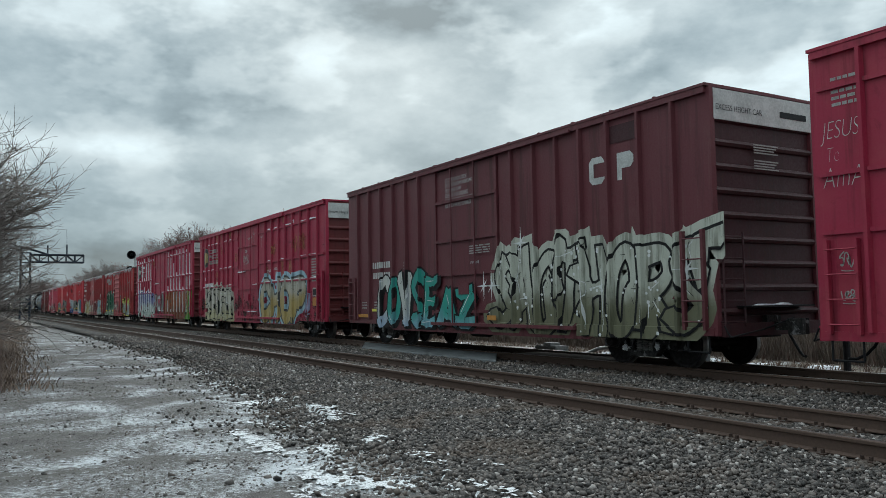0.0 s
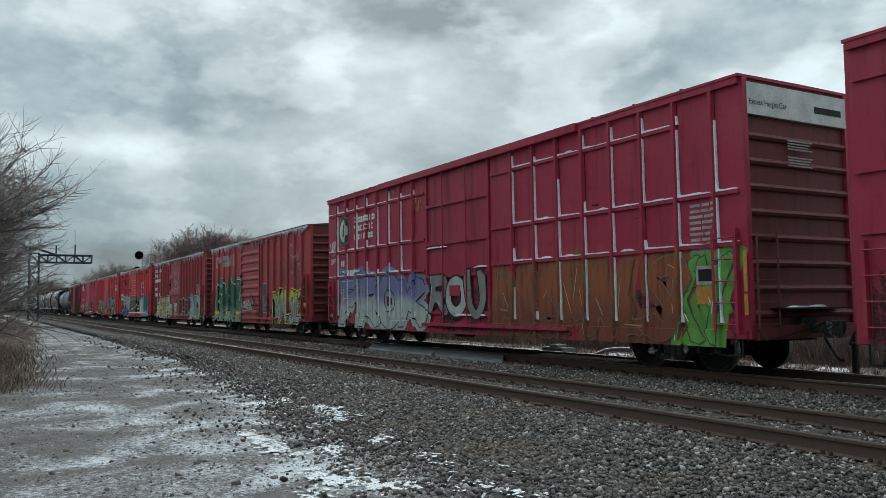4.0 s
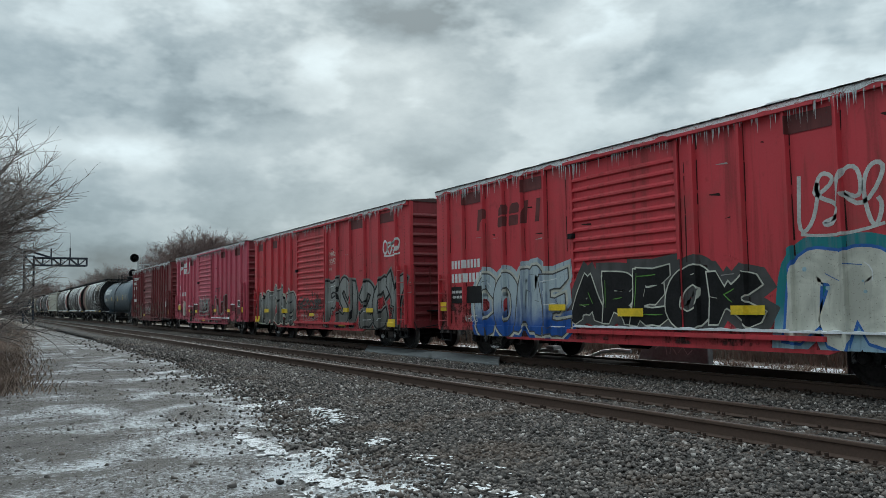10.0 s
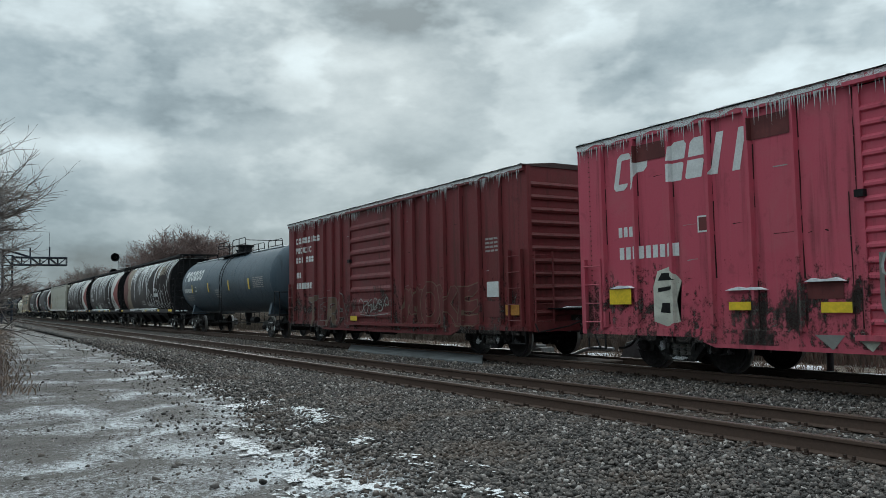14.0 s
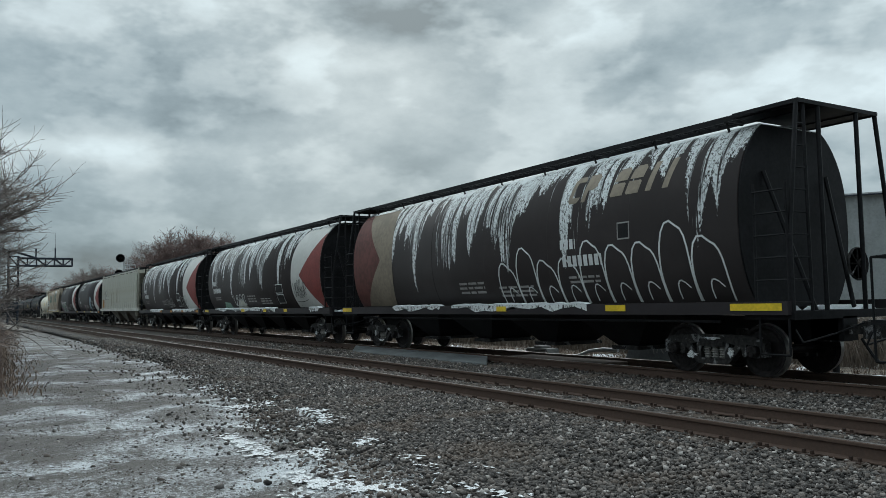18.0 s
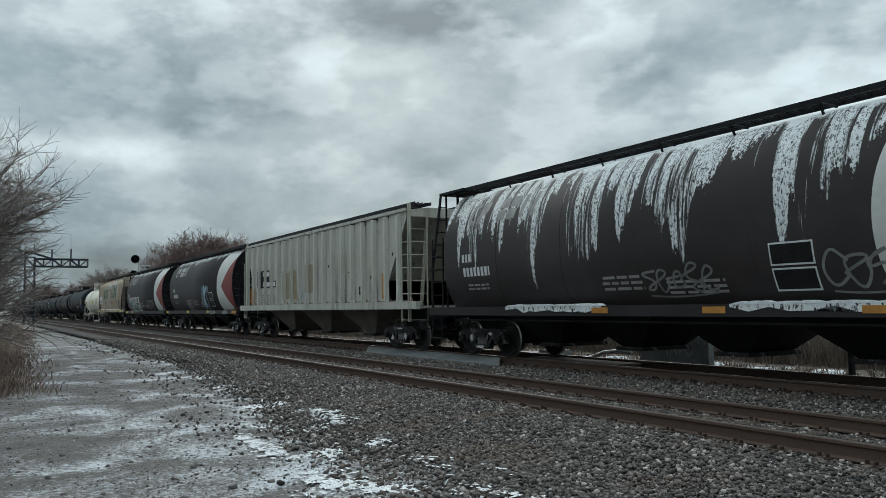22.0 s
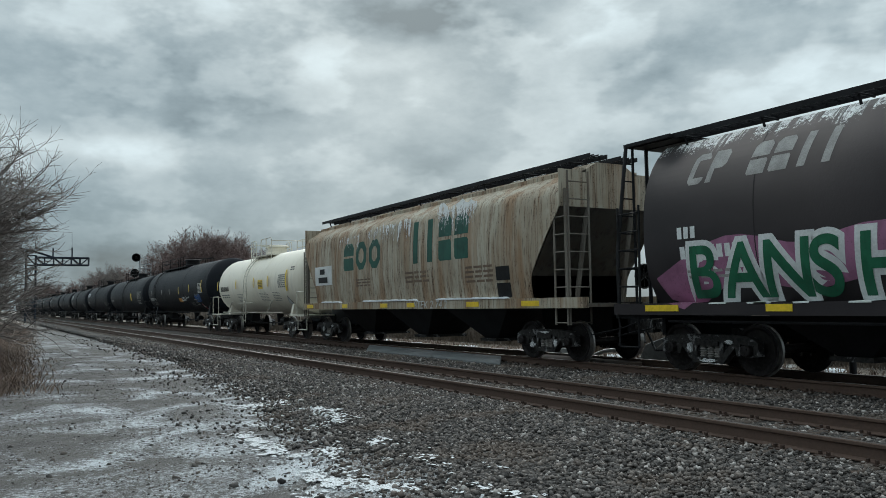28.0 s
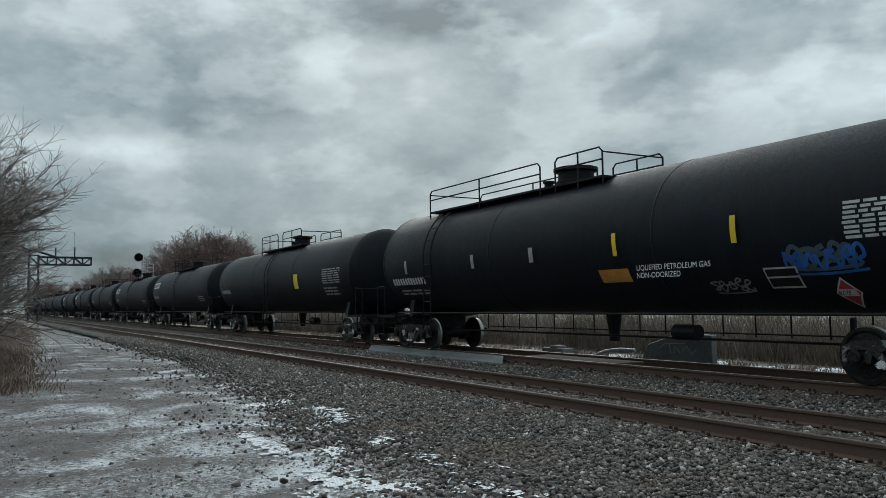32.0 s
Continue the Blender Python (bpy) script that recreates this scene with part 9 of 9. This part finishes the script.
def bare_tree(name, label, at, high, seed, spread=0.55, twig=0.006, trunks=1, levels=5, mats=("bark", "twig"), lean=(0, 0), fork=4, low=0.25):
    """A leafless tree: tapered trunk and limbs, then a crown of fine twigs."""
    rng = random.Random(seed)
    segs = ([], [])

    def grow(p, d, length, r, depth):
        n = 4 if depth < 2 else 3
        pts = [p]
        for i in range(n):
            d = (d + Vector((rng.gauss(0, 0.16), rng.gauss(0, 0.16), rng.gauss(0.03, 0.12)))).normalized()
            q = pts[-1] + d * (length / n)
            segs[0 if depth < 2 else 1].append((pts[-1], q, max(twig, r * (1 - 0.55 * i / n)), max(twig * 0.8, r * (1 - 0.55 * (i + 1) / n))))
            pts.append(q)
            if depth < levels and (i > 0 or depth > 0):
                for _ in range(fork if depth < 3 else 3):
                    if rng.random() < (0.62 if depth else 0.75):
                        side = Vector((rng.gauss(0, 1), rng.gauss(0, 1), rng.gauss(0.25, 0.5))).normalized()
                        e = (d * (1 - spread) + side * spread * 1.25).normalized()
                        grow(q, e, length * rng.uniform(0.42, 0.68), r * 0.5, depth + 1)
        if depth < levels:
            grow(pts[-1], d, length * 0.6, r * 0.45, depth + 1)
    for k in range(trunks):
        a = 2 * math.pi * k / max(1, trunks) + seed
        off = Vector((math.cos(a), math.sin(a), 0)) * (0.0 if trunks == 1 else 0.35)
        grow(off + Vector((0, 0, -0.3)), (Vector((lean[0], lean[1], 1)) + off * 0.7).normalized(), high * 0.42, high * 0.014, 0)
    tree = empty(name, label, "tree", "bare trees", "", at)
    for key, rows, mat in (("trunk", segs[0], mats[0]), ("crown", segs[1], mats[1])):
        verts, faces = [], []
        for a, b, r0, r1 in rows:
            d = (b - a).normalized()
            u = d.orthogonal().normalized()
            w = d.cross(u)
            k = len(verts)
            sides = 5 if key == "trunk" else 3
            for p, r in ((a, r0), (b, r1)):
                for i in range(sides):
                    t = 2 * math.pi * i / sides
                    verts.append(p + (u * math.cos(t) + w * math.sin(t)) * r)
            for i in range(sides):
                faces.append((k + i, k + (i + 1) % sides, k + sides + (i + 1) % sides, k + sides + i))
        me = bpy.data.meshes.new(key)
        me.from_pydata([tuple(v) for v in verts], [], faces)
        me.materials.append(M[mat])
        o = new(key, me)
        o.parent = tree
    return tree


def make_trees():
    # thicket beside the path: a few grown shapes, turned and scaled
    rng = random.Random(12)
    tall = [bare_tree("bare_tree", "leafless grey-brown tree in the thicket beside the path", (x, y, GROUND), h, s, 0.6, 0.0038, 2, 4, ("bark", "twig"), (0.0, 0.06), 4)
            for x, y, h, s in ((-19.5, -4.7, 10.0, 3), (-23.0, -4.6, 10.2, 8), (-30.0, -4.0, 10.0, 12), (-20.5, -3.9, 7.8, 33), (-25.0, -3.9, 8.2, 41), (-22.5, -4.0, 9.0, 72))]
    height = (10.0, 10.2, 10.0, 7.8, 8.2, 9.0)
    for k, (x, y, h) in enumerate(((-26.5, -4.4, 10.2), (-24.0, -3.4, 6.2), (-21.0, -3.7, 6.6), (-28.0, -3.4, 6.8), (-33.0, -3.4, 8.2), (-22.0, -3.9, 5.8), (-19.0, -4.2, 8.6), (-27.0, -3.7, 9.0), (-24.0, -3.7, 7.4), (-36.0, -2.9, 7.2), (-21.5, -4.6, 9.6), (-25.5, -4.6, 9.4),
                                   (-18.6, -4.9, 9.2), (-20.8, -5.0, 9.4), (-23.2, -5.2, 9.8), (-26.0, -5.0, 9.8), (-29.0, -4.8, 9.4), (-22.2, -4.4, 7.6), (-25.0, -4.3, 7.2), (-19.8, -4.3, 6.6))):
        o = copy_thing(tall[k % 6], pose(x, y, GROUND, 0, 0, rng.uniform(-35, 35)))
        o.scale = [h / height[k % 6]] * 3
    low = [bare_tree("bare_shrub", "tangled leafless brown shrub beside the path", (x, y, GROUND), h, s, 0.75, 0.0046, 4, 3, ("bark", "russet"), (0, 0.0), 5)
           for x, y, h, s in ((-18.5, -2.9, 3.2, 4), (-20.0, -3.5, 4.0, 19), (-24.5, -2.2, 2.6, 65), (-21.5, -2.4, 2.8, 9), (-21.5, -4.2, 5.4, 82))]
    height = (3.2, 4.0, 2.6, 2.8, 5.4)
    for k, (x, y, h) in enumerate(((-23.0, -3.2, 3.6), (-22.0, -2.7, 3.0), (-26.0, -2.8, 3.6), (-29.0, -2.4, 3.2), (-34.0, -2.2, 3.4), (-25.5, -1.8, 2.4), (-31.0, -1.4, 2.2), (-40.0, -0.9, 2.0), (-55.0, 0.2, 1.8), (-19.5, -2.3, 1.7), (-21.0, -1.9, 1.5), (-23.5, -1.6, 1.4), (-27.5, -1.2, 1.4), (-19.0, -2.6, 2.2),
                                   (-20.0, -4.0, 5.0), (-23.5, -4.0, 5.2), (-25.5, -3.8, 5.0), (-28.0, -3.5, 4.8), (-19.2, -3.4, 4.2), (-31.0, -3.0, 4.6), (-18.4, -3.8, 4.4), (-21.0, -3.2, 3.8), (-24.5, -3.1, 4.0))):
        o = copy_thing(low[k % 5], pose(x, y, GROUND, 0, 0, rng.uniform(0, 360)))
        o.scale = [h / height[k % 5]] * 3
    # the big crowns behind the train and the woods to either side
    kinds = [bare_tree("bare_tree", "tall leafless tree with a russet brown crown", (-136, 35, 0.4), 17.0, 101, 0.55, 0.022, 1, 4, ("bark", "russet")),
             bare_tree("bare_tree", "tall leafless tree with a russet brown crown", (-139, 31.0, 0.4), 16.5, 117, 0.6, 0.022, 1, 4, ("bark", "russet")),
             bare_tree("bare_tree", "leafless grey tree at the edge of the woods", (-132, 42, 0.5), 11.5, 131, 0.5, 0.016, 1, 4, ("bark", "twig"))]
    rng = random.Random(4)
    for x, y, k, s in ((-135, 38.5, 1, 1.0), (-141, 33, 0, 0.97), (-140, 38, 1, 1.04), (-146, 29.5, 0, 0.85), (-133, 33, 1, 0.9), (-150, 36, 0, 1.05), (-150, 41, 1, 1.0), (-143, 35.5, 1, 1.0), (-134, 36.0, 0, 0.95),
                       (-128, 47, 2, 0.8), (-150, 46, 2, 1.05), (-162, 21.5, 2, 0.95), (-175, 20.5, 2, 1.0), (-190, 24, 2, 1.0), (-150, 23, 1, 0.62), (-160, 25.5, 0, 0.62), (-172, 25, 1, 0.64), (-158, 29, 1, 0.7),
                       (-185, 29, 0, 0.75), (-200, 24.5, 1, 0.7), (-215, 22, 0, 0.66), (-235, 21, 1, 0.66), (-260, 20, 0, 0.7), (-290, 20, 1, 0.75), (-320, 21, 0, 0.8), (-300, 6, 0, 0.6)):
        o = copy_thing(kinds[k], pose(x, y, 0.3, 0, 0, rng.uniform(0, 360)))
        o.scale = (s, s, s * rng.uniform(0.92, 1.05))
    # scrub in front of and under the woods, higher towards the big crowns
    scrub = bare_tree("bare_shrub", "dense leafless russet scrub along the railway", (-140, 21, 0.1), 6.0, 171, 0.8, 0.022, 4, 3, ("bark", "russet"), (0, 0), 5)
    for i in range(46):
        x = -95 - 4.6 * i
        y = 18.5 + 3.0 * rng.random() + 0.035 * (-x - 95) * rng.random()
        o = copy_thing(scrub, pose(x, y, 0.05, 0, 0, rng.uniform(0, 360)))
        s = rng.uniform(0.5, 0.85) * (0.7 if x > -125 else 1.0)
        o.scale = (s * 1.2, s * 1.2, s)
    for i in range(30):
        k = i / 29
        x, y = -126 - 62 * k + rng.uniform(-3, 3), 26.5 - 8.0 * k + rng.uniform(-0.5, 4.0)
        o = copy_thing(scrub, pose(x, y, 0.05, 0, 0, rng.uniform(0, 360)))
        s = rng.uniform(1.15, 1.5)
        o.scale = (s, s, s * rng.uniform(0.9, 1.1))


def lattice(bm, a, b, side, up, wide, high, bays, r=0.05):
    """A box truss from a to b."""
    a, b, side, up = Vector(a), Vector(b), Vector(side), Vector(up)
    corner = [side * (i * wide / 2) + up * (j * high / 2) for i in (-1, 1) for j in (-1, 1)]
    for c in corner:
        bar(bm, a + c, b + c, r, 5)
    for k in range(bays):
        p, q = a.lerp(b, k / bays), a.lerp(b, (k + 1) / bays)
        for c, d in ((0, 1), (2, 3), (0, 2), (1, 3)):
            bar(bm, p + corner[c], p + corner[d], r * 0.6, 4)
            m, n = (c, d) if k % 2 else (d, c)
            bar(bm, p + corner[m], q + corner[n], r * 0.6, 4)
    for c, d in ((0, 1), (2, 3), (0, 2), (1, 3)):
        bar(bm, b + corner[c], b + corner[d], r * 0.6, 4)


def make_gantry():
    x = -119.8
    g = empty("signal_gantry", "dark steel lattice cantilever gantry over the tracks", "gantry", at=(x, 5.6, GROUND))
    bm = bmesh.new()
    lattice(bm, (0, 0.25, -0.3), (0, 0.25, 9.0), (1, 0, 0), (0, 1, 0), 1.1, 1.15, 7, 0.11)
    part("mast", bm, "gantry", g)
    bm = bmesh.new()
    lattice(bm, (0, 0.8, 8.27), (0, 7.35, 8.27), (1, 0, 0), (0, 0, 1), 1.1, 1.0, 6, 0.12)
    part("arm", bm, "gantry", g)
    bm = bmesh.new()
    for s in (-0.5, 0.5):
        bar(bm, (s, -0.3, 9.85), (s, 3.0, 8.8), 0.10, 5)
        bar(bm, (s, -0.3, 8.6), (s, -0.3, 9.85), 0.10, 5)
    part("stay", bm, "gantry", g)
    for y, h in ((2.9, 1.35), (5.25, 1.5)):
        part("signal_pole", pipe([(0, y, 8.7), (0, y, 8.7 + h)], 0.10), "gantry", g)
    part("aerial", pipe([(0, 5.25, 10.1), (0, 5.2, 12.2)], 0.022), "gantry", g)
    part("walkway", boxes((-0.5, 0.5, 0.8, 7.3, 7.72, 7.77)), "gantry", g)
    s = empty("signal_mast", "silver signal mast with two round black signal heads", "railway signal", at=(-108.6, 17.5, GROUND))
    part("mast", lathe(bmesh.new(), [(-0.3, 0.11), (8.7, 0.09), (8.75, 0.0)], (0, 0.35, 0), "z", 10), "signal", s)
    for z, y in ((8.25, -0.15), (6.25, -0.3)):
        bm = bmesh.new()
        lathe(bm, [(0.05, 0.0), (0.05, 0.52), (0.0, 0.52), (0.0, 0.0)], (0.25, y, z), "x", 20)
        lathe(bm, [(0.0, 0.17), (0.35, 0.2), (0.36, 0.16), (0.05, 0.14)], (0.3, y, z), "x", 12)
        lathe(bm, [(-0.35, 0.2), (0.0, 0.25)], (0.25, y, z), "x", 12)
        part("signal_head", bm, "black", s)
        part("background_rim", lathe(bmesh.new(), [(0.0, 0.40), (0.03, 0.44), (0.06, 0.52), (0.0, 0.55), (-0.03, 0.50)], (0.30, y, z), "x", 20), "black", s)
        part("signal_lens", lathe(bmesh.new(), [(0.0, 0.0), (0.01, 0.13), (0.03, 0.0)], (0.32, y, z), "x", 12), "signal", s)
    bm = bmesh.new()
    for y in (0.75, 1.2):
        bar(bm, (0, y, -0.2), (0, y, 8.4), 0.035, 5)
    for i in range(20):
        bar(bm, (0, 0.75, 0.3 + 0.42 * i), (0, 1.2, 0.3 + 0.42 * i), 0.025, 4)
    part("ladder", bm, "signal", s)
    bm = boxes((-0.5, 0.5, 0.2, 1.7, 5.3, 5.38))
    for z in (5.9, 6.4, 6.9, 7.4):
        pipe([(0.45, 0.25, z), (0.45, 1.65, z), (-0.45, 1.65, z), (-0.45, 0.25, z)], 0.05, 5, bm)
    for y in (0.25, 0.95, 1.65):
        bar(bm, (0.45, y, 5.3), (0.45, y, 7.45), 0.05, 5)
    part("platform", bm, "signal", s, "pale railed platform")
    part("cabinet", boxes((-0.35, 0.35, -0.9, -0.2, 0.0, 1.5)), "signal", s)


def make_sheds():
    """Pale corrugated sheds beyond the railway."""
    for x0, x1, y, high, turn in ((-46.5, -39.3, 57.0, 7.2, 34.0), (-39.0, -27.0, 61.0, 8.5, 34.0)):
        shed = empty("corrugated_shed", "pale grey corrugated metal shed", "shed", "sheds", "", ((x0 + x1) / 2, y, 0.6))
        shed.rotation_euler = (0, 0, radians(turn))
        w, d = (x1 - x0) / 2 * 1.2, 6.0
        for side, (a, b) in enumerate((((-w, -d), (w, -d)), ((w, -d), (w, d)), ((w, d), (-w, d)), ((-w, d), (-w, -d)))):
            bm = bmesh.new()
            n = int((Vector(b) - Vector(a)).length / 0.16)
            low, up = [], []
            for i in range(n + 1):
                p = Vector(a).lerp(Vector(b), i / n)
                out = (Vector((b[1] - a[1], a[0] - b[0])).normalized()) * (0.035 if (i // 2) % 2 else 0.0)
                low.append(bm.verts.new((p.x + out.x, p.y + out.y, -0.8)))
                up.append(bm.verts.new((p.x + out.x, p.y + out.y, high - 0.6)))
            for i in range(n):
                bm.faces.new((low[i], low[i + 1], up[i + 1], up[i]))
            bmesh.ops.solidify(bm, geom=bm.faces[:], thickness=0.04)
            part("wall", bm, "corrugated", shed)
        bm = bmesh.new()
        prism(bm, [(-d - 0.3, high - 0.65), (-d - 0.3, high - 0.45), (0, high - 0.2), (d + 0.3, high - 0.45), (d + 0.3, high - 0.65)], -w - 0.2, w + 0.2)
        part("roof", bm, "signal", shed)
        part("gutter", pipe([(-w - 0.2, -d - 0.34, high - 0.6), (w + 0.2, -d - 0.34, high - 0.6)], 0.06), "gantry", shed)


make_trackside()
make_weeds()
make_trees()
make_gantry()
make_sheds()
make_stones()

# ------------------------------------------------------------ what moves
def motions():
    for car, offset in CARS:
        walk(car, [(t, pose(offset + run_of_train(t), TRAIN_Y, 0)) for t in range(33)])
    step = 2 / FPS
    turns = []
    for i in range(481):
        t = i * step
        turns.append((t, math.degrees(run_of_train(t) / WHEEL_R)))
    for wheel, x in WHEELSETS:
        walk(wheel, [(t, pose(x, 0, WHEEL_R, 0, a, 0)) for t, a in turns])


motions()
